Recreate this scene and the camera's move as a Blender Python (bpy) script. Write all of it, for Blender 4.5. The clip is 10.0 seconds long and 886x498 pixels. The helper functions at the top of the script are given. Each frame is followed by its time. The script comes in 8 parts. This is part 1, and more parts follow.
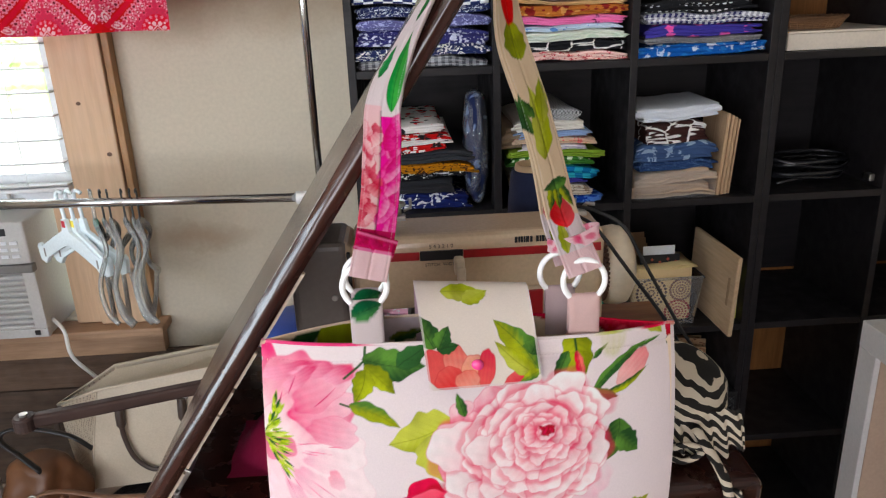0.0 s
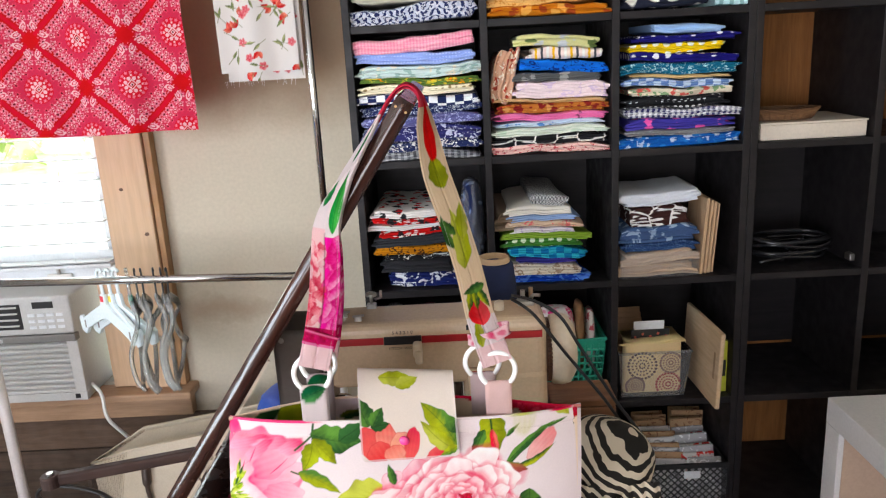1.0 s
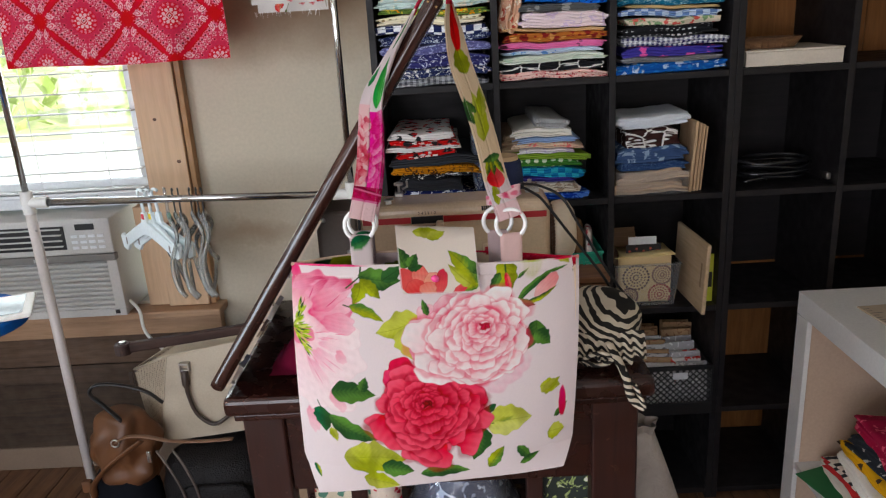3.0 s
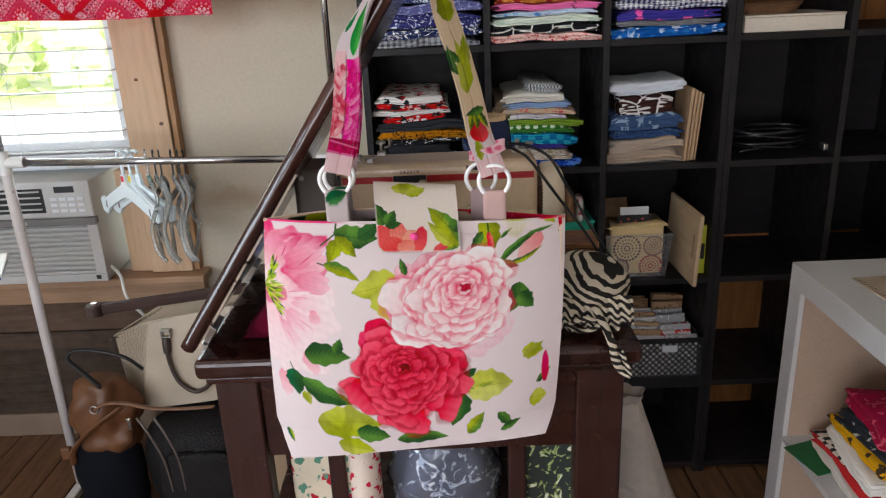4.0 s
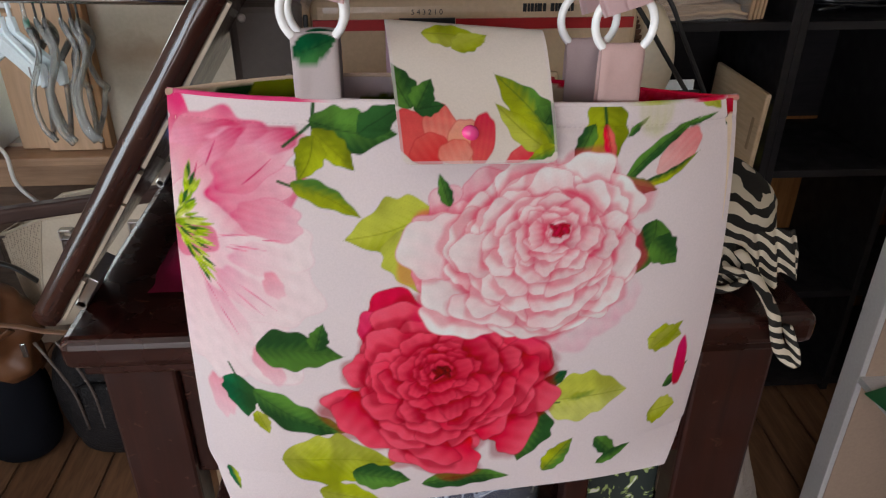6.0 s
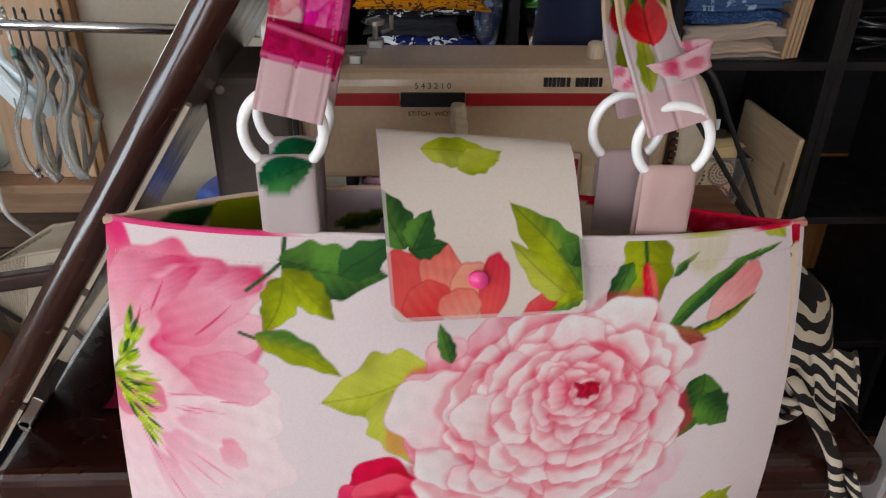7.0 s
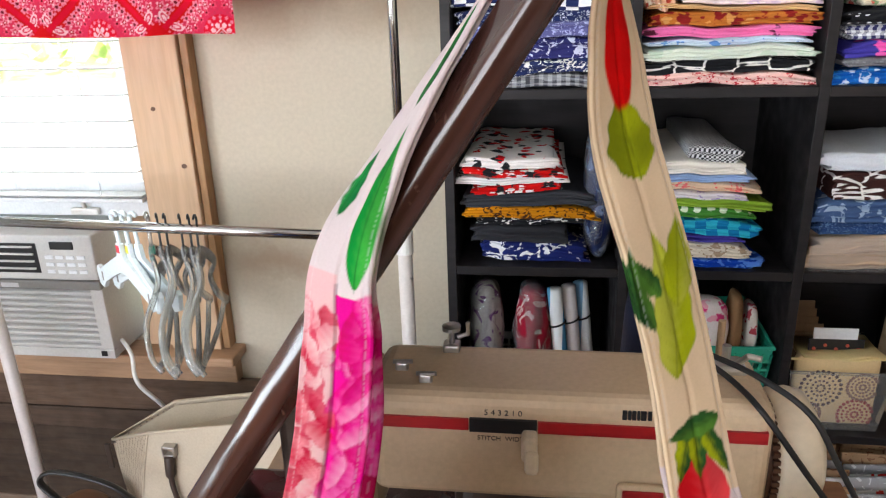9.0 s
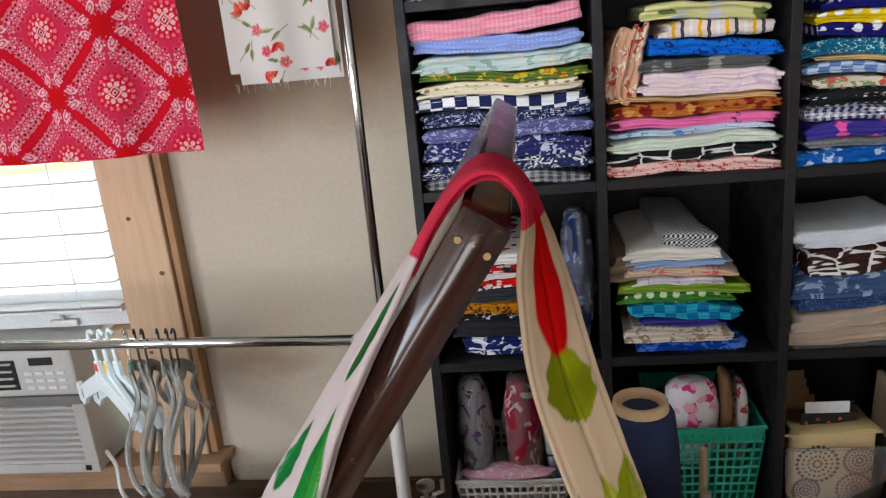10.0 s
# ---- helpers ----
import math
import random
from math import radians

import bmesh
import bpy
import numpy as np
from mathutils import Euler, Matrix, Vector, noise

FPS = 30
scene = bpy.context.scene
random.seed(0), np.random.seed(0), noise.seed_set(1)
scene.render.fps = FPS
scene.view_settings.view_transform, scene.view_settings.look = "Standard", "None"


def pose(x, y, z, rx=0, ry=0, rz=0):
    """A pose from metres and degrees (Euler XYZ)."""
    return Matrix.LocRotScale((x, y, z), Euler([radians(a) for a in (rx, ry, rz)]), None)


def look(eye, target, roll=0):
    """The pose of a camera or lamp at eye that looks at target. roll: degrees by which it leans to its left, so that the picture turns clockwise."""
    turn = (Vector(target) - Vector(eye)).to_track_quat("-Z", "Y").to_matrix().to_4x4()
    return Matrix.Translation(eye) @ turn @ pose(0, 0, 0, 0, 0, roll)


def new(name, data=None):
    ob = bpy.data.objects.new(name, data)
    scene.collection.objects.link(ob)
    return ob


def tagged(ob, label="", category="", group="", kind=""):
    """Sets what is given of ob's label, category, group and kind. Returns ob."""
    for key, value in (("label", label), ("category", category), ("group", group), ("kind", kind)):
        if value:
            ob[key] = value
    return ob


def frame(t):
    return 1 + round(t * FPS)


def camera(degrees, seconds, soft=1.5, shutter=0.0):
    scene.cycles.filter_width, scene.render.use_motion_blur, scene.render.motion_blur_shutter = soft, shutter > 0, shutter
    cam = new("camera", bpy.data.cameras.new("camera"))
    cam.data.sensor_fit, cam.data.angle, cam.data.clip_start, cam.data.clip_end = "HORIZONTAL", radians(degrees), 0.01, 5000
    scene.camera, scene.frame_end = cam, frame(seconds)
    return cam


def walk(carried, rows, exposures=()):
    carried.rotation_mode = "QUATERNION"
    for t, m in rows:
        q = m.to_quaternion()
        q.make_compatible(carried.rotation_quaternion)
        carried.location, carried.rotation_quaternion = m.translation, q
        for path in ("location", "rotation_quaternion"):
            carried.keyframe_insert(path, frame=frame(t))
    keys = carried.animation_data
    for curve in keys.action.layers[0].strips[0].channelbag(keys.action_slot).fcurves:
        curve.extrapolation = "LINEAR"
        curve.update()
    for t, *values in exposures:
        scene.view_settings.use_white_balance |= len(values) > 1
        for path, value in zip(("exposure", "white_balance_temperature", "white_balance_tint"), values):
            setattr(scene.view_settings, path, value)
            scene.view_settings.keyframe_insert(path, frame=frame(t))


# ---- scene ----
cam = camera(61.2, 10.0, soft=1.2)
PATH = [
    (0, (0.008, -0.02, 1.606), (0.096, 1.862, 0.936), -2.3),
    (0.5, (0.081, -0.083, 1.687), (0.104, 1.832, 1.108), -2.6),
    (1, (0.139, -0.163, 1.694), (0.107, 1.769, 1.18), -3.2),
    (1.5, (0.146, -0.232, 1.702), (0.08, 1.701, 1.193), -3.8),
    (2, (0.106, -0.333, 1.667), (0.04, 1.6, 1.157), -3.9),
    (2.5, (0.098, -0.371, 1.646), (0.037, 1.549, 1.089), -3.7),
    (3, (0.102, -0.39, 1.622), (0.064, 1.515, 1.015), -3.4),
    (4.3, (0.126, -0.305, 1.570), (0.097, 1.568, 0.871), -2.4),
    (4.5, (0.128, -0.235, 1.562), (0.091, 1.627, 0.833), -2.4),
    (5, (0.121, -0.086, 1.514), (0.063, 1.738, 0.695), -1.6),
    (5.2, (0.107, -0.042, 1.492), (0.056, 1.764, 0.636), -1.4),
    (6.3, (0.003, 0.184, 1.435), (0.156, 1.911, 0.437), 0.6),
    (6.5, (0.002, 0.206, 1.437), (0.164, 1.934, 0.443), 0.8),
    (7, (0.031, 0.273, 1.473), (0.111, 2.015, 0.495), 0.8),
    (7.5, (0.05, 0.319, 1.502), (0.019, 2.102, 0.597), 0.8),
    (8, (0.08, 0.351, 1.541), (-0.062, 2.163, 0.708), 0.5),
    (8.5, (0.091, 0.365, 1.587), (-0.134, 2.2, 0.823), -0.4),
    (9, (0.083, 0.378, 1.629), (-0.186, 2.233, 0.931), -1.9),
    (9.5, (0.084, 0.404, 1.685), (-0.194, 2.286, 1.055), -3.7),
    (10, (0.110, 0.420, 1.716), (-0.135, 2.325, 1.145), -5.4),
]
EXPOSURES = [(0.0, 0.24), (0.8, 0.5), (1.5, 0.74), (2.2, 0.36), (3.0, -0.06), (4.5, 0.06), (5.2, 0.08), (6.3, -0.36), (7.2, -0.06), (8.2, 0.42), (9.0, 0.78), (9.5, 0.60), (10.0, 0.2)]
walk(cam, [(t, look(eye, target, roll)) for t, eye, target, roll in PATH], EXPOSURES)

# ---- light ----
world = bpy.data.worlds.new("world")
scene.world = world
world.use_nodes = True
wn = world.node_tree.nodes
sky = wn.new("ShaderNodeTexSky")
sky.sky_type, sky.sun_disc, sky.sun_elevation, sky.sun_rotation = "NISHITA", False, radians(48), radians(105)
world.node_tree.links.new(sky.outputs[0], wn["Background"].inputs[0])
wn["Background"].inputs[1].default_value = 0.15

sun = new("sun", bpy.data.lights.new("sun", "SUN"))
sun.data.energy, sun.data.angle, sun.data.color = 5.0, radians(0.5), (1.0, 0.95, 0.88)
sun.matrix_basis = look((3.6, -0.8, 4.1), (0, 0.2, 0))


def window_light(name, eye, target, w, h, watts, colour):
    data = bpy.data.lights.new(name, "AREA")
    data.shape, data.size, data.size_y, data.energy, data.color = "RECTANGLE", w, h, watts, colour
    ob = new(name, data)
    ob.matrix_basis = look(eye, target)
    return ob


window_light("window_light_west", (-2.28, -0.55, 1.45), (0.0, -0.35, 1.55), 1.3, 1.1, 52, (0.76, 0.88, 1.0))
window_light("window_light_south", (-0.85, -2.37, 1.43), (-0.55, 0.0, 1.6), 2.2, 1.25, 62, (0.90, 0.895, 1.0))
window_light("window_light_north", (-1.45, 2.27, 1.5), (-1.2, 0.0, 1.0), 0.9, 0.8, 14, (0.95, 0.98, 1.0))


# ---- mesh helpers ----
def bm_new():
    return bmesh.new()


def add_box(bm, lo, hi, bev=0.0, seg=2):
    c = [(a + b) / 2 for a, b in zip(lo, hi)]
    s = [abs(b - a) for a, b in zip(lo, hi)]
    r = bmesh.ops.create_cube(bm, size=1.0, matrix=Matrix.LocRotScale(c, None, s))
    if bev > 0:
        edges = list({e for v in r["verts"] for e in v.link_edges})
        bmesh.ops.bevel(bm, geom=edges, offset=bev, segments=seg, affect="EDGES", profile=0.5)
    return bm


def box(lo, hi, bev=0.0, seg=2):
    return add_box(bm_new(), lo, hi, bev, seg)


def add_grid(bm, rows, close_u=False, close_v=False):
    vs = [[bm.verts.new(p) for p in row] for row in rows]
    n, m = len(vs), len(vs[0])
    for i in range(n if close_u else n - 1):
        for j in range(m if close_v else m - 1):
            a, b, c, d = vs[i][j], vs[i][(j + 1) % m], vs[(i + 1) % n][(j + 1) % m], vs[(i + 1) % n][j]
            try:
                bm.faces.new((a, b, c, d))
            except ValueError:
                pass
    return vs


def add_tube(bm, pts, r, seg=10, closed=False, flat=1.0, up=(0, 0, 1), caps=True):
    """A sweep along pts; r a number or a list; flat squeezes it across up."""
    pts = [Vector(p) for p in pts]
    n = len(pts)
    rows = []
    side = None
    for i, p in enumerate(pts):
        a = pts[(i - 1) % n] if (closed or i) else p
        b = pts[(i + 1) % n] if (closed or i < n - 1) else p
        t = (b - a).normalized()
        if side is None:
            u = Vector(up)
            if abs(u.dot(t)) > 0.95:
                u = Vector((1, 0, 0)) if abs(t.x) < 0.9 else Vector((0, 1, 0))
            side = t.cross(u).normalized()
        else:
            side = (side - t * side.dot(t)).normalized()
        top = side.cross(t)
        rr = r[i] if hasattr(r, "__len__") else r
        rows.append([p + side * math.cos(2 * math.pi * k / seg) * rr + top * math.sin(2 * math.pi * k / seg) * rr * flat for k in range(seg)])
    vs = add_grid(bm, rows, close_u=closed, close_v=True)
    if caps and not closed:
        bm.faces.new(list(reversed(vs[0])))
        bm.faces.new(vs[-1])
    return bm


def tube(pts, r, seg=10, **k):
    return add_tube(bm_new(), pts, r, seg, **k)


def add_lathe(bm, m, profile, seg=24, squash=(1, 1)):
    rows = []
    for rad, z in profile:
        rows.append([m @ Vector((rad * math.cos(2 * math.pi * k / seg) * squash[0], rad * math.sin(2 * math.pi * k / seg) * squash[1], z)) for k in range(seg)])
    vs = add_grid(bm, rows, close_v=True)
    bm.faces.new(list(reversed(vs[0])))
    bm.faces.new(vs[-1])
    return bm


def smooth_path(pts, n=6):
    """Catmull-Rom through pts."""
    p = [Vector(q) for q in pts]
    p = [2 * p[0] - p[1]] + p + [2 * p[-1] - p[-2]]
    out = []
    for i in range(1, len(p) - 2):
        for k in range(n):
            t = k / n
            out.append(0.5 * ((2 * p[i]) + (p[i + 1] - p[i - 1]) * t + (2 * p[i - 1] - 5 * p[i] + 4 * p[i + 1] - p[i + 2]) * t * t + (3 * p[i] - p[i - 1] - 3 * p[i + 1] + p[i + 2]) * t ** 3))
    out.append(p[-2])
    return out


def part(name, bm, material, parent=None, label="", smooth=False):
    """Links a bmesh as one mesh object, under parent if given."""
    bmesh.ops.recalc_face_normals(bm, faces=bm.faces)
    me = bpy.data.meshes.new(name)
    bm.to_mesh(me)
    bm.free()
    me.materials.append(material)
    if smooth:
        for p in me.polygons:
            p.use_smooth = True
    ob = new(name, me)
    if parent is not None:
        ob.parent = parent
    if label:
        ob["label"] = label
    return ob


def thing(name, label, category, group="", kind="", at=None):
    ob = new(name)
    ob.empty_display_size = 0.05
    tagged(ob, label, category, group, kind)
    if at is not None:
        ob.matrix_basis = at
    return ob


# ---- materials ----
class Mat:
    """A node material with short-hands."""

    def __init__(self, name, rough=0.6, metal=0.0, spec=0.5):
        self.m = bpy.data.materials.new(name)
        self.m.use_nodes = True
        self.nt = self.m.node_tree
        self.b = self.nt.nodes["Principled BSDF"]
        self.b.inputs["Roughness"].default_value = rough
        self.b.inputs["Metallic"].default_value = metal
        self.b.inputs["Specular IOR Level"].default_value = spec
        self.tc = self.nt.nodes.new("ShaderNodeTexCoord")
        self.co = self.tc.outputs["Object"]

    def node(self, kind, **props):
        n = self.nt.nodes.new(kind)
        for k, v in props.items():
            setattr(n, k, v)
        return n

    def link(self, a, b):
        self.nt.links.new(a, b)
        return b

    def put(self, socket, v):
        if hasattr(v, "links"):
            self.nt.links.new(v, socket)
        elif isinstance(v, tuple) and len(v) == 3 and socket.type == "RGBA":
            socket.default_value = (*v, 1)
        else:
            socket.default_value = v

    def mapped(self, scale=(1, 1, 1), rot=(0, 0, 0), loc=(0, 0, 0)):
        n = self.node("ShaderNodeMapping")
        n.inputs["Scale"].default_value, n.inputs["Rotation"].default_value, n.inputs["Location"].default_value = scale, rot, loc
        self.link(self.co, n.inputs["Vector"])
        return n.outputs[0]

    def noise(self, scale, detail=3.0, dist=0.0, co=None, rough=0.5, colour=False):
        n = self.node("ShaderNodeTexNoise")
        n.inputs["Scale"].default_value, n.inputs["Detail"].default_value, n.inputs["Distortion"].default_value, n.inputs["Roughness"].default_value = scale, detail, dist, rough
        self.link(co or self.co, n.inputs["Vector"])
        return n.outputs["Color" if colour else "Fac"]

    def voronoi(self, scale, rand=1.0, feature="F1", co=None, out="Distance"):
        n = self.node("ShaderNodeTexVoronoi", feature=feature)
        n.inputs["Scale"].default_value, n.inputs["Randomness"].default_value = scale, rand
        self.link(co or self.co, n.inputs["Vector"])
        return n.outputs[out]

    def wave(self, scale, dist=0.0, detail=2.0, dscale=1.0, direction="X", co=None, profile="SIN"):
        n = self.node("ShaderNodeTexWave", bands_direction=direction, wave_profile=profile)
        n.inputs["Scale"].default_value, n.inputs["Distortion"].default_value, n.inputs["Detail"].default_value, n.inputs["Detail Scale"].default_value = scale, dist, detail, dscale
        self.link(co or self.co, n.inputs["Vector"])
        return n.outputs["Fac"]

    def ramp(self, fac, stops, hard=False):
        n = self.node("ShaderNodeValToRGB")
        n.color_ramp.interpolation = "CONSTANT" if hard else "LINEAR"
        while len(n.color_ramp.elements) < len(stops):
            n.color_ramp.elements.new(0.5)
        for e, (p, c) in zip(n.color_ramp.elements, stops):
            e.position, e.color = p, (*c, 1) if len(c) == 3 else c
        self.link(fac, n.inputs[0])
        return n.outputs[0]

    def math(self, op, a, b=0.0):
        n = self.node("ShaderNodeMath", operation=op)
        self.put(n.inputs[0], a)
        self.put(n.inputs[1], b)
        return n.outputs[0]

    def xyz(self, co=None):
        n = self.node("ShaderNodeSeparateXYZ")
        self.link(co or self.co, n.inputs[0])
        return n.outputs

    def mix(self, fac, a, b, mode="MIX"):
        n = self.node("ShaderNodeMix", data_type="RGBA", blend_type=mode)
        self.put(n.inputs["Factor"], fac)
        self.put(n.inputs["A"], a)
        self.put(n.inputs["B"], b)
        return n.outputs["Result"]

    def colour(self, v):
        self.put(self.b.inputs["Base Color"], v)
        return self

    def rough(self, v):
        self.put(self.b.inputs["Roughness"], v)
        return self

    def bump(self, h, strength=0.3, dist=0.002):
        n = self.node("ShaderNodeBump")
        n.inputs["Strength"].default_value, n.inputs["Distance"].default_value = strength, dist
        self.link(h, n.inputs["Height"])
        self.link(n.outputs[0], self.b.inputs["Normal"])
        return self

    def vary(self, c, amount=0.12, scale=6.0, fine=120.0):
        """c with blotches at two scales."""
        lo, hi = tuple(x * (1 - amount) for x in c), tuple(min(1, x * (1 + amount)) for x in c)
        a = self.ramp(self.noise(scale, 4), [(0.3, lo), (0.7, hi)])
        f = self.ramp(self.noise(fine, 2), [(0.3, (0.86,) * 3), (0.7, (1.0,) * 3)])
        return self.mix(0.6, a, f, "MULTIPLY")


def plain(name, c, rough=0.6, metal=0.0, amount=0.1, scale=6.0, fine=150.0, bump=0.12, spec=0.5):
    m = Mat(name, rough, metal, spec)
    m.colour(m.vary(c, amount, scale, fine))
    if bump:
        m.bump(m.noise(fine, 3), bump, 0.001)
    return m.m


def wood(name, dark, light, rough=0.45, axis="X", scale=1.0, knots=False, spec=0.5, scuff=None):
    m = Mat(name, rough, 0, spec)
    s = {"X": (1.2, 14, 14), "Y": (14, 1.2, 14), "Z": (14, 14, 1.2)}[axis]
    co = m.mapped(tuple(v * scale for v in s))
    g = m.noise(3.0, 6, 1.2, co, 0.6)
    c = m.ramp(g, [(0.3, dark), (0.7, light)])
    f = m.noise(14.0, 3, 0.3, co)
    c = m.mix(0.5, c, m.ramp(f, [(0.35, (0.78,) * 3), (0.65, (1,) * 3)]), "MULTIPLY")
    if knots:
        k = m.voronoi(5.5, 1.0)
        c = m.mix(m.ramp(k, [(0.035, (1,) * 3), (0.075, (0,) * 3)]), c, tuple(x * 0.28 for x in dark))
    if scuff:
        w = m.ramp(m.noise(38, 6, 2.0), [(0.66, (0,) * 3), (0.74, (1,) * 3)])
        c = m.mix(m.math("MULTIPLY", w, 0.55), c, scuff)
    m.colour(c)
    m.rough(m.ramp(m.noise(25, 4), [(0.3, (rough * 0.8,) * 3), (0.7, (min(1, rough * 1.3),) * 3)]))
    m.bump(g, 0.12, 0.001)
    return m.m


def cloth_mat(name, kind, base, accents=(), scale=40.0, weave=0.25, rough=0.85):
    """Printed cotton: base colour with a print of one kind."""
    m = Mat(name, rough, 0, 0.2)
    dye = lambda q: tuple(min(0.9, max(0.003, (sum(q) / 3 + (x - sum(q) / 3) * 1.16) * 1.16)) for x in q)
    base, accents = dye(base), [dye(a) for a in accents]
    c = m.vary(base, 0.08, 9, 260)
    acc = list(accents) or [tuple(min(1, x * 1.3) for x in base)]
    if kind == "floral":
        jig = m.mix(0.035, m.co, m.noise(scale * 1.6, 2, colour=True))
        for i, a in enumerate(acc):
            co = m.node("ShaderNodeVectorMath", operation="ADD")
            m.link(jig, co.inputs[0])
            co.inputs[1].default_value = (0.013 * i + 0.003, 0.027 * i, 0.017 * i)
            d = m.voronoi(scale * (1 + 0.25 * i), 1.0, co=co.outputs[0])
            c = m.mix(m.ramp(d, [(0.30, (1,) * 3), (0.36, (0,) * 3)]), c, a)
    elif kind == "speck":
        n = m.noise(scale, 2, 1.5)
        for i, a in enumerate(acc):
            t = 0.56 + 0.07 * i
            c = m.mix(m.ramp(n, [(t, (0,) * 3), (t + 0.03, (1,) * 3)]), c, a)
    elif kind == "dots":
        d = m.voronoi(scale, 0.15)
        c = m.mix(m.ramp(d, [(0.28, (1,) * 3), (0.33, (0,) * 3)]), c, acc[0])
    elif kind == "stripe":
        x = m.xyz()[0]
        fr = m.math("FRACT", m.math("MULTIPLY", x, scale))
        stops = [(0.0, base)]
        for i, a in enumerate(acc):
            stops += [((i + 0.35) / len(acc), a), ((i + 0.75) / len(acc), base)]
        c = m.ramp(fr, stops, hard=True)
    elif kind == "check":
        o = m.xyz()
        p = m.math("GREATER_THAN", m.math("FRACT", m.math("MULTIPLY", o[0], scale)), 0.5)
        q = m.math("GREATER_THAN", m.math("FRACT", m.math("MULTIPLY", m.math("ADD", o[1], o[2]), scale)), 0.5)
        c = m.mix(m.math("MULTIPLY", m.math("ADD", p, q), 0.5), c, acc[0])
    elif kind == "block":
        o = m.xyz()
        p = m.math("GREATER_THAN", m.math("FRACT", m.math("MULTIPLY", o[0], scale)), 0.5)
        q = m.math("GREATER_THAN", m.math("FRACT", m.math("MULTIPLY", m.math("ADD", o[1], o[2]), scale)), 0.5)
        e = m.math("ABSOLUTE", m.math("SUBTRACT", p, q))
        c = m.mix(e, c, acc[0])
    elif kind == "trellis":
        jig = m.mix(0.02, m.co, m.noise(18, 1, colour=True))
        d = m.voronoi(scale, 0.35, "DISTANCE_TO_EDGE", co=jig)
        c = m.mix(m.ramp(d, [(0.03, (1,) * 3), (0.045, (0,) * 3)]), c, acc[0])
    elif kind == "zigzag":
        o = m.xyz()
        tri = m.math("PINGPONG", o[0], 0.03)
        v = m.math("FRACT", m.math("MULTIPLY", m.math("ADD", tri, m.math("ADD", o[1], o[2])), scale))
        c = m.mix(m.math("GREATER_THAN", v, 0.5), c, acc[0])
        c = m.mix(m.ramp(m.noise(140, 2), [(0.55, (0,) * 3), (0.6, (1,) * 3)]), c, acc[-1])
    m.colour(c)
    if weave:
        a = m.wave(320, 0.6, 1, direction="X")
        b = m.wave(320, 0.6, 1, direction="Z")
        m.bump(m.math("ADD", m.math("ADD", a, b), m.math("MULTIPLY", m.noise(30, 3), 3.0)), weave, 0.0008)
    return m.m


def glassy(name, tint=(1, 1, 1), rough=0.05, clear=0.85, milky=False):
    """Thin clear plastic or pane: mostly see-through, with gloss."""
    m = Mat(name, rough)
    nt = m.nt
    tr = m.node("ShaderNodeBsdfTransparent")
    tr.inputs[0].default_value = (*tint, 1)
    gl = m.node("ShaderNodeBsdfGlossy")
    gl.inputs["Roughness"].default_value = rough
    fr = m.node("ShaderNodeFresnel")
    fr.inputs[0].default_value = 1.45
    df = m.node("ShaderNodeBsdfDiffuse")
    df.inputs[0].default_value = (*[0.8 * t for t in tint], 1)
    mx0 = m.node("ShaderNodeMixShader")
    mx0.inputs[0].default_value = clear
    if milky:
        tl = m.node("ShaderNodeBsdfTranslucent")
        tl.inputs[0].default_value = (*[0.9 * t for t in tint], 1)
        half = m.node("ShaderNodeMixShader")
        half.inputs[0].default_value = 0.55
        nt.links.new(df.outputs[0], half.inputs[1])
        nt.links.new(tl.outputs[0], half.inputs[2])
        nt.links.new(half.outputs[0], mx0.inputs[1])
    else:
        nt.links.new(df.outputs[0], mx0.inputs[1])
    nt.links.new(tr.outputs[0], mx0.inputs[2])
    mx = m.node("ShaderNodeMixShader")
    nt.links.new(fr.outputs[0], mx.inputs[0])
    nt.links.new(mx0.outputs[0], mx.inputs[1])
    nt.links.new(gl.outputs[0], mx.inputs[2])
    nt.links.new(mx.outputs[0], nt.nodes["Material Output"].inputs[0])
    return m.m


WALL = plain("wall_paint", (0.57, 0.50, 0.38), 0.8, amount=0.05, scale=1.5, fine=90, bump=0.15)
CEIL = plain("ceiling_paint", (0.80, 0.77, 0.72), 0.85, amount=0.04)
FLOORW = wood("floor_boards_wood", (0.10, 0.045, 0.022), (0.22, 0.11, 0.055), 0.4, "Y")
PINE = wood("pine_wood", (0.57, 0.375, 0.225), (0.62, 0.425, 0.27), 0.6, "Z", scale=0.45)
PINEX = wood("pine_board_wood", (0.34, 0.20, 0.115), (0.47, 0.29, 0.17), 0.6, "X", knots=True)
OLDWOOD = wood("weathered_board_wood", (0.075, 0.043, 0.026), (0.15, 0.092, 0.058), 0.7, "X")
MAHOG = wood("mahogany_varnish", (0.014, 0.0038, 0.0026), (0.036, 0.0085, 0.0055), 0.26, "X", scuff=(0.16, 0.08, 0.05))
MAHOGZ = wood("mahogany_upright", (0.014, 0.0036, 0.0024), (0.034, 0.0080, 0.0050), 0.35, "Z", scuff=(0.12, 0.06, 0.04))
BLACKW = wood("black_brown_laminate", (0.009, 0.0075, 0.0085), (0.018, 0.015, 0.016), 0.5, "X", spec=0.3)
WHITEW = plain("white_painted_board", (0.62, 0.60, 0.58), 0.45, amount=0.03, bump=0.05)
VINYL = plain("white_vinyl", (0.78, 0.8, 0.82), 0.4, amount=0.03, bump=0.0)
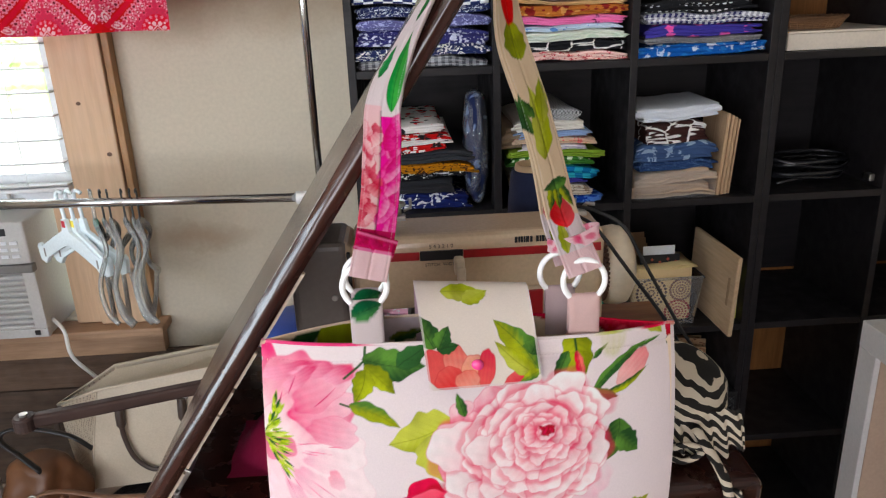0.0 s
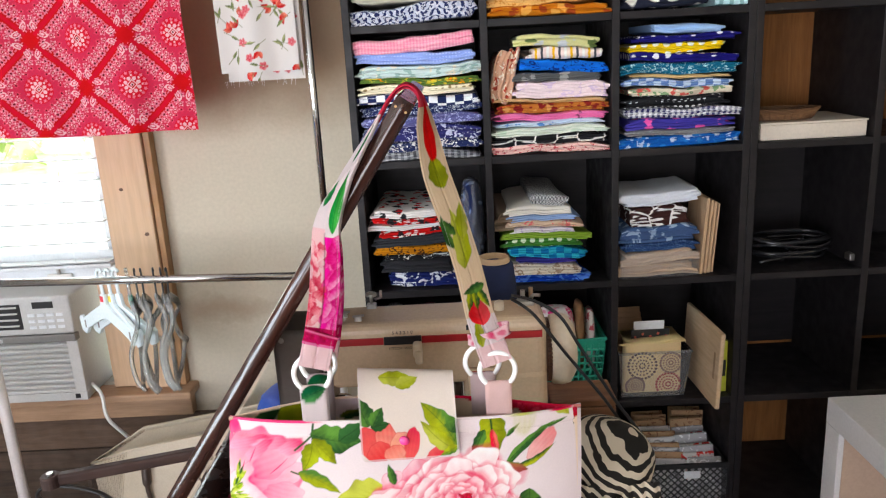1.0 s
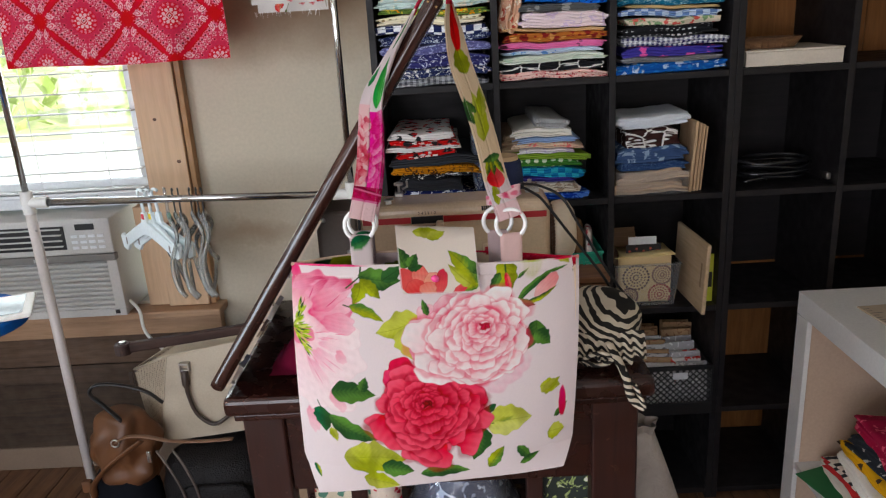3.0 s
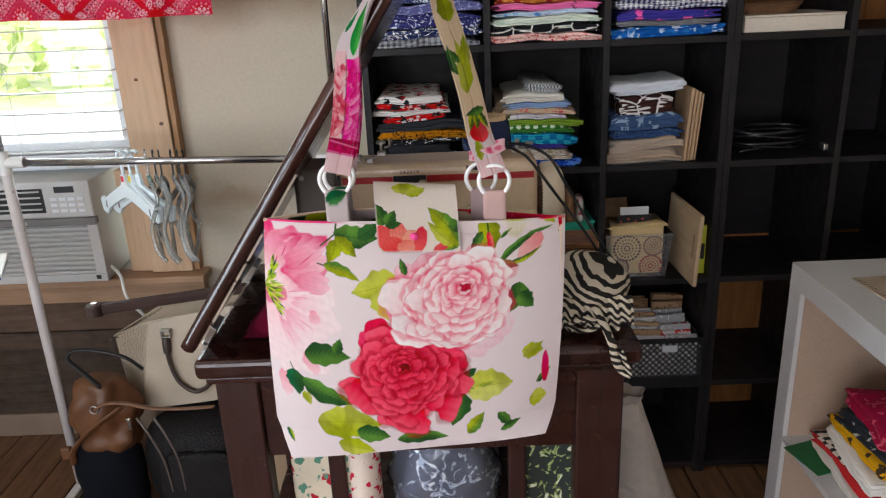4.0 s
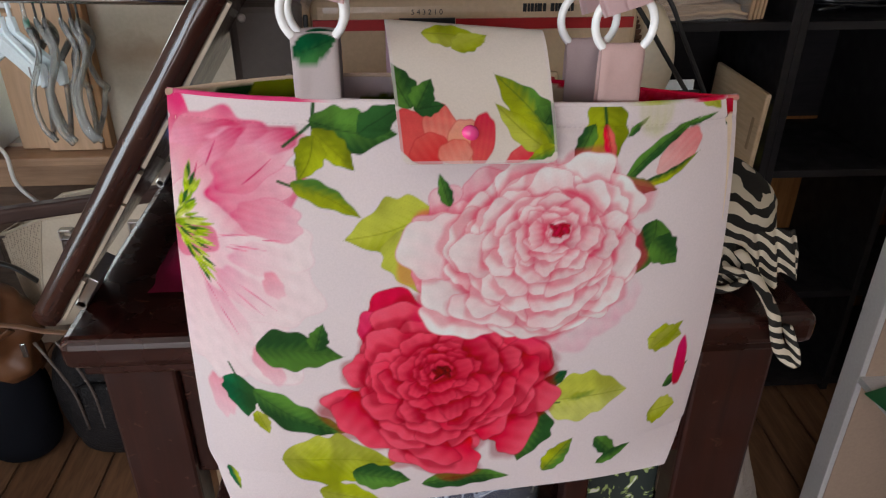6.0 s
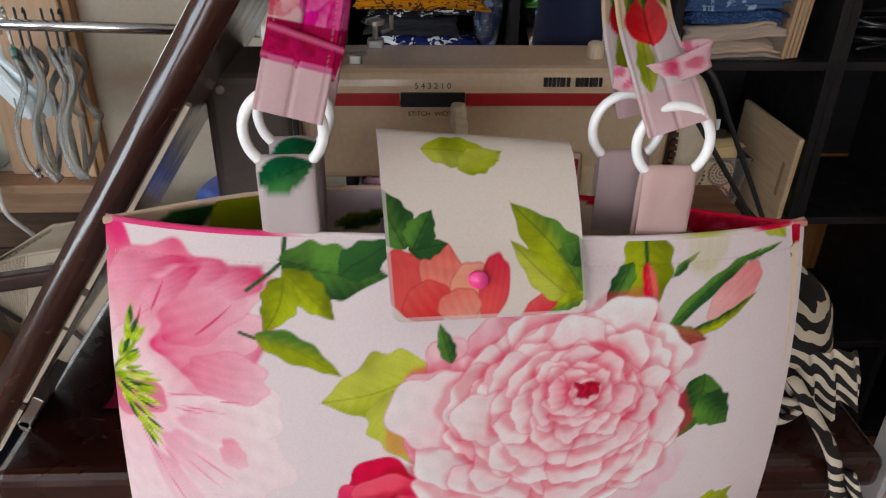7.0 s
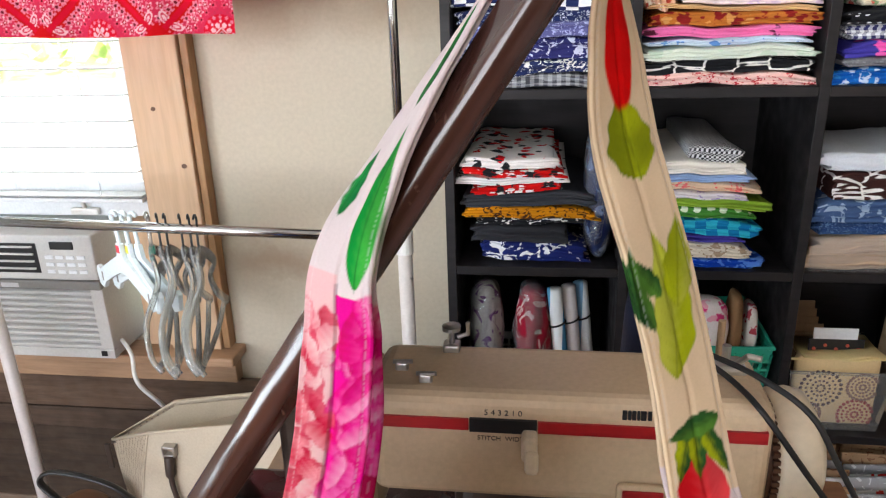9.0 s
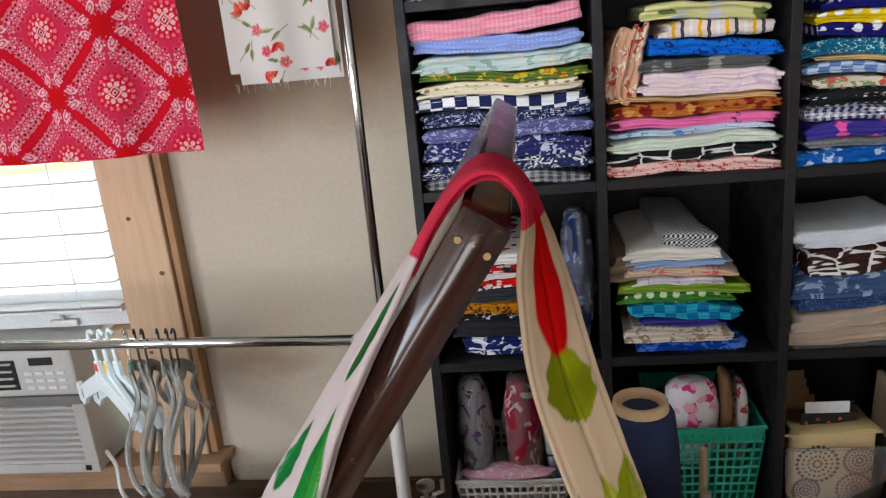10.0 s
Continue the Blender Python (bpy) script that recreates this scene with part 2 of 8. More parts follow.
WHITEP = plain("white_plastic", (0.74, 0.72, 0.68), 0.4, amount=0.04, bump=0.03)
CHROME = plain("chrome_tube_metal", (0.62, 0.62, 0.63), 0.14, 1.0, amount=0.05, bump=0.0)
STEEL = plain("brushed_steel", (0.5, 0.48, 0.45), 0.35, 1.0, amount=0.1)
BLACKP = plain("black_plastic", (0.012, 0.012, 0.013), 0.4, amount=0.1, bump=0.05)
GREYP = plain("grey_plastic", (0.20, 0.19, 0.18), 0.5, amount=0.08, bump=0.05)
PANE = glassy("window_glass", (0.97, 1, 0.99), 0.02, 1.0)
CLEARP = glassy("clear_plastic", (0.95, 0.96, 0.96), 0.15, 0.86)
FILM = glassy("thin_plastic_film", (0.94, 0.95, 0.97), 0.12, 0.88)


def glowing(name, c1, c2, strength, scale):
    """Far distance whose own emission stands in for overexposing sunlight."""
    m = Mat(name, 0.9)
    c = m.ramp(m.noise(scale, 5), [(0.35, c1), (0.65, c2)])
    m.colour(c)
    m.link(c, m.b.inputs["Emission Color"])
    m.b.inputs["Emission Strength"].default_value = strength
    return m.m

# ---- the room ----
X0, X1, Y0, Y1, ZC = -2.30, 2.40, -2.40, 2.19, 2.45
FZ = -0.02


def struct(name, bm, material, label="", category="", smooth=False):
    ob = part(name, bm, material, None, "", smooth)
    return tagged(ob, label or name.replace("_", " "), category or name.split("_")[0], kind="structure")


def wall_with_hole(name, axis, at, thick, a0, a1, h0, h1, z0, z1, material, label):
    """A wall across axis at 'at', with a hole a0..a1 by h0..h1."""
    lo, hi = (X0, X1) if axis == "y" else (Y0, Y1)
    bm = bm_new()
    for u0, u1, w0, w1 in ((lo, a0, z0, z1), (a1, hi, z0, z1), (a0, a1, z0, h0), (a0, a1, h1, z1)):
        if axis == "y":
            add_box(bm, (u0, at, w0), (u1, at + thick, w1))
        else:
            add_box(bm, (at, u0, w0), (at + thick, u1, w1))
    return struct(name, bm, material, label, "wall")


WX0, WX1, WZ0, WZ1 = -1.92, -0.955, 0.66, 1.95
# the same paint, turning brown above about 1.46 m and in one smear
stw = Mat("browned_wall_paint", 0.8)
sx, sy, sz = stw.xyz()
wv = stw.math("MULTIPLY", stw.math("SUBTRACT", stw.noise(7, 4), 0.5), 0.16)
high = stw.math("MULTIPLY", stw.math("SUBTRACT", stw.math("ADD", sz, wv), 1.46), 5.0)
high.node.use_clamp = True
ex = stw.math("POWER", stw.math("DIVIDE", stw.math("ADD", sx, 0.63), 0.20), 2.0)
ez = stw.math("POWER", stw.math("DIVIDE", stw.math("SUBTRACT", stw.math("ADD", sz, wv), 0.905), 0.055), 2.0)
smear = stw.math("SUBTRACT", 1.0, stw.math("ADD", ex, ez))
smear.node.use_clamp = True
browning = stw.math("MAXIMUM", stw.math("MULTIPLY", high, 0.75), stw.math("MULTIPLY", smear, 0.5))
stw.colour(stw.mix(browning, stw.vary((0.54, 0.475, 0.365), 0.05, 1.5, 90), (0.24, 0.125, 0.055)))
stw.bump(stw.noise(90, 3), 0.15, 0.001)
BROWNED = stw.m
wall_with_hole("wall_north", "y", Y1, 0.12, WX0, WX1, WZ0, WZ1, FZ, ZC, BROWNED, "tan painted wall with a window and pine trim")
wall_with_hole("wall_south", "y", Y0 - 0.12, 0.12, -2.0, 0.3, 0.75, 2.1, FZ, ZC, WALL, "tan painted wall with a wide window")
wall_with_hole("wall_west", "x", X0 - 0.12, 0.12, -1.25, 0.15, 0.9, 2.05, FZ, ZC, WALL, "tan painted side wall with a window")
struct("wall_east", box((X1, Y0, FZ), (X1 + 0.12, Y1, ZC)), WALL, "plain tan painted wall", "wall")
struct("ceiling", box((X0 - 0.12, Y0 - 0.12, ZC), (X1 + 0.12, Y1 + 0.12, ZC + 0.1)), CEIL, "pale flat ceiling", "ceiling")
floor = struct("floor", box((X0, Y0, FZ - 0.06), (X1, Y1, FZ - 0.006)), plain("floor_joint", (0.02, 0.012, 0.008), 0.8), "red-brown wooden plank floor", "floor")
pw = 0.118
nboards = int((X1 - X0) / pw)
plank_mesh = None
for i in range(nboards + 1):
    xa = X0 + i * pw
    xb = min(xa + pw - 0.004, X1)
    if xb - xa < 0.02:
        continue
    if plank_mesh is None or xb - xa < pw - 0.006:
        pk = part("plank", box((0, Y0, -0.012), (xb - xa, Y1, 0.0), 0.0015, 1), FLOORW, floor)
        plank_mesh = plank_mesh or pk.data
    else:
        pk = new("plank", plank_mesh)
        pk.parent = floor
    pk.location = (xa, 0, FZ)

# outside: ground, road, far hedge, all made to glow in place of stronger sun
GRASS = glowing("glowing_lawn", (0.46, 0.50, 0.24), (0.70, 0.70, 0.46), 0.62, 0.8)
struct("ground", box((-70, -70, -0.55), (70, 90, -0.5)), GRASS, "pale lawn outside the window, glowing for sunlight", "ground")
gravel = struct("road", box((-60, 5.5, -0.5), (60, 15.0, -0.485)), glowing("glowing_gravel", (0.66, 0.64, 0.58), (0.78, 0.76, 0.70), 0.75, 2), "pale gravel drive outside the window", "road")
rng = random.Random(5)
hb = bm_new()
for k in range(2600):
    x, z = rng.uniform(-26, 8), rng.random()
    y = 18 + rng.gauss(0, 0.8) + 2.0 * z
    h = 4.6 + 1.4 * noise.noise((x * 0.3, 0, 0))
    s = rng.uniform(0.12, 0.34)
    c = Vector((x, y, -0.5 + z * h))
    a, b = Vector((rng.gauss(0, 1), rng.gauss(0, 1), rng.gauss(0, 1))).normalized() * s, Vector((rng.gauss(0, 1), rng.gauss(0, 1), rng.gauss(0, 1))).normalized() * s
    q = [hb.verts.new(c + a), hb.verts.new(c + b), hb.verts.new(c - a), hb.verts.new(c - b * 0.7)]
    hb.faces.new(q)
hedge = part("backdrop_hedge", hb, glowing("glowing_leaves", (0.30, 0.40, 0.10), (0.72, 0.76, 0.40), 0.55, 1.6))
tagged(hedge, "bright green trees far outside the window", "hedge", kind="structure")

# ---- window with blind, pine trim ----
win = thing("window_1", "white vinyl window with an open slatted blind", "window", kind="structure")
wf = bm_new()
ft = 0.045
zb = 1.075
for lo, hi in (((WX0, Y1 + 0.02, zb), (WX1, Y1 + 0.09, zb + ft)), ((WX0, Y1 + 0.02, WZ1 - ft), (WX1, Y1 + 0.09, WZ1)), ((WX0, Y1 + 0.02, zb + ft), (WX0 + ft, Y1 + 0.09, WZ1 - ft)), ((WX1 - ft, Y1 + 0.02, zb + ft), (WX1, Y1 + 0.09, WZ1 - ft))):
    add_box(wf, lo, hi, 0.006)
part("window_frame", wf, VINYL, win, smooth=False)
pane = part("pane", box((WX0 + ft, Y1 + 0.05, zb + ft), (WX1 - ft, Y1 + 0.056, WZ1 - ft)), PANE, win, "clear window glass")
pane.visible_shadow = False
part("sash_rail", box((WX0, Y1 - 0.012, zb - 0.045), (WX1, Y1 + 0.07, zb - 0.002), 0.006), VINYL, win, "greyish lower sash rail")
lat = bm_new()
add_box(lat, (-1.19, Y1 - 0.03, zb - 0.038), (-1.11, Y1 - 0.013, zb - 0.018), 0.004)
add_tube(lat, [(-1.15, Y1 - 0.022, zb - 0.02), (-1.15, Y1 - 0.03, zb + 0.004), (-1.135, Y1 - 0.035, zb + 0.012)], 0.006, 8)
part("latch", lat, WHITEP, win, "white sash latch", True)

blind = thing("window_blind", "white horizontal slat blind, slats turned open", "blind")
slat_mesh = None
SLATV = plain("ivory_slat_vinyl", (0.60, 0.61, 0.60), 0.45, amount=0.03, bump=0)
k = 0
z = zb + 0.02
while z < WZ1 - 0.08:
    if slat_mesh is None:
        sl = part("slat", box((WX0 + 0.01, -0.026, -0.0022), (WX1 - 0.012, 0.026, 0.0022), 0.0012, 1), SLATV, blind)
        slat_mesh = sl.data
    else:
        sl = new("slat", slat_mesh)
        sl.parent = blind
    sl.matrix_basis = pose(0, Y1 - 0.02, z, -2 + 1.5 * math.sin(7.3 * k), 0, 0)
    k += 1
    z += 0.066
part("bottom_rail", box((WX0 + 0.01, Y1 - 0.044, zb + 0.002), (WX1 - 0.012, Y1 - 0.014, zb + 0.014), 0.003), VINYL, blind)
part("head_rail", box((WX0 + 0.01, Y1 - 0.05, WZ1 - 0.06), (WX1 - 0.012, Y1 - 0.004, WZ1 - 0.01), 0.003), plain("teal_head_rail", (0.06, 0.30, 0.27), 0.6), blind, "teal head rail")
for cx in (-1.70, -1.32, -1.08):
    part("ladder_cord", tube([(cx, Y1 - 0.045, zb + 0.01), (cx, Y1 - 0.045, WZ1 - 0.05)], 0.0012, 5), VINYL, blind)

trim = thing("trim_window", "knotty pine boards framing the window", "window trim", kind="structure")
TY = Y1 - 0.055
part("jamb_board", box((WX1 + 0.005, TY, 0.655), (WX1 + 0.150, Y1 - 0.002, 2.02), 0.004), PINE, trim)
for kx, kz, kr in ((-0.889, 1.327, 0.0065), (-0.830, 1.181, 0.0075), (-0.905, 0.965, 0.006), (-0.862, 1.585, 0.005)):
    part("knot", add_lathe(bm_new(), pose(kx, TY - 0.0008, kz, 90, 0, 0), [(kr, 0), (kr, 0.0004), (kr * 0.6, 0.0008)], 16, (1, 0.8)), wood("pine_knot", (0.07, 0.03, 0.014), (0.16, 0.075, 0.035), 0.6, "Z"), trim, "dark round knot")
# right side of the jamb, its shade put into a darker pine colour
part("jamb_edge", box((WX1 + 0.152, TY + 0.012, 0.655), (WX1 + 0.172, Y1 - 0.002, 2.02), 0.003), wood("shaded_pine", (0.30, 0.15, 0.06), (0.42, 0.23, 0.10), 0.6, "Z"), trim)
part("jamb_board", box((WX0 - 0.165, TY, 0.655), (WX0 - 0.005, Y1 - 0.002, 2.02), 0.004), PINE, trim)
part("head_board", box((WX0 - 0.165, TY, 2.022), (WX1 + 0.187, Y1 - 0.002, 2.15), 0.004), PINEX, trim)
part("sill", box((WX0 - 0.2, TY - 0.045, 0.625), (WX1 + 0.20, Y1 - 0.002, 0.652), 0.005), PINEX, trim, "deep pine window sill")
part("apron", box((WX0 - 0.18, TY + 0.01, 0.545), (WX1 + 0.18, Y1 - 0.002, 0.623), 0.004), PINEX, trim)
part("filler_board", box((WX1 - 0.075, TY + 0.02, 0.655), (WX1 + 0.002, Y1 + 0.02, zb - 0.05), 0.003), PINE, trim)
for zz0, zz1, m in ((0.425, 0.54, OLDWOOD), (0.35, 0.42, wood("dark_board", (0.05, 0.030, 0.019), (0.10, 0.062, 0.040), 0.7, "X"))):
    part("wall_board", box((X0, Y1 - 0.02, zz0), (-0.125, Y1 - 0.002, zz1), 0.003), m, trim, "weathered horizontal board")
# browner than the wall above, and darkened further for the shade down there
struct("wainscot", box((X0, Y1 - 0.012, FZ + 0.096), (-0.125, Y1 - 0.002, 0.3495)), wood("brown_shaded_wainscot", (0.035, 0.022, 0.014), (0.080, 0.050, 0.031), 0.75, "X"), "brown boarded lower wall, shade darkened into its colour", "wall")
struct("baseboard", box((X0, Y1 - 0.018, FZ), (-0.125, Y1 - 0.002, FZ + 0.095), 0.004), plain("pinkish_baseboard", (0.24, 0.17, 0.12), 0.6), "pinkish brown painted baseboard", "baseboard")
for wx, s in (((-2.0, 0.3), "south"), ((-1.25, 0.15), "west")):
    w2 = thing("window_" + ("2" if s == "south" else "3"), "plain white-framed window letting daylight in", "window", kind="structure")
    bmw = bm_new()
    for t in (0.0, 0.5, 1.0):
        u = wx[0] + 0.02 + (wx[1] - wx[0] - 0.04) * t
        if s == "south":
            add_box(bmw, (u - 0.02, Y0 - 0.09, 0.75), (u + 0.02, Y0 - 0.05, 2.1), 0.003)
        else:
            add_box(bmw, (X0 - 0.09, u - 0.02, 0.9), (X0 - 0.05, u + 0.02, 2.05), 0.003)
    part("window_frame", bmw, VINYL, w2)

# ---- air conditioner in the window ----
ac = thing("air_conditioner", "white window air conditioner with grey band and louvres", "air conditioner")
ax0, ax1, ay, az0, az1 = -1.63, -1.072, 2.045, 0.66, 1.02
ACW = plain("ac_white_plastic", (0.56, 0.55, 0.53), 0.45, amount=0.04, bump=0.03)
part("body", box((ax0, ay + 0.02, az0), (ax1, Y1 + 0.35, az1 - 0.002), 0.008), ACW, ac)
front = bm_new()
add_box(front, (ax0 - 0.002, ay, 0.895), (ax1 + 0.002, ay + 0.03, az1), 0.006)
add_box(front, (ax0 - 0.002, ay + 0.006, az0 + 0.002), (ax1 + 0.002, ay + 0.028, az0 + 0.03), 0.003)
add_box(front, (ax1 - 0.035, ay + 0.006, az0 + 0.03), (ax1 + 0.002, ay + 0.028, 0.875), 0.003)
add_box(front, (ax0 - 0.002, ay + 0.006, az0 + 0.03), (ax0 + 0.035, ay + 0.028, 0.875), 0.003)
part("front_panel", front, ACW, ac)
part("band", box((ax0 - 0.003, ay - 0.003, 0.868), (ax1 + 0.003, ay + 0.026, 0.893), 0.004), GREYP, ac, "grey band")
for i in range(13):
    z = az0 + 0.036 + i * 0.0175
    lv = box((ax0 + 0.03, -0.005, -0.005), (ax1 - 0.03, 0.009, 0.0055), 0.002, 1) if i == 0 else None
    if i == 0:
        ob = part("louvre", lv, ACW, ac)
        lmesh = ob.data
    else:
        ob = new("louvre", lmesh)
        ob.parent = ac
    ob.matrix_basis = pose(0, ay + 0.012, z, 20, 0, 0)
part("vent_recess", box((ax0 + 0.08, ay - 0.002, 0.915), (ax1 - 0.155, ay + 0.006, 0.998), 0.002), BLACKP, ac, "black air outlet")
for i in range(4):
    part("vent_vane", box((ax0 + 0.09, ay - 0.007, 0.926 + i * 0.02), (ax1 - 0.165, ay - 0.001, 0.931 + i * 0.02), 0.001), ACW, ac)
part("display", box((ax1 - 0.115, ay - 0.003, 0.982), (ax1 - 0.05, ay + 0.002, 1.003), 0.001), BLACKP, ac, "dark digital display")
for r in range(3):
    for c in range(4):
        part("button", box((ax1 - 0.135 + c * 0.03, ay - 0.003, 0.915 + r * 0.02), (ax1 - 0.113 + c * 0.03, ay + 0.001, 0.925 + r * 0.02), 0.001), VINYL, ac)
part("badge", box((ax1 - 0.035, ay + 0.002, az0 + 0.012), (ax1 - 0.02, ay + 0.005, az0 + 0.026)), BLACKP, ac, "small black badge")
part("badge", box((-1.35, ay - 0.0045, 0.874), (-1.30, ay - 0.0025, 0.886)), plain("pale_badge", (0.5, 0.5, 0.5), 0.4), ac, "pale maker's mark bar")
part("cord", tube(smooth_path([(ax1 - 0.0, ay + 0.05, 0.70), (ax1 + 0.04, ay + 0.02, 0.67), (-1.01, ay - 0.01, 0.60), (-0.97, ay + 0.03, 0.50), (-0.95, ay + 0.06, 0.40)]), 0.006, 8), WHITEP, ac, "white power cord", True)

# ---- cube shelves ----
SY, SB = 1.80, 2.175
LEVELS = (0.32, 0.682, 1.047, 1.405, 1.752, 2.10)


def cube_shelf(name, uprights, label, backed=False, back_top=2.13):
    sh = thing(name, label, "shelf unit")
    lo, hi = uprights[0], uprights[-1]
    for i, x in enumerate(uprights):
        part("upright", box((x - 0.0095, SY, FZ), (x + 0.0095, SB, 2.13), 0.0012, 1), BLACKW, sh)
    for z in (FZ + 0.03,) + LEVELS:
        for a, b in zip(uprights, uprights[1:]):
            part("shelf_board", box((a + 0.0097, SY + 0.001, z - 0.0095), (b - 0.0097, SB - 0.002, z + 0.0095), 0.0012, 1), BLACKW, sh)
    if backed:
        # the backs are open: this black sheet is added in place of shade
        part("back_panel", box((lo, SB - 0.0015, FZ if back_top > 2 else 0.70), (hi, SB + 0.001, back_top)), BLACKW, sh, "thin dark sheet added for shade behind the cubes")
    return sh


COLS = (-0.106, 0.239, 0.572, 0.914)
cube_shelf("cube_shelf", COLS, "black-brown cube shelf full of folded fabric", True)
cube_shelf("cube_shelf", (0.934, 1.253, 1.572, 1.89, 2.21), "black-brown cube shelf with mostly empty cubes", True, 1.405)

panel_ = thing("wall_panelling", "reddish brown wooden boards on the wall behind the shelves", "wall panelling", kind="structure")
BROWNB = wood("reddish_wall_board", (0.21, 0.078, 0.020), (0.32, 0.135, 0.040), 0.65, "Z", spec=0.25)
bx = -0.12
while bx < X1 - 0.02:
    part("wall_board", box((bx, SB + 0.002, FZ), (min(bx + 0.196, X1 - 0.002), Y1 - 0.002, ZC - 0.01), 0.002, 1), BROWNB, panel_)
    bx += 0.2

# ---- sewing cabinet with its raised lid ----
CX0, CX1, CY0, CY1, CT = -0.297, 0.413, 0.70, 1.15, 1.035
cab = thing("sewing_cabinet", "dark mahogany sewing cabinet, its lid raised aslant", "sewing cabinet")
top = bm_new()
add_box(top, (CX0, CY0, CT - 0.034), (CX1, CY1, CT), 0.010, 3)
add_box(top, (CX0 + 0.012, CY0 + 0.012, CT - 0.048), (CX1 - 0.012, CY1 - 0.012, CT - 0.034), 0.004, 2)
part("tabletop", top, MAHOG, cab, "dark varnished top with moulded, worn edge")
part("apron", box((CX0 + 0.09, CY0 + 0.034, 0.835), (CX1 - 0.09, CY0 + 0.052, CT - 0.049), 0.003), MAHOG, cab)
part("back_apron", box((CX0 + 0.03, CY1 - 0.05, 0.80), (CX1 - 0.03, CY1 - 0.032, CT - 0.049), 0.003), MAHOG, cab)
for xa, xb in ((CX0 + 0.022, CX0 + 0.092), (CX1 - 0.10, CX1 - 0.022)):
    part("leg", box((xa, CY0 + 0.024, FZ), (xb, CY0 + 0.064, CT - 0.049), 0.004), MAHOGZ, cab)
    part("leg", box((xa, CY1 - 0.064, FZ), (xb, CY1 - 0.024, CT - 0.049), 0.004), MAHOGZ, cab)
for xa in (CX0 + 0.026, CX1 - 0.042):
    part("side_panel", box((xa, CY0 + 0.065, 0.70), (xa + 0.016, CY1 - 0.065, CT - 0.049), 0.002), MAHOGZ, cab)
part("lower_shelf", box((CX0 + 0.03, CY0 + 0.066, 0.56), (CX1 - 0.03, CY1 - 0.066, 0.58), 0.003), MAHOG, cab)
for xa in (-0.115, 0.205):
    part("inner_post", box((xa, CY0 + 0.075, 0.582), (xa + 0.03, CY0 + 0.105, 0.999), 0.003), MAHOGZ, cab)
# the lid leans on its hinge at the end of the top
LM = Matrix(((0.5595, 0, -0.8288, -0.2945), (0, 1, 0, CY0 + 0.003), (0.8288, 0, 0.5595, 1.047), (0, 0, 0, 1)))
LIDM = wood("mahogany_lid", (0.018, 0.007, 0.006), (0.050, 0.017, 0.011), 0.17, "X", scuff=(0.14, 0.08, 0.06))
LL, LD, LT = 0.708, 0.44, 0.0235
lb = box((0, 0.0055, 0), (LL, LD, LT), 0.003, 2)
nos = []
for i in range(61):
    x = LL * i / 60
    nos.append([(x, 0.0056 - 0.0062 * math.sin(math.pi * t) + 0.0006 * noise.noise((x * 40, t * 3, 1)), 0.0008 + (LT - 0.0016) * t) for t in np.linspace(0, 1, 13)])
vs = add_grid(lb, nos)
lb.faces.new(vs[0])
lb.faces.new(list(reversed(vs[-1])))
lid = part("lid", lb, LIDM, cab, "raised lid with rounded, scuffed edge", True)
for p in lid.data.polygons:
    if max(abs(c) for c in p.normal) > 0.97 and p.area > 0.0005:
        p.use_smooth = False
lid.matrix_basis = LM
for pz in (0.005, 0.0185):
    part("pin", tube([(LL - 0.012, 0.0032, pz), (LL - 0.012, 0.0008, pz)], 0.0016, 10), plain("brass_pin", (0.22, 0.13, 0.05), 0.45, 0.6, bump=0), lid, "small brass pin")
strip = bm_new()
rs = random.Random(3)
x = 0.004
while x < 0.34:
    ln = rs.uniform(0.03, 0.11)
    add_box(strip, (x, 0.012, -0.0035), (x + ln, 0.012 + rs.uniform(0.004, 0.008), -0.0005))
    x += ln + rs.uniform(0.002, 0.02)
part("edge_strip", strip, plain("bare_cream_wood", (0.62, 0.52, 0.40), 0.7), lid, "bare cream strip of worn edging")
for yy in (0.05, 0.33):
    hin = bm_new()
    add_box(hin, (-0.006, yy, -0.012), (0.03, yy + 0.05, -0.002), 0.001)
    add_tube(hin, [(-0.004, yy, -0.008), (-0.004, yy + 0.05, -0.008)], 0.005, 8)
    part("hinge", hin, STEEL, lid, "brass-toned lid hinge")
arm = bm_new()
add_box(arm, (0, -0.0095, 0), (0.33, 0.0095, 0.020), 0.004)
add_lathe(arm, Matrix.Translation((0, 0, -0.001)), [(0.0165, 0), (0.0165, 0.019), (0.014, 0.022)], 20)
sup = part("leaf_support", arm, wood("mahogany_arm", (0.02, 0.010, 0.008), (0.055, 0.026, 0.018), 0.6, "X", spec=0.3), cab, "dark swing-out support arm with round end")
sup.matrix_basis = pose(-0.583, 0.990, 0.998, 0, 0, 17)
part("screw", tube([(0, 0, 0.020), (0, 0, 0.0245)], 0.006, 12), STEEL, sup)

# ---- sewing machine ----
TAN = plain("tan_enamel", (0.66, 0.49, 0.325), 0.25, amount=0.04, scale=4, fine=200, bump=0.03)
CREAM = plain("cream_enamel", (0.68, 0.56, 0.41), 0.35, amount=0.04, bump=0.02)
GREYE = plain("grey_brown_enamel", (0.17, 0.14, 0.12), 0.35, amount=0.06, bump=0.03)
REDP = plain("red_paint", (0.42, 0.012, 0.016), 0.4, amount=0.05, bump=0.0)
sm = thing("sewing_machine", "vintage tan sewing machine with a red stripe", "sewing machine")
body = bm_new()
add_box(body, (-0.072, 0.932, 1.178), (0.276, 1.033, 1.286), 0.015, 4)
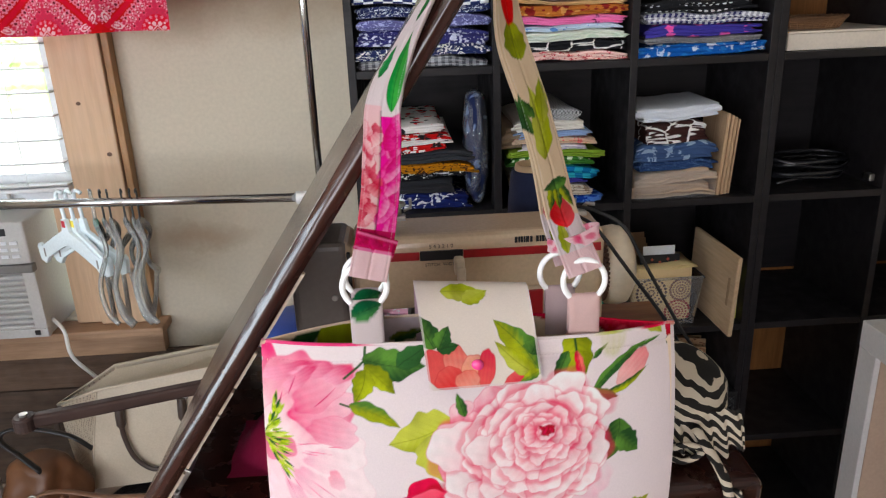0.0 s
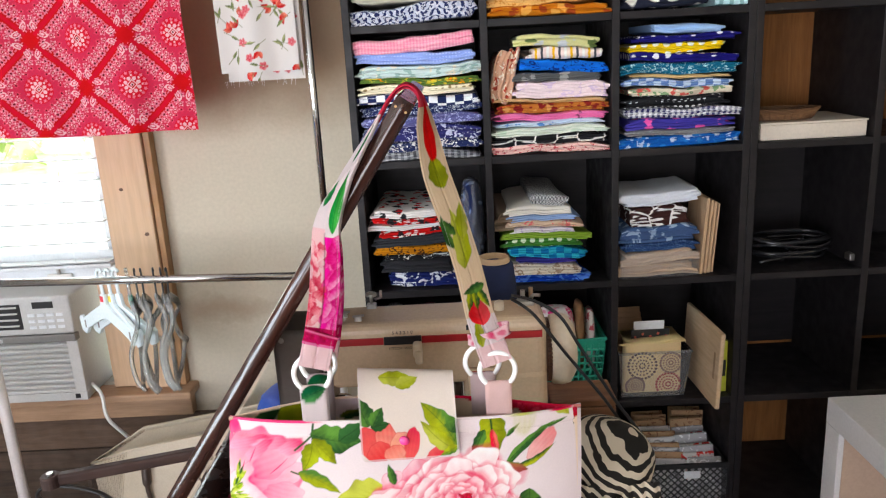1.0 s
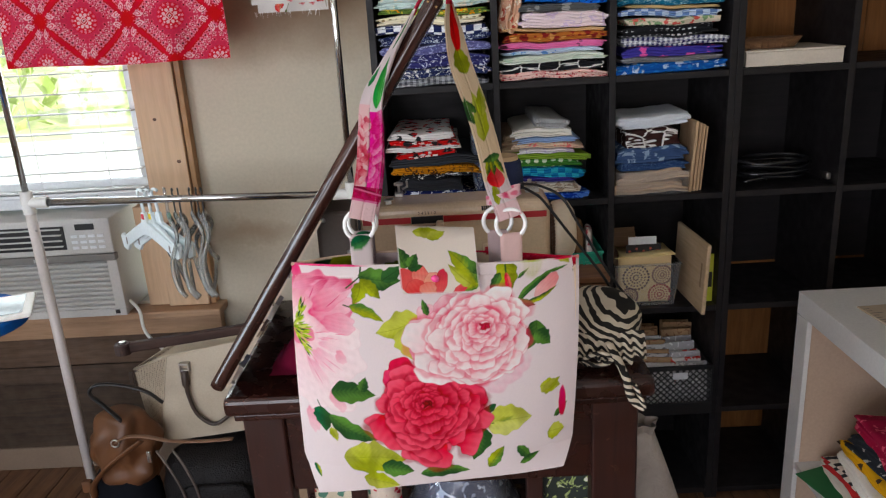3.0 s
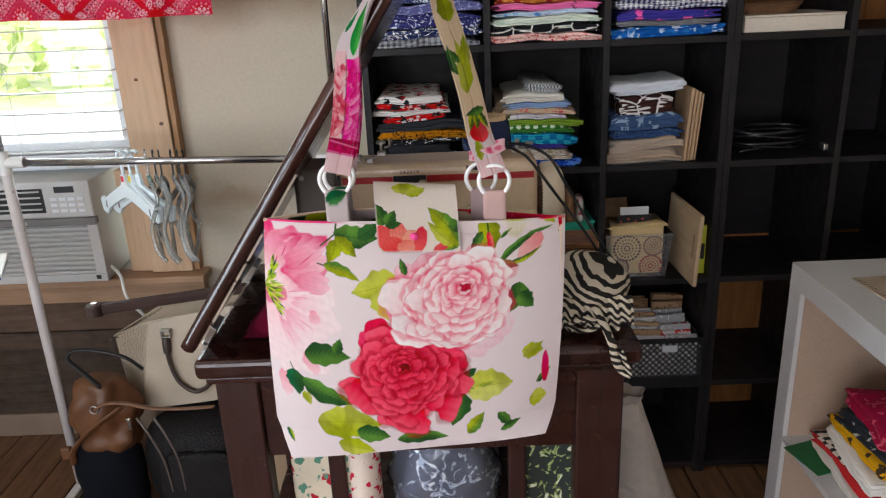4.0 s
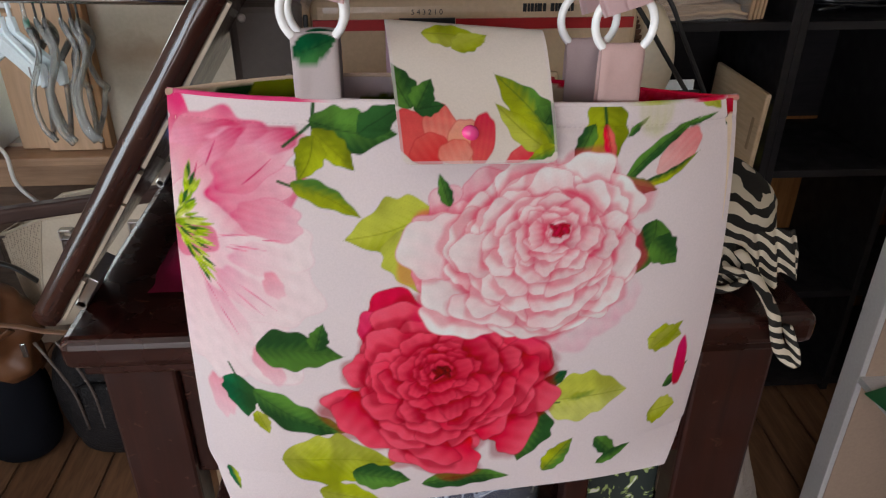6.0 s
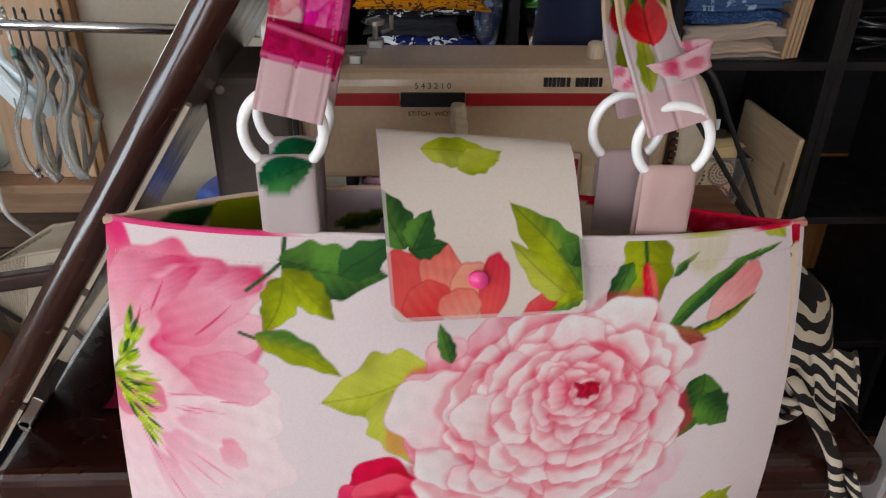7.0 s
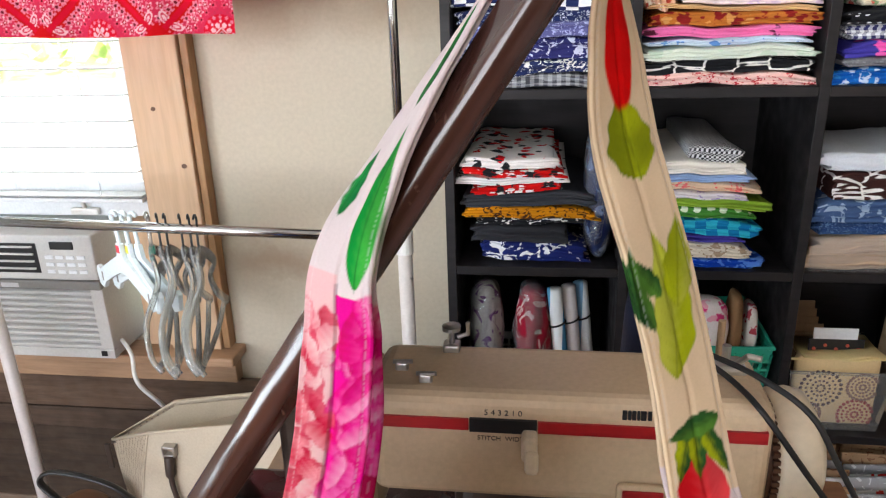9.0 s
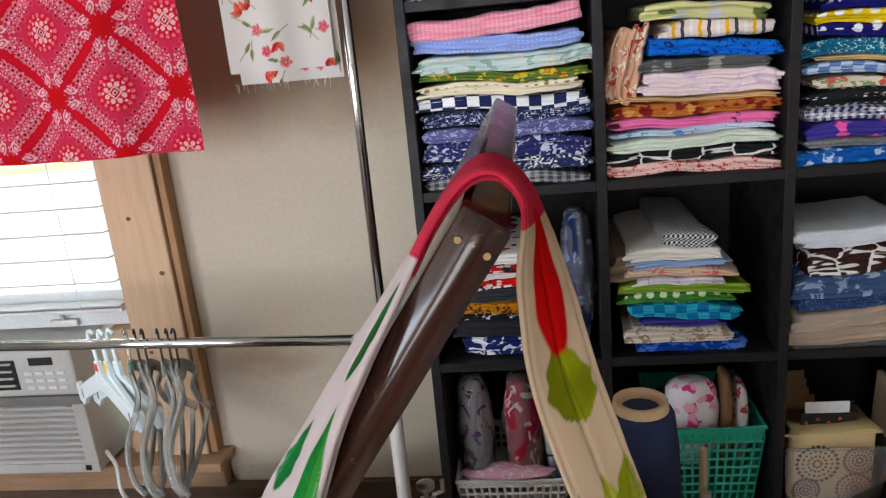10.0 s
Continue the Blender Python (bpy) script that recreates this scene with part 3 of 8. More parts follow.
add_box(body, (0.142, 0.930, 1.036), (0.276, 1.035, 1.20), 0.014, 3)
add_box(body, (-0.150, 0.936, 1.125), (-0.070, 1.030, 1.280), 0.012, 3)
part("arm", body, TAN, sm, smooth=False)
part("face_plate", box((-0.156, 0.931, 1.122), (-0.078, 1.034, 1.283), 0.010, 3), GREYE, sm, "grey-brown end cover")
part("bed", box((-0.156, 0.905, 1.036), (0.29, 1.075, 1.054), 0.006), CREAM, sm)
# the throat's shade as a dark brown block under the arm
part("throat_shade_block", box((0.0, 0.955, 1.054), (0.14, 1.03, 1.176), 0.02, 3), plain("throat_shade_brown", (0.075, 0.055, 0.045), 0.35, amount=0.06, bump=0.03), sm, "dark block standing in for the shaded throat")
part("cover_seam", box((-0.0778, 0.9296, 1.130), (-0.0728, 0.934, 1.270), 0.001, 1), BLACKP, sm, "black seam of the end cover")
lever = bm_new()
add_tube(lever, [(-0.0753, 0.931, 1.215), (-0.0753, 0.918, 1.219), (-0.0753, 0.913, 1.222)], 0.0022, 8)
add_lathe(lever, pose(-0.0753, 0.916, 1.222, 0, 90, 0), [(0.005, -0.0015), (0.005, 0.0015)], 12)
part("take_up_lever", lever, CHROME, sm, "chrome thread take-up lever", True)
for sx_, sz_ in ((-0.140, 1.268), (-0.140, 1.140), (-0.098, 1.205)):
    part("cover_screw", add_lathe(bm_new(), pose(sx_, 0.9312, sz_, 90, 0, 0), [(0.0045, 0), (0.0045, 0.0012), (0.0030, 0.0022)], 14), STEEL, sm)
nums = bm_new()
for k in range(9):
    a = 2 * math.pi * k / 9
    add_box(nums, (-0.052 + 0.0148 * math.cos(a) - 0.0012, 0.8978, 1.150 + 0.0148 * math.sin(a) - 0.0016), (-0.052 + 0.0148 * math.cos(a) + 0.0012, 0.9000, 1.150 + 0.0148 * math.sin(a) + 0.0016))
part("dial_marks", nums, BLACKP, sm, "dark marks round the dial")["kind"] = "stuff"
part("stripe", box((-0.068, 0.9295, 1.2535), (0.020, 0.934, 1.2645)), REDP, sm, "red stripe")
part("stripe", box((0.080, 0.9295, 1.2535), (0.268, 0.934, 1.2645)), REDP, sm, "red stripe")
part("slot", box((0.021, 0.9290, 1.2525), (0.079, 0.934, 1.2655)), BLACKP, sm, "black slot")
sl = bm_new()
add_box(sl, (0.066, 0.912, 1.234), (0.080, 0.931, 1.258), 0.004)
add_box(sl, (0.069, 0.906, 1.226), (0.081, 0.916, 1.248), 0.004)
part("slider", sl, CREAM, sm, "cream stitch slider")
dial = bm_new()
add_lathe(dial, pose(-0.052, 0.93, 1.150, 90, 0, 0), [(0.022, 0), (0.022, 0.012), (0.018, 0.013), (0.018, 0.03), (0.013, 0.033)], 28)
part("tension_dial", dial, CREAM, sm, "cream tension dial", False)
part("dial_ring", add_lathe(bm_new(), pose(-0.052, 0.931, 1.150, 90, 0, 0), [(0.0245, 0), (0.0245, 0.006), (0.0225, 0.008)], 28), CHROME, sm)
panel = part("stitch_panel", box((0.148, 0.926, 1.085), (0.192, 0.932, 1.208), 0.004), TAN, sm)
part("panel_inlay", box((0.153, 0.9235, 1.09), (0.188, 0.9275, 1.203), 0.002), REDP, panel, "red control inlay")
part("panel_knob", add_lathe(bm_new(), pose(0.170, 0.924, 1.125, 90, 0, 0), [(0.016, 0), (0.016, 0.008), (0.012, 0.016)], 24), CREAM, panel)
wheel = bm_new()
add_lathe(wheel, pose(0.284, 0.99, 1.208, 0, 90, 0), [(0.050, 0), (0.057, 0.005), (0.059, 0.020), (0.056, 0.032), (0.040, 0.042), (0.026, 0.044)], 40)
part("handwheel", wheel, CREAM, sm, "cream handwheel", True)
wb = bm_new()
for i in range(48):
    a = 2 * math.pi * i / 48
    add_box(wb, (0.279, 0.99 + 0.050 * math.cos(a) - 0.002, 1.208 + 0.050 * math.sin(a) - 0.002), (0.285, 0.99 + 0.050 * math.cos(a) + 0.002, 1.208 + 0.050 * math.sin(a) + 0.002))
add_lathe(wb, pose(0.276, 0.99, 1.208, 0, 90, 0), [(0.048, 0), (0.048, 0.009)], 40)
part("wheel_collar", wb, plain("brown_collar", (0.09, 0.035, 0.015), 0.5), sm, "brown ribbed collar")
for px, py, pz in ((-0.045, 0.975, 1.286), (-0.02, 0.955, 1.286)):
    g = bm_new()
    add_box(g, (px - 0.006, py - 0.004, pz - 0.002), (px + 0.006, py + 0.004, pz + 0.008), 0.002)
    add_tube(g, [(px - 0.008, py, pz + 0.007), (px + 0.010, py - 0.004, pz + 0.010)], 0.0022, 8)
    part("thread_guide", g, STEEL, sm, "small metal thread guide")
win_b = bm_new()
add_box(win_b, (-0.012, 1.008, 1.2840), (0.004, 1.024, 1.2930), 0.002)
add_tube(win_b, [(-0.004, 1.016, 1.2930), (-0.004, 1.016, 1.3130)], 0.0028, 8)
add_lathe(win_b, Matrix.Translation((-0.004, 1.016, 1.3070)), [(0.009, 0), (0.009, 0.004), (0.004, 0.006)], 14)
add_tube(win_b, [(0.002, 1.016, 1.2990), (0.012, 1.016, 1.3030), (0.012, 1.016, 1.3150)], 0.0022, 8)
part("bobbin_winder", win_b, STEEL, sm, "metal bobbin winder")
sp = bm_new()
add_box(sp, (0.236, 0.985, 1.2840), (0.262, 1.01, 1.2930), 0.003)
add_tube(sp, [(0.245, 0.998, 1.2930), (0.245, 0.998, 1.3090)], 0.004, 8)
add_tube(sp, [(0.252, 0.995, 1.2910), (0.262, 0.99, 1.3030), (0.272, 0.985, 1.3030)], 0.003, 8)
part("spool_holder", sp, STEEL, sm, "dark metal spool holder")
part("oil_cap", add_lathe(bm_new(), Matrix.Translation((0.205, 0.975, 1.2845)), [(0.008, 0), (0.008, 0.014), (0.006, 0.016)], 16), CREAM, sm)
nb = bm_new()
add_tube(nb, [(-0.115, 0.945, 1.125), (-0.115, 0.945, 1.085)], 0.006, 10)
add_tube(nb, [(-0.085, 0.945, 1.125), (-0.085, 0.945, 1.075)], 0.005, 10)
add_box(nb, (-0.10, 0.93, 1.060), (-0.07, 0.96, 1.068), 0.002)
part("needle_bar", nb, CHROME, sm, "steel needle bar and presser foot")
INK = plain("black_ink", (0.01, 0.01, 0.01), 0.6, bump=0)


def lettering(text, size, m, material, parent, name="lettering", label="printed lettering", stretch=1.0):
    cu = bpy.data.curves.new("text", "FONT")
    cu.body, cu.size, cu.extrude, cu.align_x = text, size, 0.0002, "CENTER"
    tmp = bpy.data.objects.new("text", cu)
    scene.collection.objects.link(tmp)
    me = bpy.data.meshes.new_from_object(tmp.evaluated_get(bpy.context.evaluated_depsgraph_get()))
    bpy.data.objects.remove(tmp)
    me.materials.clear()
    me.materials.append(material)
    ob = new(name, me)
    ob.parent = parent
    ob.matrix_basis = m @ Matrix.Diagonal((stretch, 1, 1, 1))
    ob["label"] = label
    return ob


lettering("5 4 3 2 1 0", 0.0075, pose(0.050, 0.9312, 1.269, 90, 0, 0), INK, sm, label="small black scale figures")
lettering("STITCH  WIDTH", 0.0062, pose(0.050, 0.9312, 1.2435, 90, 0, 0), INK, sm, label="black words on the machine's front")
nm = bm_new()
x = 0.150
for i in range(7):
    w = (0.008, 0.007, 0.010, 0.004, 0.008, 0.008, 0.009)[i]
    if i != 3:
        add_box(nm, (x, 0.9300, 1.271), (x + w * 0.45, 0.9322, 1.279))
        add_box(nm, (x + w * 0.6, 0.9300, 1.271), (x + w * 0.9, 0.9322, 1.279))
    x += w
mkm = part("maker_mark", nm, INK, sm, "dark bars of the maker's mark")
mkm["kind"] = "stuff"

CORD = plain("black_cord_rubber", (0.010, 0.009, 0.009), 0.55, bump=0.05)
CORD_A = [(0.225, 0.985, 1.300), (0.245, 0.96, 1.293), (0.261, 0.925, 1.285), (0.304, 0.92, 1.226), (0.366, 0.93, 1.14), (0.412, 0.955, 1.060), (0.425, 0.975, 1.040)]
CORD_B = [(0.228, 0.995, 1.302), (0.259, 0.95, 1.306), (0.294, 0.92, 1.29), (0.324, 0.92, 1.239), (0.382, 0.935, 1.138), (0.432, 0.965, 1.055), (0.400, 0.990, 1.040)]
cord = thing("power_cord", "two black cords hanging behind the machine", "cord")
part("cord_strand", tube(smooth_path(CORD_A), 0.0026, 8), CORD, cord, "", True)
part("cord_strand", tube(smooth_path(CORD_B), 0.0026, 8), CORD, cord, "", True)

# navy thread cone behind the machine
cone = thing("thread_cone", "tall cone of navy blue thread on the cabinet", "thread cone")
NAVY = Mat("navy_thread", 0.75, 0, 0.3)
NAVY.colour(NAVY.vary((0.022, 0.032, 0.085), 0.2, 20, 300)).bump(NAVY.wave(500, 1.0, 1, direction="Z"), 0.5, 0.001)
part("thread", add_lathe(bm_new(), Matrix.Translation((0.207, 1.12, CT)), [(0.047, 0.004), (0.047, 0.05), (0.043, 0.15), (0.038, 0.25), (0.034, 0.285), (0.031, 0.29)], 32), NAVY.m, cone, "", True)
part("core", add_lathe(bm_new(), Matrix.Translation((0.207, 1.12, CT + 0.001)), [(0.022, 0), (0.0285, 0.29), (0.0275, 0.298), (0.021, 0.298), (0.018, 0.27)], 28), plain("tan_cardboard", (0.58, 0.40, 0.23), 0.8), cone, "tan cardboard core", True)

# maroon cloth on the cabinet under the lid
MAROON = cloth_mat("maroon_cotton", "solid", (0.16, 0.012, 0.035))
mc = bm_new()
rows = []
for i in range(22):
    r = []
    for j in range(16):
        u, v = i / 21, j / 15
        x, y = -0.235 + 0.16 * u, 0.775 + 0.13 * v
        d = max(0.0, 1 - ((u - 0.6) ** 2 * 3.2 + (v - 0.55) ** 2 * 3.6))
        z = CT + 0.003 + 0.075 * d + 0.02 * d * noise.noise((x * 30, y * 30, 1))
        r.append((x + 0.008 * noise.noise((v * 4, 0, 3)), y, z))
    rows.append(r)
add_grid(mc, rows)
tagged(part("maroon_cloth", mc, MAROON, None, smooth=True), "crumpled maroon cotton cloth on the cabinet top", "cloth")
for v in bpy.data.objects["maroon_cloth"].data.vertices:
    v.co.z = max(v.co.z, CT + 0.001)

# brown box and blue bag beyond the lid
wbx = thing("wooden_box", "small reddish brown wooden box on the cabinet", "box")
BOXW = wood("brown_box_wood", (0.16, 0.065, 0.03), (0.28, 0.13, 0.06), 0.5, "X")
part("box_body", box((0.291, 1.021, CT + 0.001), (0.404, 1.099, CT + 0.046), 0.003), BOXW, wbx)
part("box_lid", box((0.29, 1.02, CT + 0.0475), (0.405, 1.10, CT + 0.062), 0.003), BOXW, wbx)

# ---- zebra pouch with wrist strap ----
ZEB = Mat("zebra_print_cotton", 0.8, 0, 0.25)
zc = ZEB.mapped((1.2, 0.7, 1.2), (0.4, 1.15, 0.6))
zw = ZEB.wave(27, 5.0, 2, 1.0, "X", zc)
ZEB.colour(ZEB.ramp(zw, [(0.50, (0.014, 0.012, 0.010)), (0.56, (0.55, 0.47, 0.36))])).bump(ZEB.noise(250, 2), 0.15, 0.0006)
zeb = thing("zebra_pouch", "zebra-striped cloth pouch with ruffle and wrist strap", "pouch")
zb_ = bm_new()
rows = []
for i in range(25):
    u = i / 24
    r = []
    for j in range(28):
        a = 2 * math.pi * j / 28
        rad = math.sin(math.pi * min(1, 0.04 + 0.93 * u)) ** 0.55
        w = 0.075 * rad * (1 + 0.06 * noise.noise((u * 5, a, 0)))
        h = 0.042 * rad * (1 + 0.12 * noise.noise((u * 4, a * 2, 5)))
        zc_ = CT + 0.036 + 0.020 * u
        r.append((0.345 + w * math.cos(a) + 0.012 * u, 0.765 + 0.19 * u, max(CT + 0.002, zc_ + h * math.sin(a))))
    rows.append(r)
vs = add_grid(zb_, rows, close_v=True)
zb_.faces.new(list(reversed(vs[0])))
zb_.faces.new(vs[-1])
part("pouch_body", zb_, ZEB.m, zeb, "", True)
rf = bm_new()
rows = []
for i in range(60):
    u = i / 59
    x = 0.275 + 0.135 * u
    wv = math.sin(u * 46) * 0.006
    rows.append([(x, 0.772 + wv * 0.5, CT + 0.052 + 0.004 * math.sin(u * 9)), (x, 0.754 + wv, CT + 0.036), (x, 0.744 + wv * 1.4, CT + 0.014 + 0.006 * math.sin(u * 23))])
add_grid(rf, rows)
part("ruffle", rf, ZEB.m, zeb, "", True)
st = smooth_path([(0.345, 0.752, CT + 0.045), (0.356, 0.722, CT + 0.024), (0.362, 0.697, CT + 0.008), (0.368, 0.688, CT - 0.02), (0.380, 0.687, CT - 0.036), (0.388, 0.686, CT - 0.040), (0.384, 0.685, CT - 0.026), (0.374, 0.690, CT - 0.002)], 6)
part("wrist_strap", tube(st, 0.0075, 8, flat=0.45), ZEB.m, zeb, "", True)
part("bow", tube(smooth_path([(0.30, 0.742, CT + 0.02), (0.325, 0.735, CT + 0.034), (0.35, 0.738, CT + 0.022), (0.325, 0.733, CT + 0.012), (0.30, 0.742, CT + 0.02)], 6), 0.004, 6), ZEB.m, zeb, "", True)

# ---- white plastic sack beside the cabinet ----
SACK = Mat("milky_plastic_sack", 0.35, 0, 0.4)
SACK.colour(SACK.vary((0.36, 0.31, 0.27), 0.08, 8, 60)).bump(SACK.noise(26, 5, 1.2), 0.7, 0.01)
sk = bm_new()
rows = []
for i in range(28):
    u = i / 27
    r = []
    z = FZ + 0.001 + 0.785 * u
    for j in range(36):
        a = 2 * math.pi * j / 36
        rad = (0.165 - 0.138 * u ** 1.2) * (1 + 0.13 * noise.noise((math.cos(a) * 2.2, math.sin(a) * 2.2, u * 4)))
        r.append((0.565 - 0.10 * u + rad * math.cos(a), 0.99 + rad * 0.8 * math.sin(a), z))
    rows.append(r)
vs = add_grid(sk, rows, close_v=True)
sk.faces.new(list(reversed(vs[0])))
sk.faces.new(vs[-1])
sack = thing("plastic_sack", "milky white plastic sack standing on the floor", "sack")
part("sack_body", sk, SACK.m, sack, "", True)
nk = bm_new()
add_grid(nk, [[(0.465 + (0.024 + 0.008 * u) * math.cos(a) * (1 + 0.25 * math.sin(5 * a)), 0.99 + (0.020 + 0.007 * u) * math.sin(a) * (1 + 0.25 * math.sin(5 * a)), FZ + 0.782 + 0.022 * u) for a in np.linspace(0, 6.283, 40, endpoint=False)] for u in (0, 0.3, 0.6, 1.0)], close_v=True)
part("gathered_neck", nk, SACK.m, sack, "", True)

# ---- things on the cabinet's lower shelf ----
fb = thing("floral_box", "small cream box with red and green flowers", "box")
part("carton", box((-0.185, 0.785, 0.581), (-0.075, 0.90, 0.80), 0.006), cloth_mat("cream_floral_paper", "floral", (0.62, 0.56, 0.44), ((0.35, 0.03, 0.04), (0.10, 0.22, 0.16)), 32, 0), fb)
fc = thing("fabric_roll", "rolled cream and red floral cloth", "fabric roll")
part("roll", tube([(-0.055, 0.80, 0.60), (-0.055, 0.80, 0.812)], [0.03] * 2, 20), cloth_mat("cream_red_floral", "floral", (0.6, 0.5, 0.42), ((0.4, 0.03, 0.05),), 45), fc, "", True)
pk = thing("plastic_bag_bundle", "clear plastic bag holding dark blue cloth and ribbons", "plastic bag")
bb = bm_new()
rows = []
for i in range(24):
    u = i / 23
    r = []
    for j in range(30):
        a = 2 * math.pi * j / 30
        rad = math.sin(math.pi * (0.06 + 0.86 * u)) ** 0.4 * (1 + 0.15 * noise.noise((math.cos(a) * 3, math.sin(a) * 3, u * 5)))
        r.append((0.09 + 0.10 * rad * math.cos(a), 0.86 + 0.075 * rad * math.sin(a), 0.582 + 0.235 * u))
    rows.append(r)
vs = add_grid(bb, rows, close_v=True)
bb.faces.new(list(reversed(vs[0])))
bb.faces.new(vs[-1])
part("stuffing", bb, cloth_mat("blue_white_scraps", "speck", (0.02, 0.03, 0.07), ((0.35, 0.4, 0.5), (0.75, 0.77, 0.8)), 34), pk, "dark blue and white scraps", True)
wr = bm_new()
rows = [[(0.09 + (Vector(p).x - 0.09) * 1.05, 0.86 + (Vector(p).y - 0.86) * 1.05, Vector(p).z + 0.004) for p in r] for r in rows]
add_grid(wr, rows, close_v=True)
part("film", wr, FILM, pk, "crinkled clear film", True)
dk = thing("craft_packet", "flat dark packet with pale card and green print", "packet")
part("card", box((0.22, 0.80, 0.581), (0.33, 0.83, 0.80), 0.003), cloth_mat("dark_print_card", "speck", (0.03, 0.035, 0.03), ((0.25, 0.3, 0.12), (0.6, 0.58, 0.5)), 45, 0), dk)

# ---- printed cloth, painted point by point on fine meshes ----
def lin(r, g, b):
    return np.array([((c / 255 + 0.055) / 1.055) ** 2.4 if c > 10 else c / 3295 for c in (r, g, b)])


class Print:
    """A cotton print on a cloud of points P (metres across, metres up)."""

    def __init__(self, P, base, seed=0):
        self.P = np.asarray(P, float)
        self.C = np.tile(np.asarray(base, float), (len(self.P), 1))
        self.r = np.random.RandomState(seed)
        self.n1, self.n2 = self.field(90), self.field(420)

    def field(self, freq):
        f = np.zeros(len(self.P))
        for i in range(7):
            a, k, p = self.r.uniform(0, 6.28), freq * self.r.uniform(0.5, 1.6), self.r.uniform(0, 6.28)
            f += np.sin(self.P[:, 0] * k * math.cos(a) + self.P[:, 1] * k * math.sin(a) + p)
        return f / 4.0

    def near(self, cx, cz, r):
        return np.nonzero((np.abs(self.P[:, 0] - cx) < r) & (np.abs(self.P[:, 1] - cz) < r))[0]

    def lay(self, idx, mask, col):
        m = mask[:, None]
        self.C[idx] = self.C[idx] * (1 - m) + col * m

    def blob(self, cx, cz, rx, rz, ang, c1, c2=None, wob=0.06, alpha=1.0, edge=0.0009, line=None, lw=0.0009, streak=0.25, bias=1.0):
        """A petal: an uneven oval, c1 at its lower end along its own z, c2 at the upper one, with an outline."""
        idx = self.near(cx, cz, max(rx, rz) * 1.35 + 0.002)
        if not len(idx):
            return
        ca, sa = math.cos(ang), math.sin(ang)
        dx, dz = self.P[idx, 0] - cx, self.P[idx, 1] - cz
        u, v = (dx * ca + dz * sa) / rx, (-dx * sa + dz * ca) / rz
        th = np.arctan2(v, u)
        ph = self.r.uniform(0, 6.28, 3)
        rad = 1 + wob * (np.sin(2 * th + ph[0]) + 0.6 * np.sin(3 * th + ph[1]) + 0.45 * np.sin(7 * th + ph[2]))
        d = np.sqrt(u * u + v * v) / rad
        s = min(rx, rz)
        mask = np.clip((1 - d) * s / edge + 0.5, 0, 1) * alpha
        c2 = c1 if c2 is None else c2
        t = np.clip(0.5 + 0.5 * v + 0.10 * self.n1[idx] + streak * 0.35 * np.sin(u * 14 + 2.5 * self.n1[idx]), 0, 1)[:, None] ** bias
        col = c1 * (1 - t) + c2 * t
        col = col * (1 + 0.05 * self.n2[idx][:, None])
        if line is not None:
            e = np.clip(1 - np.abs((1 - d) * s) / lw, 0, 1)[:, None] * 0.65
            col = col * (1 - e) + line * e
        self.lay(idx, mask, col)

    def leaf(self, bx, bz, tx, tz, w, cd, cl, bend=0.0, serr=0.085, vein=None):
        """A leaf from its base to its tip, cd on one side of the vein and cl on the other."""
        ln = math.hypot(tx - bx, tz - bz)
        ax, az = (tx - bx) / ln, (tz - bz) / ln
        idx = self.near((bx + tx) / 2, (bz + tz) / 2, ln * 0.6 + w)
        if not len(idx):
            return
        dx, dz = self.P[idx, 0] - bx, self.P[idx, 1] - bz
        t = (dx * ax + dz * az) / ln
        tc = np.clip(t, 0, 1)
        s = (-dx * az + dz * ax) - bend * np.sin(math.pi * tc) - 0.0008 * self.n1[idx]
        hw = w / 2 * 0.95 * np.sin(math.pi * tc ** 0.72) ** 0.92 * (1 + 0.10 * self.n1[idx] + serr * np.sin(tc * 23 + 2 * np.sign(s) + 1.5 * self.n1[idx]))
        mask = np.clip((hw - np.abs(s)) / 0.0009 + 0.5, 0, 1) * ((t > -0.02) & (t < 1.02))
        k = np.clip(0.5 + s / max(w, 1e-6) * 2.4 + 0.42 * self.n1[idx] + 0.12 * np.sin((tc * ln - np.abs(s) * 0.8) * 900), 0, 1)[:, None]
        col = cd * (1 - k) + cl * k
        wash = np.clip(0.5 + 0.9 * np.sin(tc * 5.0 + 3.0 * self.n1[idx] + 40 * bx), 0, 1)[:, None]
        col = col * (0.80 + 0.34 * wash) * (1 + 0.07 * self.n2[idx][:, None])
        vc = cd * 0.45 if vein is None else vein
        e = np.clip(1 - np.abs(s) / 0.0009, 0, 1)[:, None] * 0.6
        side = np.clip(1 - np.abs(np.sin((tc * ln - np.abs(s) * 0.9) * 420)) * 5.0, 0, 1)[:, None] * 0.18
        rim = np.clip(1 - np.abs(hw - np.abs(s)) / 0.0008, 0, 1)[:, None] * 0.45
        col = col * (1 - np.maximum(np.maximum(e, side), rim)) + vc * np.maximum(np.maximum(e, side), rim)
        self.lay(idx, mask, col)

    def stem(self, pts, w, col):
        for p, q in zip(pts, pts[1:]):
            for k in np.linspace(0, 1, 14):
                self.blob(p[0] + (q[0] - p[0]) * k, p[1] + (q[1] - p[1]) * k, w, w, 0, col, wob=0.0)

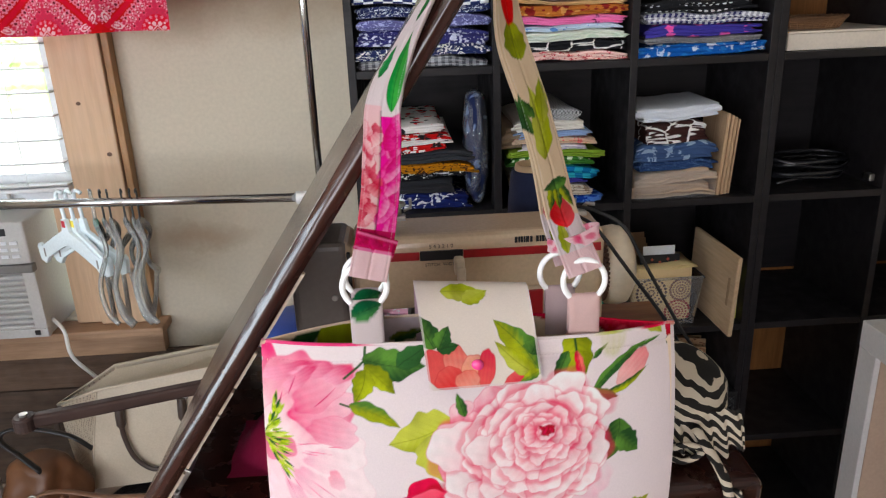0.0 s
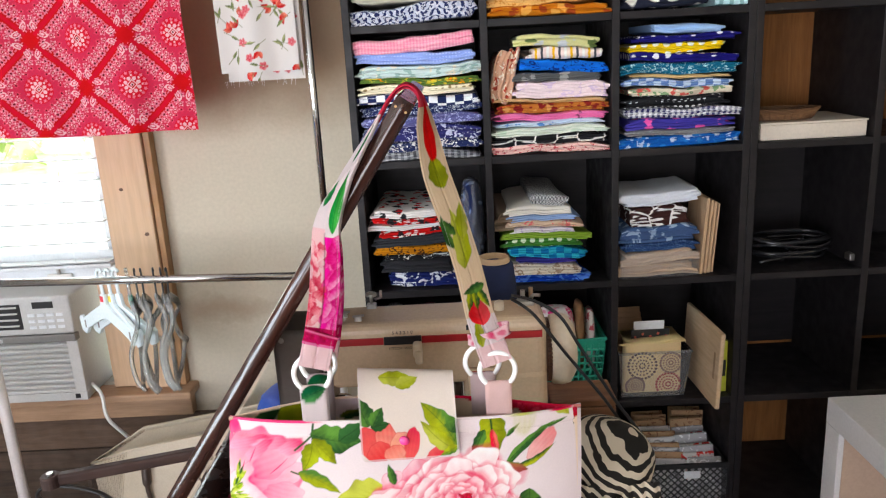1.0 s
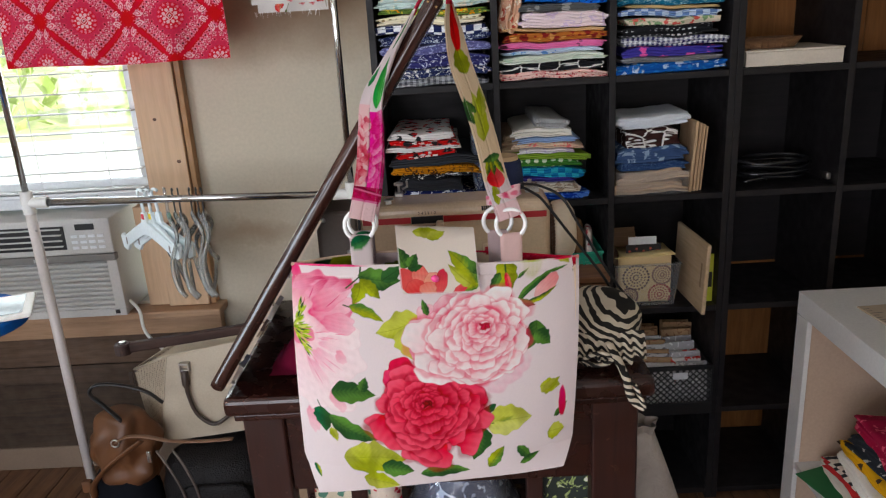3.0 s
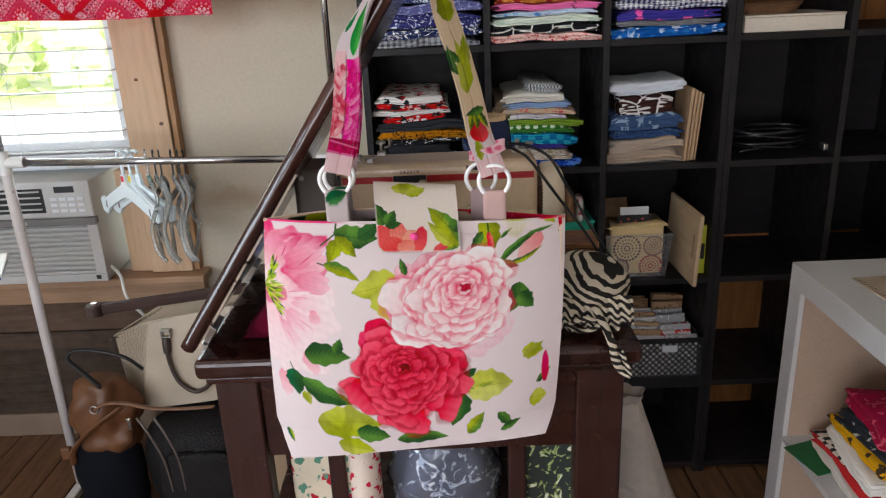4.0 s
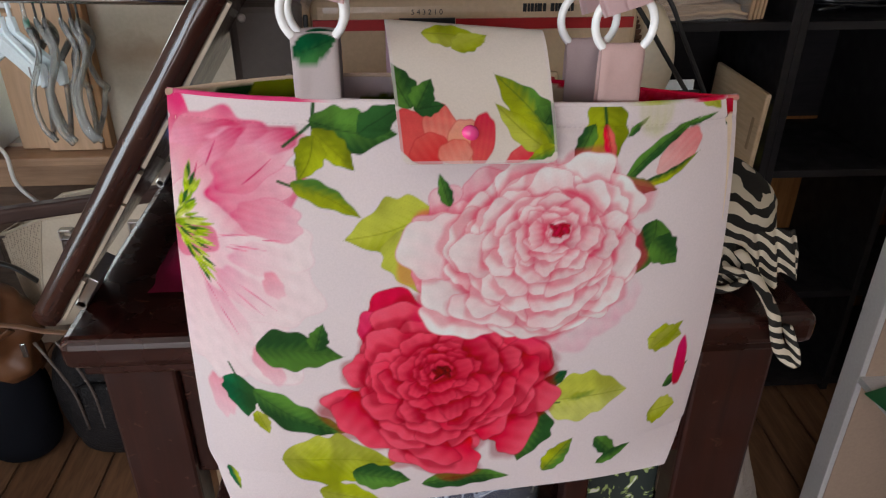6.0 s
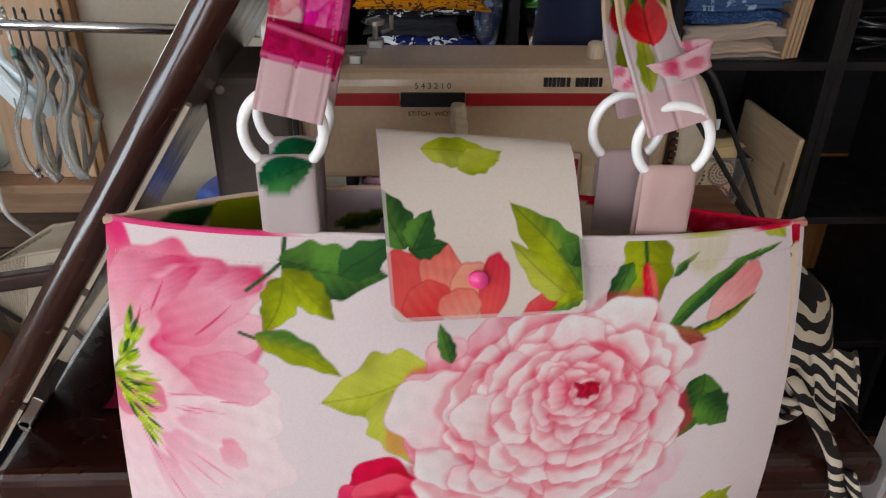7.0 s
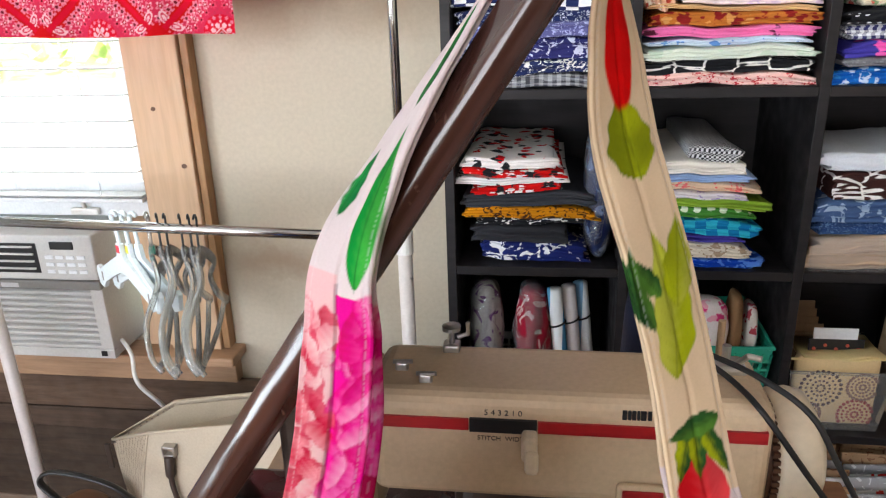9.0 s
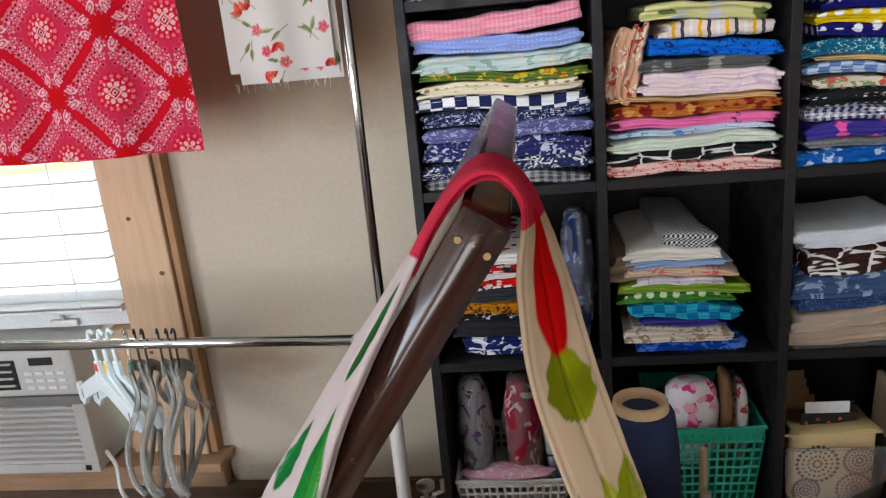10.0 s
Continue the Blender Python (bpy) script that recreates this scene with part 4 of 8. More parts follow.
    def rose(self, out, inn, R, rings, pal, seed, squash=0.9, bias=1.0, lw=0.0014, many=13, streak=0.25, under=0.45):
        """Rings of petals from the outer ones (round out) to the heart (round inn). pal: rim, mid, deep, line, heart."""
        rr = np.random.RandomState(seed)
        rim, mid, deep, line, heart = pal
        self.blob((out[0] + inn[0]) / 2, (out[1] + inn[1]) / 2, R * 0.7, R * 0.6, 0, deep, mid, 0.06)
        for k in range(rings):
            f = k / (rings - 1)
            cx, cz = out[0] + (inn[0] - out[0]) * f, out[1] + (inn[1] - out[1]) * f
            ring = R * (0.78 * (1 - f) ** 0.9 + 0.03)
            n = max(5, int(round(many - (many - 7) * f)))
            th0 = rr.uniform(0, 6.28)
            order = rr.permutation(n)
            for i in order:
                th = th0 + 2 * math.pi * (i + rr.uniform(-0.35, 0.35)) / n
                q = ring * rr.uniform(0.78, 1.16)
                a = R * rr.uniform(0.22, 0.46) * (1 - 0.70 * f)
                b = R * rr.uniform(0.20, 0.32) * (1 - 0.68 * f)
                c_in = mid * (1 - f) + deep * f
                c_rim = rim * (1 - 0.45 * f) + mid * 0.45 * f
                px, pz, an = cx + q * math.cos(th), cz + q * math.sin(th) * squash, th - math.pi / 2 + rr.uniform(-0.6, 0.6)
                # the deep tone that the printed petal stands out from
                self.blob(px + 0.035 * R * math.cos(th), pz + 0.035 * R * math.sin(th), a * 1.02, b * 1.06, an, line, deep, 0.13, under, 0.0035)
                self.blob(px, pz, a, b, an, c_in * rr.uniform(0.72, 1.05), c_rim * rr.uniform(0.92, 1.08), 0.13, line=line, lw=lw * rr.uniform(0.6, 1.3), bias=bias * rr.uniform(0.75, 1.3), streak=streak)
        for i in range(12):
            th = rr.uniform(0, 6.28)
            q = R * rr.uniform(0, 0.09)
            self.blob(inn[0] + q * math.cos(th), inn[1] + q * math.sin(th), R * 0.055, R * 0.025, rr.uniform(0, 3.1), heart, deep, line=heart * 0.6)


def painted(name, bm_rows, colours, material, parent, label="", smooth=True, extra=None):
    """A mesh from a grid of points with a colour at each."""
    n, m = len(bm_rows), len(bm_rows[0])
    V = np.array(bm_rows, float).reshape(-1, 3)
    grey = colours.mean(1, keepdims=True)
    colours = grey + (colours - grey) * 1.18
    i, j = np.meshgrid(np.arange(n - 1), np.arange(m - 1), indexing="ij")
    a = (i * m + j).ravel()
    F = np.stack([a, a + 1, a + m + 1, a + m], 1)
    me = bpy.data.meshes.new(name)
    me.from_pydata(V.tolist(), [], F.tolist())
    at = me.color_attributes.new("print", "FLOAT_COLOR", "POINT")
    at.data.foreach_set("color", np.concatenate([np.clip(colours, 0, 1), np.ones((len(V), 1))], 1).astype(np.float32).ravel())
    me.materials.append(material)
    if smooth:
        me.polygons.foreach_set("use_smooth", np.ones(len(me.polygons), bool))
    me.update()
    ob = new(name, me)
    if parent is not None:
        ob.parent = parent
    if label:
        ob["label"] = label
    return ob


def print_mat(name, rough=0.75, weave=0.35, freq=900, sheer=0.0):
    m = Mat(name, rough, 0, 0.12)
    at = m.node("ShaderNodeAttribute", attribute_name="print")
    f = m.ramp(m.noise(700, 2), [(0.3, (0.62,) * 3), (0.7, (0.67,) * 3)])
    m.colour(m.mix(0.9, at.outputs["Color"], f, "MULTIPLY"))
    w = m.math("ADD", m.wave(freq, 0.4, 1, direction="DIAGONAL"), m.math("MULTIPLY", m.noise(60, 3), 1.2))
    m.bump(w, weave, 0.0006)
    if sheer:
        tl = m.node("ShaderNodeBsdfTranslucent")
        m.link(at.outputs["Color"], tl.inputs[0])
        mx = m.node("ShaderNodeMixShader")
        mx.inputs[0].default_value = sheer
        m.link(m.b.outputs[0], mx.inputs[1])
        m.link(tl.outputs[0], mx.inputs[2])
        m.link(mx.outputs[0], m.nt.nodes["Material Output"].inputs[0])
    return m.m


PRINT = print_mat("floral_canvas_print")
RIB = print_mat("ribbed_print", 0.75, 0.5, 1500, 0.3)
WHITE = lin(240, 225, 224)
DARKG, MIDG, TEALG = lin(44, 82, 40), lin(92, 134, 60), lin(24, 96, 58)
LIME, OLIVE, YLIME = lin(168, 176, 62), lin(128, 136, 44), lin(190, 192, 92)

# ---- the tote bag ----
tote = thing("tote_bag", "white canvas tote bag with large pink roses", "tote bag")
NU, NV = 430, 372


def tote_front(u, v):
    s = 2 * u - 1
    left = -0.148 + 0.003 * v + 0.020 * max(0, (0.18 - v) / 0.18) ** 1.3
    right = 0.263 + 0.024 * v - 0.014 * max(0, (0.14 - v) / 0.14) ** 1.3
    x = left + (right - left) * u
    zt = 1.276 - 0.024 * u
    zb0 = 0.930 + 0.006 * u
    z = zb0 + (zt - zb0) * v
    mid = 1 - (0.15 - 0.25 * u) * v ** 3 - 0.7 * max(0.0, 1 - v / 0.12)
    y = 0.596 + 0.060 * v ** 3.0 + 0.030 * (u - 0.5) + 0.026 * mid * abs(s) ** 3.5
    y += 0.0022 * noise.noise((x * 11, z * 8, 0.3)) * (1 - abs(s) ** 4) + 0.0016 * math.exp(-((v - 0.955) / 0.006) ** 2)
    return x, y, z


rows = [[tote_front(j / (NU - 1), i / (NV - 1)) for j in range(NU)] for i in range(NV)]
P = np.array(rows).reshape(-1, 3)[:, [0, 2]]
# the cloth is drawn in towards the hem and the side seams
vv = np.repeat(np.linspace(0, 1, NV), NU)
ss = np.tile(np.linspace(-1, 1, NU), NV)
kk = (0.965 + 0.14 * vv ** 3.0) * (1 - 0.085 * np.abs(ss) ** 4 * (1 - 0.6 * vv ** 3))
P = np.stack([P[:, 0] / kk, 1.429 - (1.429 - P[:, 1]) / kk], 1)
pr = Print(P, WHITE, 3)
# peony at the side seam
PALE, PINK, HOT = lin(244, 190, 202), lin(240, 150, 172), lin(226, 70, 118)
VPALE = lin(249, 220, 222)
def petal(bx, bz, deg, ln, w, c1, c2, bias=1.0, alpha=0.92, line=None):
    """A petal fanning out from (bx, bz), c1 at its foot and c2 at its rim."""
    a = math.radians(deg)
    pr.blob(bx + ln / 2 * math.cos(a), bz + ln / 2 * math.sin(a), w / 2, ln / 2, a - math.pi / 2, c1, c2, 0.13, alpha, 0.0016, line=line, lw=0.0009, streak=0.10, bias=bias)


ROSY, BLUSH, MILK, DEEP = lin(238, 132, 160), lin(246, 196, 204), lin(252, 232, 230), lin(214, 34, 96)
for deg, ln, w in ((-84, 0.150, 0.070), (-58, 0.140, 0.086), (-30, 0.122, 0.080), (0, 0.108, 0.066)):
    petal(-0.150, 1.178, deg, ln, w, BLUSH, MILK, 0.7, 0.9, lin(244, 196, 204))
for x_, z_, deg, ln, w in ((-0.122, 1.150, -38, 0.062, 0.030), (-0.128, 1.128, -66, 0.070, 0.026), (-0.110, 1.168, -12, 0.056, 0.026)):
    petal(x_, z_, deg, ln, w, lin(240, 160, 180), MILK, 0.8, 0.7)
for x_, z_, deg, ln, w in ((-0.094, 1.082, -78, 0.036, 0.024), (-0.084, 1.152, -60, 0.024, 0.016), (-0.140, 1.040, -85, 0.050, 0.022)):
    petal(x_, z_, deg, ln, w, lin(240, 128, 150), BLUSH, 0.9, 0.75)
for deg, ln, w in ((80, 0.104, 0.058), (58, 0.126, 0.064), (36, 0.126, 0.056)):
    petal(-0.152, 1.176, deg, ln, w, MILK, lin(228, 60, 118), 1.1, 0.95, lin(226, 90, 136))
for x_, z_, deg, ln, w in ((-0.118, 1.212, 12, 0.066, 0.038), (-0.112, 1.222, 32, 0.070, 0.034), (-0.104, 1.200, -6, 0.056, 0.030)):
    petal(x_, z_, deg, ln, w, lin(228, 72, 120), lin(248, 200, 208), 0.7, 0.95, lin(232, 110, 146))
for x_, z_, deg, ln, w in ((-0.140, 1.250, 20, 0.050, 0.016), (-0.108, 1.258, 6, 0.054, 0.016), (-0.120, 1.240, 36, 0.040, 0.014), (-0.080, 1.250, 24, 0.036, 0.014)):
    petal(x_, z_, deg, ln, w, lin(246, 176, 194), DEEP, 1.1, 0.85)
for k in range(12):
    a = math.radians(pr.r.uniform(-80, 70))
    q = pr.r.uniform(0.03, 0.075)
    x_, z_ = -0.150 + q * math.cos(a), 1.178 + q * math.sin(a)
    ln = pr.r.uniform(0.014, 0.034)
    c = ROSY if a < 0.15 else lin(222, 56, 112)
    pr.leaf(x_, z_, x_ + ln * math.cos(a + 0.1), z_ + ln * math.sin(a + 0.1), 0.0012, c, c, serr=0, vein=c)
petal(-0.150, 1.184, -50, 0.036, 0.040, lin(190, 24, 84), ROSY, 0.8, 0.8)
for k in range(110):
    a, q = pr.r.uniform(-1.35, 1.35), pr.r.uniform(0.002, 0.036)
    c = lin(*((186, 206, 70), (150, 180, 50), (224, 230, 130), (50, 96, 40), (198, 214, 90))[k % 5])
    x_, z_ = -0.154 + 0.62 * q, 1.180 + q * math.sin(a) * 1.25
    pr.leaf(x_, z_, x_ + 0.014 * math.cos(a), z_ + 0.013 * math.sin(a) + 0.002, 0.0034, c, c, serr=0)
# leaves round the roses
pr.stem([(-0.038, 1.284), (-0.040, 1.270), (-0.060, 1.254)], 0.0012, DARKG)
pr.leaf(-0.042, 1.272, 0.016, 1.262, 0.034, DARKG, MIDG, -0.004)
pr.leaf(-0.010, 1.262, 0.020, 1.284, 0.022, DARKG, DARKG * 1.3)
pr.leaf(-0.040, 1.266, -0.014, 1.236, 0.020, LIME, OLIVE)
pr.leaf(-0.040, 1.262, -0.053, 1.229, 0.022, OLIVE, LIME, 0.003)
pr.stem([(-0.066, 1.228), (-0.050, 1.222)], 0.0011, DARKG)
pr.leaf(-0.058, 1.227, -0.010, 1.201, 0.020, LIME, MIDG, 0.003)
pr.leaf(0.040, 1.203, -0.023, 1.182, 0.052, YLIME, LIME, 0.004, vein=OLIVE)
pr.leaf(0.018, 1.190, 0.031, 1.135, 0.046, YLIME, lin(212, 210, 132), vein=OLIVE)
pr.leaf(-0.100, 1.078, -0.030, 1.079, 0.042, MIDG, DARKG, 0.004)
pr.leaf(-0.052, 1.084, -0.044, 1.110, 0.018, DARKG, MIDG)
pr.leaf(-0.122, 1.046, -0.116, 1.002, 0.034, TEALG, DARKG)
pr.stem([(-0.126, 1.056), (-0.121, 1.044)], 0.001, DARKG)
pr.leaf(-0.108, 1.034, -0.030, 0.999, 0.036, DARKG, MIDG, -0.005)
pr.leaf(-0.107, 1.012, -0.098, 0.990, 0.016, LIME, YLIME)
pr.leaf(0.212, 1.178, 0.198, 1.130, 0.034, DARKG, MIDG, 0.006)
pr.leaf(0.212, 1.160, 0.240, 1.131, 0.026, MIDG, DARKG)
pr.leaf(0.226, 1.060, 0.266, 1.046, 0.030, YLIME, LIME, vein=OLIVE)
pr.leaf(0.232, 1.046, 0.264, 1.062, 0.022, LIME, YLIME, vein=OLIVE)
pr.leaf(0.255, 0.990, 0.284, 1.004, 0.016, DARKG, MIDG)
pr.blob(0.272, 1.010, 0.008, 0.030, 0.1, lin(200, 30, 70), HOT)
pr.leaf(0.242, 0.966, 0.278, 0.954, 0.030, LIME, YLIME, vein=OLIVE)
pr.leaf(0.136, 1.016, 0.212, 1.010, 0.056, lin(206, 206, 122), YLIME, vein=OLIVE)
pr.blob(0.166, 1.016, 0.010, 0.004, 0.2, MIDG, LIME, 0.2, 0.8, 0.003)
pr.leaf(0.152, 1.046, 0.120, 1.022, 0.014, TEALG * 0.6, DARKG)
pr.stem([(0.120, 1.014), (0.148, 1.012)], 0.001, DARKG)
# buds
pr.leaf(0.153, 1.284, 0.160, 1.220, 0.032, LIME, OLIVE, 0.004)
pr.leaf(0.150, 1.262, 0.138, 1.232, 0.014, DARKG, MIDG)
pr.leaf(0.158, 1.262, 0.170, 1.222, 0.009, lin(215, 50, 70), lin(235, 120, 110))
pr.stem([(0.153, 1.286), (0.158, 1.262)], 0.0012, DARKG)
pr.leaf(0.176, 1.250, 0.190, 1.264, 0.006, DARKG, MIDG)
pr.blob(0.196, 1.272, 0.014, 0.024, 0.1, YLIME, WHITE, 0.05, 0.45, 0.004)
pr.leaf(0.222, 1.288, 0.254, 1.258, 0.018, YLIME, LIME)
pr.stem([(0.252, 1.284), (0.262, 1.262), (0.264, 1.244)], 0.0011, DARKG)
pr.blob(0.222, 1.232, 0.013, 0.022, -0.9, lin(244, 190, 186), lin(240, 150, 150), line=lin(222, 110, 110))
pr.leaf(0.178, 1.214, 0.236, 1.256, 0.013, DARKG, MIDG, 0.006)
pr.leaf(0.190, 1.210, 0.240, 1.228, 0.010, LIME, DARKG, -0.004)
pr.leaf(0.176, 1.214, 0.208, 1.204, 0.014, DARKG, MIDG)
pr.leaf(0.226, 1.250, 0.252, 1.256, 0.005, DARKG, MIDG)
# lower edge leaves
pr.leaf(0.128, 1.010, 0.114, 0.950, 0.040, MIDG, DARKG, 0.003)
pr.leaf(-0.090, 0.962, 0.008, 0.962, 0.062, LIME, YLIME, 0.006, vein=OLIVE)
pr.leaf(-0.030, 0.952, 0.020, 0.940, 0.032, MIDG, DARKG)
pr.leaf(-0.060, 0.930, -0.004, 0.916, 0.030, YLIME, LIME)
pr.leaf(0.030, 0.934, 0.108, 0.932, 0.024, DARKG, MIDG, 0.004)
pr.leaf(0.138, 0.934, 0.164, 0.968, 0.022, MIDG, LIME)
pr.leaf(0.186, 0.962, 0.212, 0.928, 0.016, DARKG, MIDG)
pr.leaf(0.190, 0.930, 0.226, 0.938, 0.014, MIDG, DARKG)
pr.leaf(-0.146, 0.925, -0.136, 0.902, 0.014, TEALG, LIME)
# roses
for cx, cz in ((0.172, 1.098), (0.150, 1.085), (0.188, 1.110)):
    pr.blob(cx, cz, 0.022, 0.020, 0.3, PALE, WHITE, 0.1, 0.7, 0.004)
pr.blob(0.010, 1.112, 0.026, 0.026, 0.2, lin(176, 6, 48), lin(226, 44, 88), 0.10, line=lin(130, 4, 34))
pr.blob(0.000, 1.098, 0.018, 0.022, 0.5, lin(196, 14, 60), lin(238, 84, 118), 0.10, line=lin(140, 4, 38))
pr.rose((0.054, 1.042), (0.047, 1.060), 0.083, 9, (lin(255, 112, 130), lin(230, 16, 60), lin(164, 0, 32), lin(120, 0, 24), lin(70, 0, 12)), 23, 0.98, 1.1, 0.0010, 14, 0.16, 0.5)
for cx, cz, rx_, rz_, an in ((0.044, 1.150, 0.020, 0.020, 1.1), (0.044, 1.178, 0.020, 0.024, 0.7), (0.056, 1.200, 0.020, 0.022, 0.4), (0.078, 1.214, 0.022, 0.018, 0.1), (0.048, 1.160, 0.016, 0.026, 0.6), (0.064, 1.186, 0.014, 0.026, 0.35)):
    pr.blob(cx, cz, rx_, rz_, an, lin(236, 96, 130), lin(250, 206, 210), 0.10, line=lin(224, 80, 120), lw=0.0011, bias=0.8)
pr.rose((0.117, 1.158), (0.132, 1.180), 0.082, 9, (lin(255, 244, 240), lin(252, 186, 194), lin(230, 60, 98), lin(222, 70, 104), lin(150, 2, 30)), 11, 0.9, 0.72, 0.0009, 13, 0.14, 0.42)
pr.leaf(0.052, 1.206, 0.044, 1.232, 0.010, DARKG, MIDG)
# stitches under the hem
r2 = np.array([[j / (NU - 1), i / (NV - 1)] for i in range(NV) for j in range(NU)])
st = (np.abs(r2[:, 1] - 0.957) < 0.0022) & (np.mod(r2[:, 0] * 105, 1.0) < 0.62)
pr.C[st] *= 0.86
painted("front_panel", rows, pr.C, PRINT, tote, "large pink and crimson roses on white canvas")


def tote_back(u, v):
    x, y, z = tote_front(u, v)
    s = 2 * u - 1
    yb = 0.688 + 0.036 * v
    return x, y + (yb - y) * (1 - abs(s) ** 3.0), z


nb, mb = 60, 90
brow = [[tote_back(j / (mb - 1), i / (nb - 1)) for j in range(mb)] for i in range(nb)]
pb = Print(np.array(brow).reshape(-1, 3)[:, [0, 2]], WHITE, 8)
pb.rose((0.06, 1.08), (0.06, 1.09), 0.09, 5, (lin(232, 100, 122), lin(206, 40, 78), lin(158, 12, 48), lin(136, 6, 36), lin(92, 2, 22)), 4)
painted("back_panel", brow, pb.C, PRINT, tote)
# lining just inside the rim, with its own print
lrow = []
for i in range(40):
    v = 0.72 + 0.278 * i / 39
    lrow.append([(p[0], p[1] - 0.004, p[2] + 0.001) for p in (tote_back(0.012 + 0.976 * j / 219, v) for j in range(220))])
pl = Print(np.array(lrow).reshape(-1, 3)[:, [0, 2]], lin(244, 222, 196), 9)
pl.leaf(-0.135, 1.254, -0.085, 1.272, 0.022, DARKG * 0.8, DARKG)
pl.blob(-0.062, 1.262, 0.032, 0.022, 0.2, OLIVE, LIME)
pl.blob(-0.010, 1.262, 0.024, 0.020, 0.0, lin(226, 206, 210), WHITE)
pl.leaf(-0.020, 1.246, 0.026, 1.252, 0.014, DARKG, OLIVE)
pl.blob(0.035, 1.268, 0.020, 0.008, 0.1, lin(215, 60, 90), HOT)
for k in range(16):
    pl.blob(0.155 + 0.008 * k, 1.262 - 0.001 * k + pl.r.uniform(-0.010, 0.010), 0.014, 0.009, pl.r.uniform(-0.5, 0.5), lin(190, 24, 50), lin(232, 90, 110), line=lin(160, 14, 40))
painted("lining", lrow, pl.C, RIB, tote, "printed lining at the rim")
frow = []
for i in range(12):
    v = 0.72 + 0.276 * i / 11
    frow.append([(p[0], p[1] + 0.0035, p[2] + 0.001) for p in (tote_front(0.012 + 0.976 * j / 59, v) for j in range(60))])
painted("lining", frow, np.tile(lin(244, 222, 196), (720, 1)), RIB, tote)
bot = bm_new()
add_grid(bot, [[Vector(tote_front(j / 40, 0)).lerp(Vector(tote_back(j / 40, 0)), k / 4) for j in range(41)] for k in range(5)])
part("bottom", bot, plain("white_canvas", (0.72, 0.69, 0.65), 0.8, bump=0.2), tote, smooth=True)
rim = [tote_front(j / 60, 1.0) for j in range(61)]
rim2 = [tote_back(1 - j / 60, 1.0) for j in range(61)]
rp = np.array([(p[0], p[1] + 0.0018, p[2]) for p in rim] + [(p[0], p[1] - 0.002, p[2]) for p in rim2])
rimrows = [[(p[0], p[1] + 0.0022 * math.cos(a), p[2] + 0.0024 * math.sin(a)) for a in np.linspace(0, 2 * math.pi, 9)] for p in rp]
rim_at = np.array(rimrows).reshape(-1, 3)[:, [0, 2]]
rim_at[len(rim) * 9:, 1] += 1.0
prm = Print(rim_at, WHITE, 2)
prm.C[len(rim) * 9:] = lin(240, 214, 190)
prm.blob(0.20, 2.262, 0.10, 0.02, 0, lin(196, 26, 56), lin(226, 70, 96), edge=0.01)
prm.blob(-0.10, 1.272, 0.058, 0.010, 0, HOT, lin(232, 100, 140), edge=0.004)
prm.blob(0.262, 1.262, 0.024, 0.010, 0, lin(214, 30, 70), HOT, edge=0.003)
prm.blob(0.215, 1.264, 0.020, 0.010, 0, YLIME, WHITE, edge=0.006)
painted("hem", rimrows, prm.C, PRINT, tote)

# flap over the opening
FP = smooth_path([(0, 0.716, 1.235), (0, 0.724, 1.275), (0, 0.720, 1.302), (0, 0.706, 1.3145), (0, 0.688, 1.311), (0, 0.664, 1.294), (0, 0.640, 1.271), (0, 0.624, 1.254), (0, 0.614, 1.238)], 12)
FL = [0.0]
for a, b in zip(FP, FP[1:]):
    FL.append(FL[-1] + (b - a).length)
ftot = FL[-1]


def flap_point(u, s, off=0.0):
    """u across, s metres up from the hanging edge."""
    d = ftot - s
    k = max(0, min(len(FL) - 2, int(np.searchsorted(FL, d)) - 1))
    t = (d - FL[k]) / max(1e-6, FL[k + 1] - FL[k])
    p = FP[k].lerp(FP[k + 1], t)
    tan = (FP[k + 1] - FP[k]).normalized()
    nor = Vector((0, tan.z, -tan.y))
    f = min(1.0, s / 0.12)
    xl, xr = 0.0195 - 0.010 * f, 0.1320 - 0.004 * f
    rr = 0.006
    if s < rr:
        ins = rr - math.sqrt(max(0, rr * rr - (rr - s) ** 2))
        xl, xr = xl + ins, xr - ins
    q = p + nor * off
    return (xl + (xr - xl) * u, q.y + 0.020 * (u - 0.2) * (1 - f) + 0.002 * u, q.z - 0.010 * u)


fu, fs = 190, 330
frows = [[flap_point(j / (fu - 1), ftot * i / (fs - 1)) for j in range(fu)] for i in range(fs)]
FPp = np.array([(0.112 * j / (fu - 1), ftot * i / (fs - 1)) for i in range(fs) for j in range(fu)])
pf = Print(FPp, lin(240, 226, 214), 6)
CORAL, SALM = lin(236, 110, 104), lin(246, 170, 152)
for cx, cz, rx, rz, an, c1, c2 in ((0.010, 0.020, 0.013, 0.022, 0.2, CORAL, lin(228, 96, 96)), (0.030, 0.024, 0.012, 0.022, 0.1, SALM, CORAL), (0.046, 0.016, 0.012, 0.018, -0.2, lin(242, 176, 140), SALM), (0.058, 0.018, 0.008, 0.022, -0.25, CORAL, lin(226, 70, 92)), (0.020, 0.010, 0.014, 0.012, 0.6, lin(222, 66, 70), CORAL), (0.038, 0.008, 0.012, 0.010, 0.3, SALM, lin(238, 130, 116)), (0.088, 0.008, 0.016, 0.006, 0.5, lin(224, 70, 84), lin(236, 110, 110))):
    pf.blob(cx, cz, rx, rz, an, c1, c2, 0.07, line=lin(196, 50, 60), lw=0.001)
pf.leaf(0.010, 0.040, -0.004, 0.078, 0.026, DARKG, MIDG)
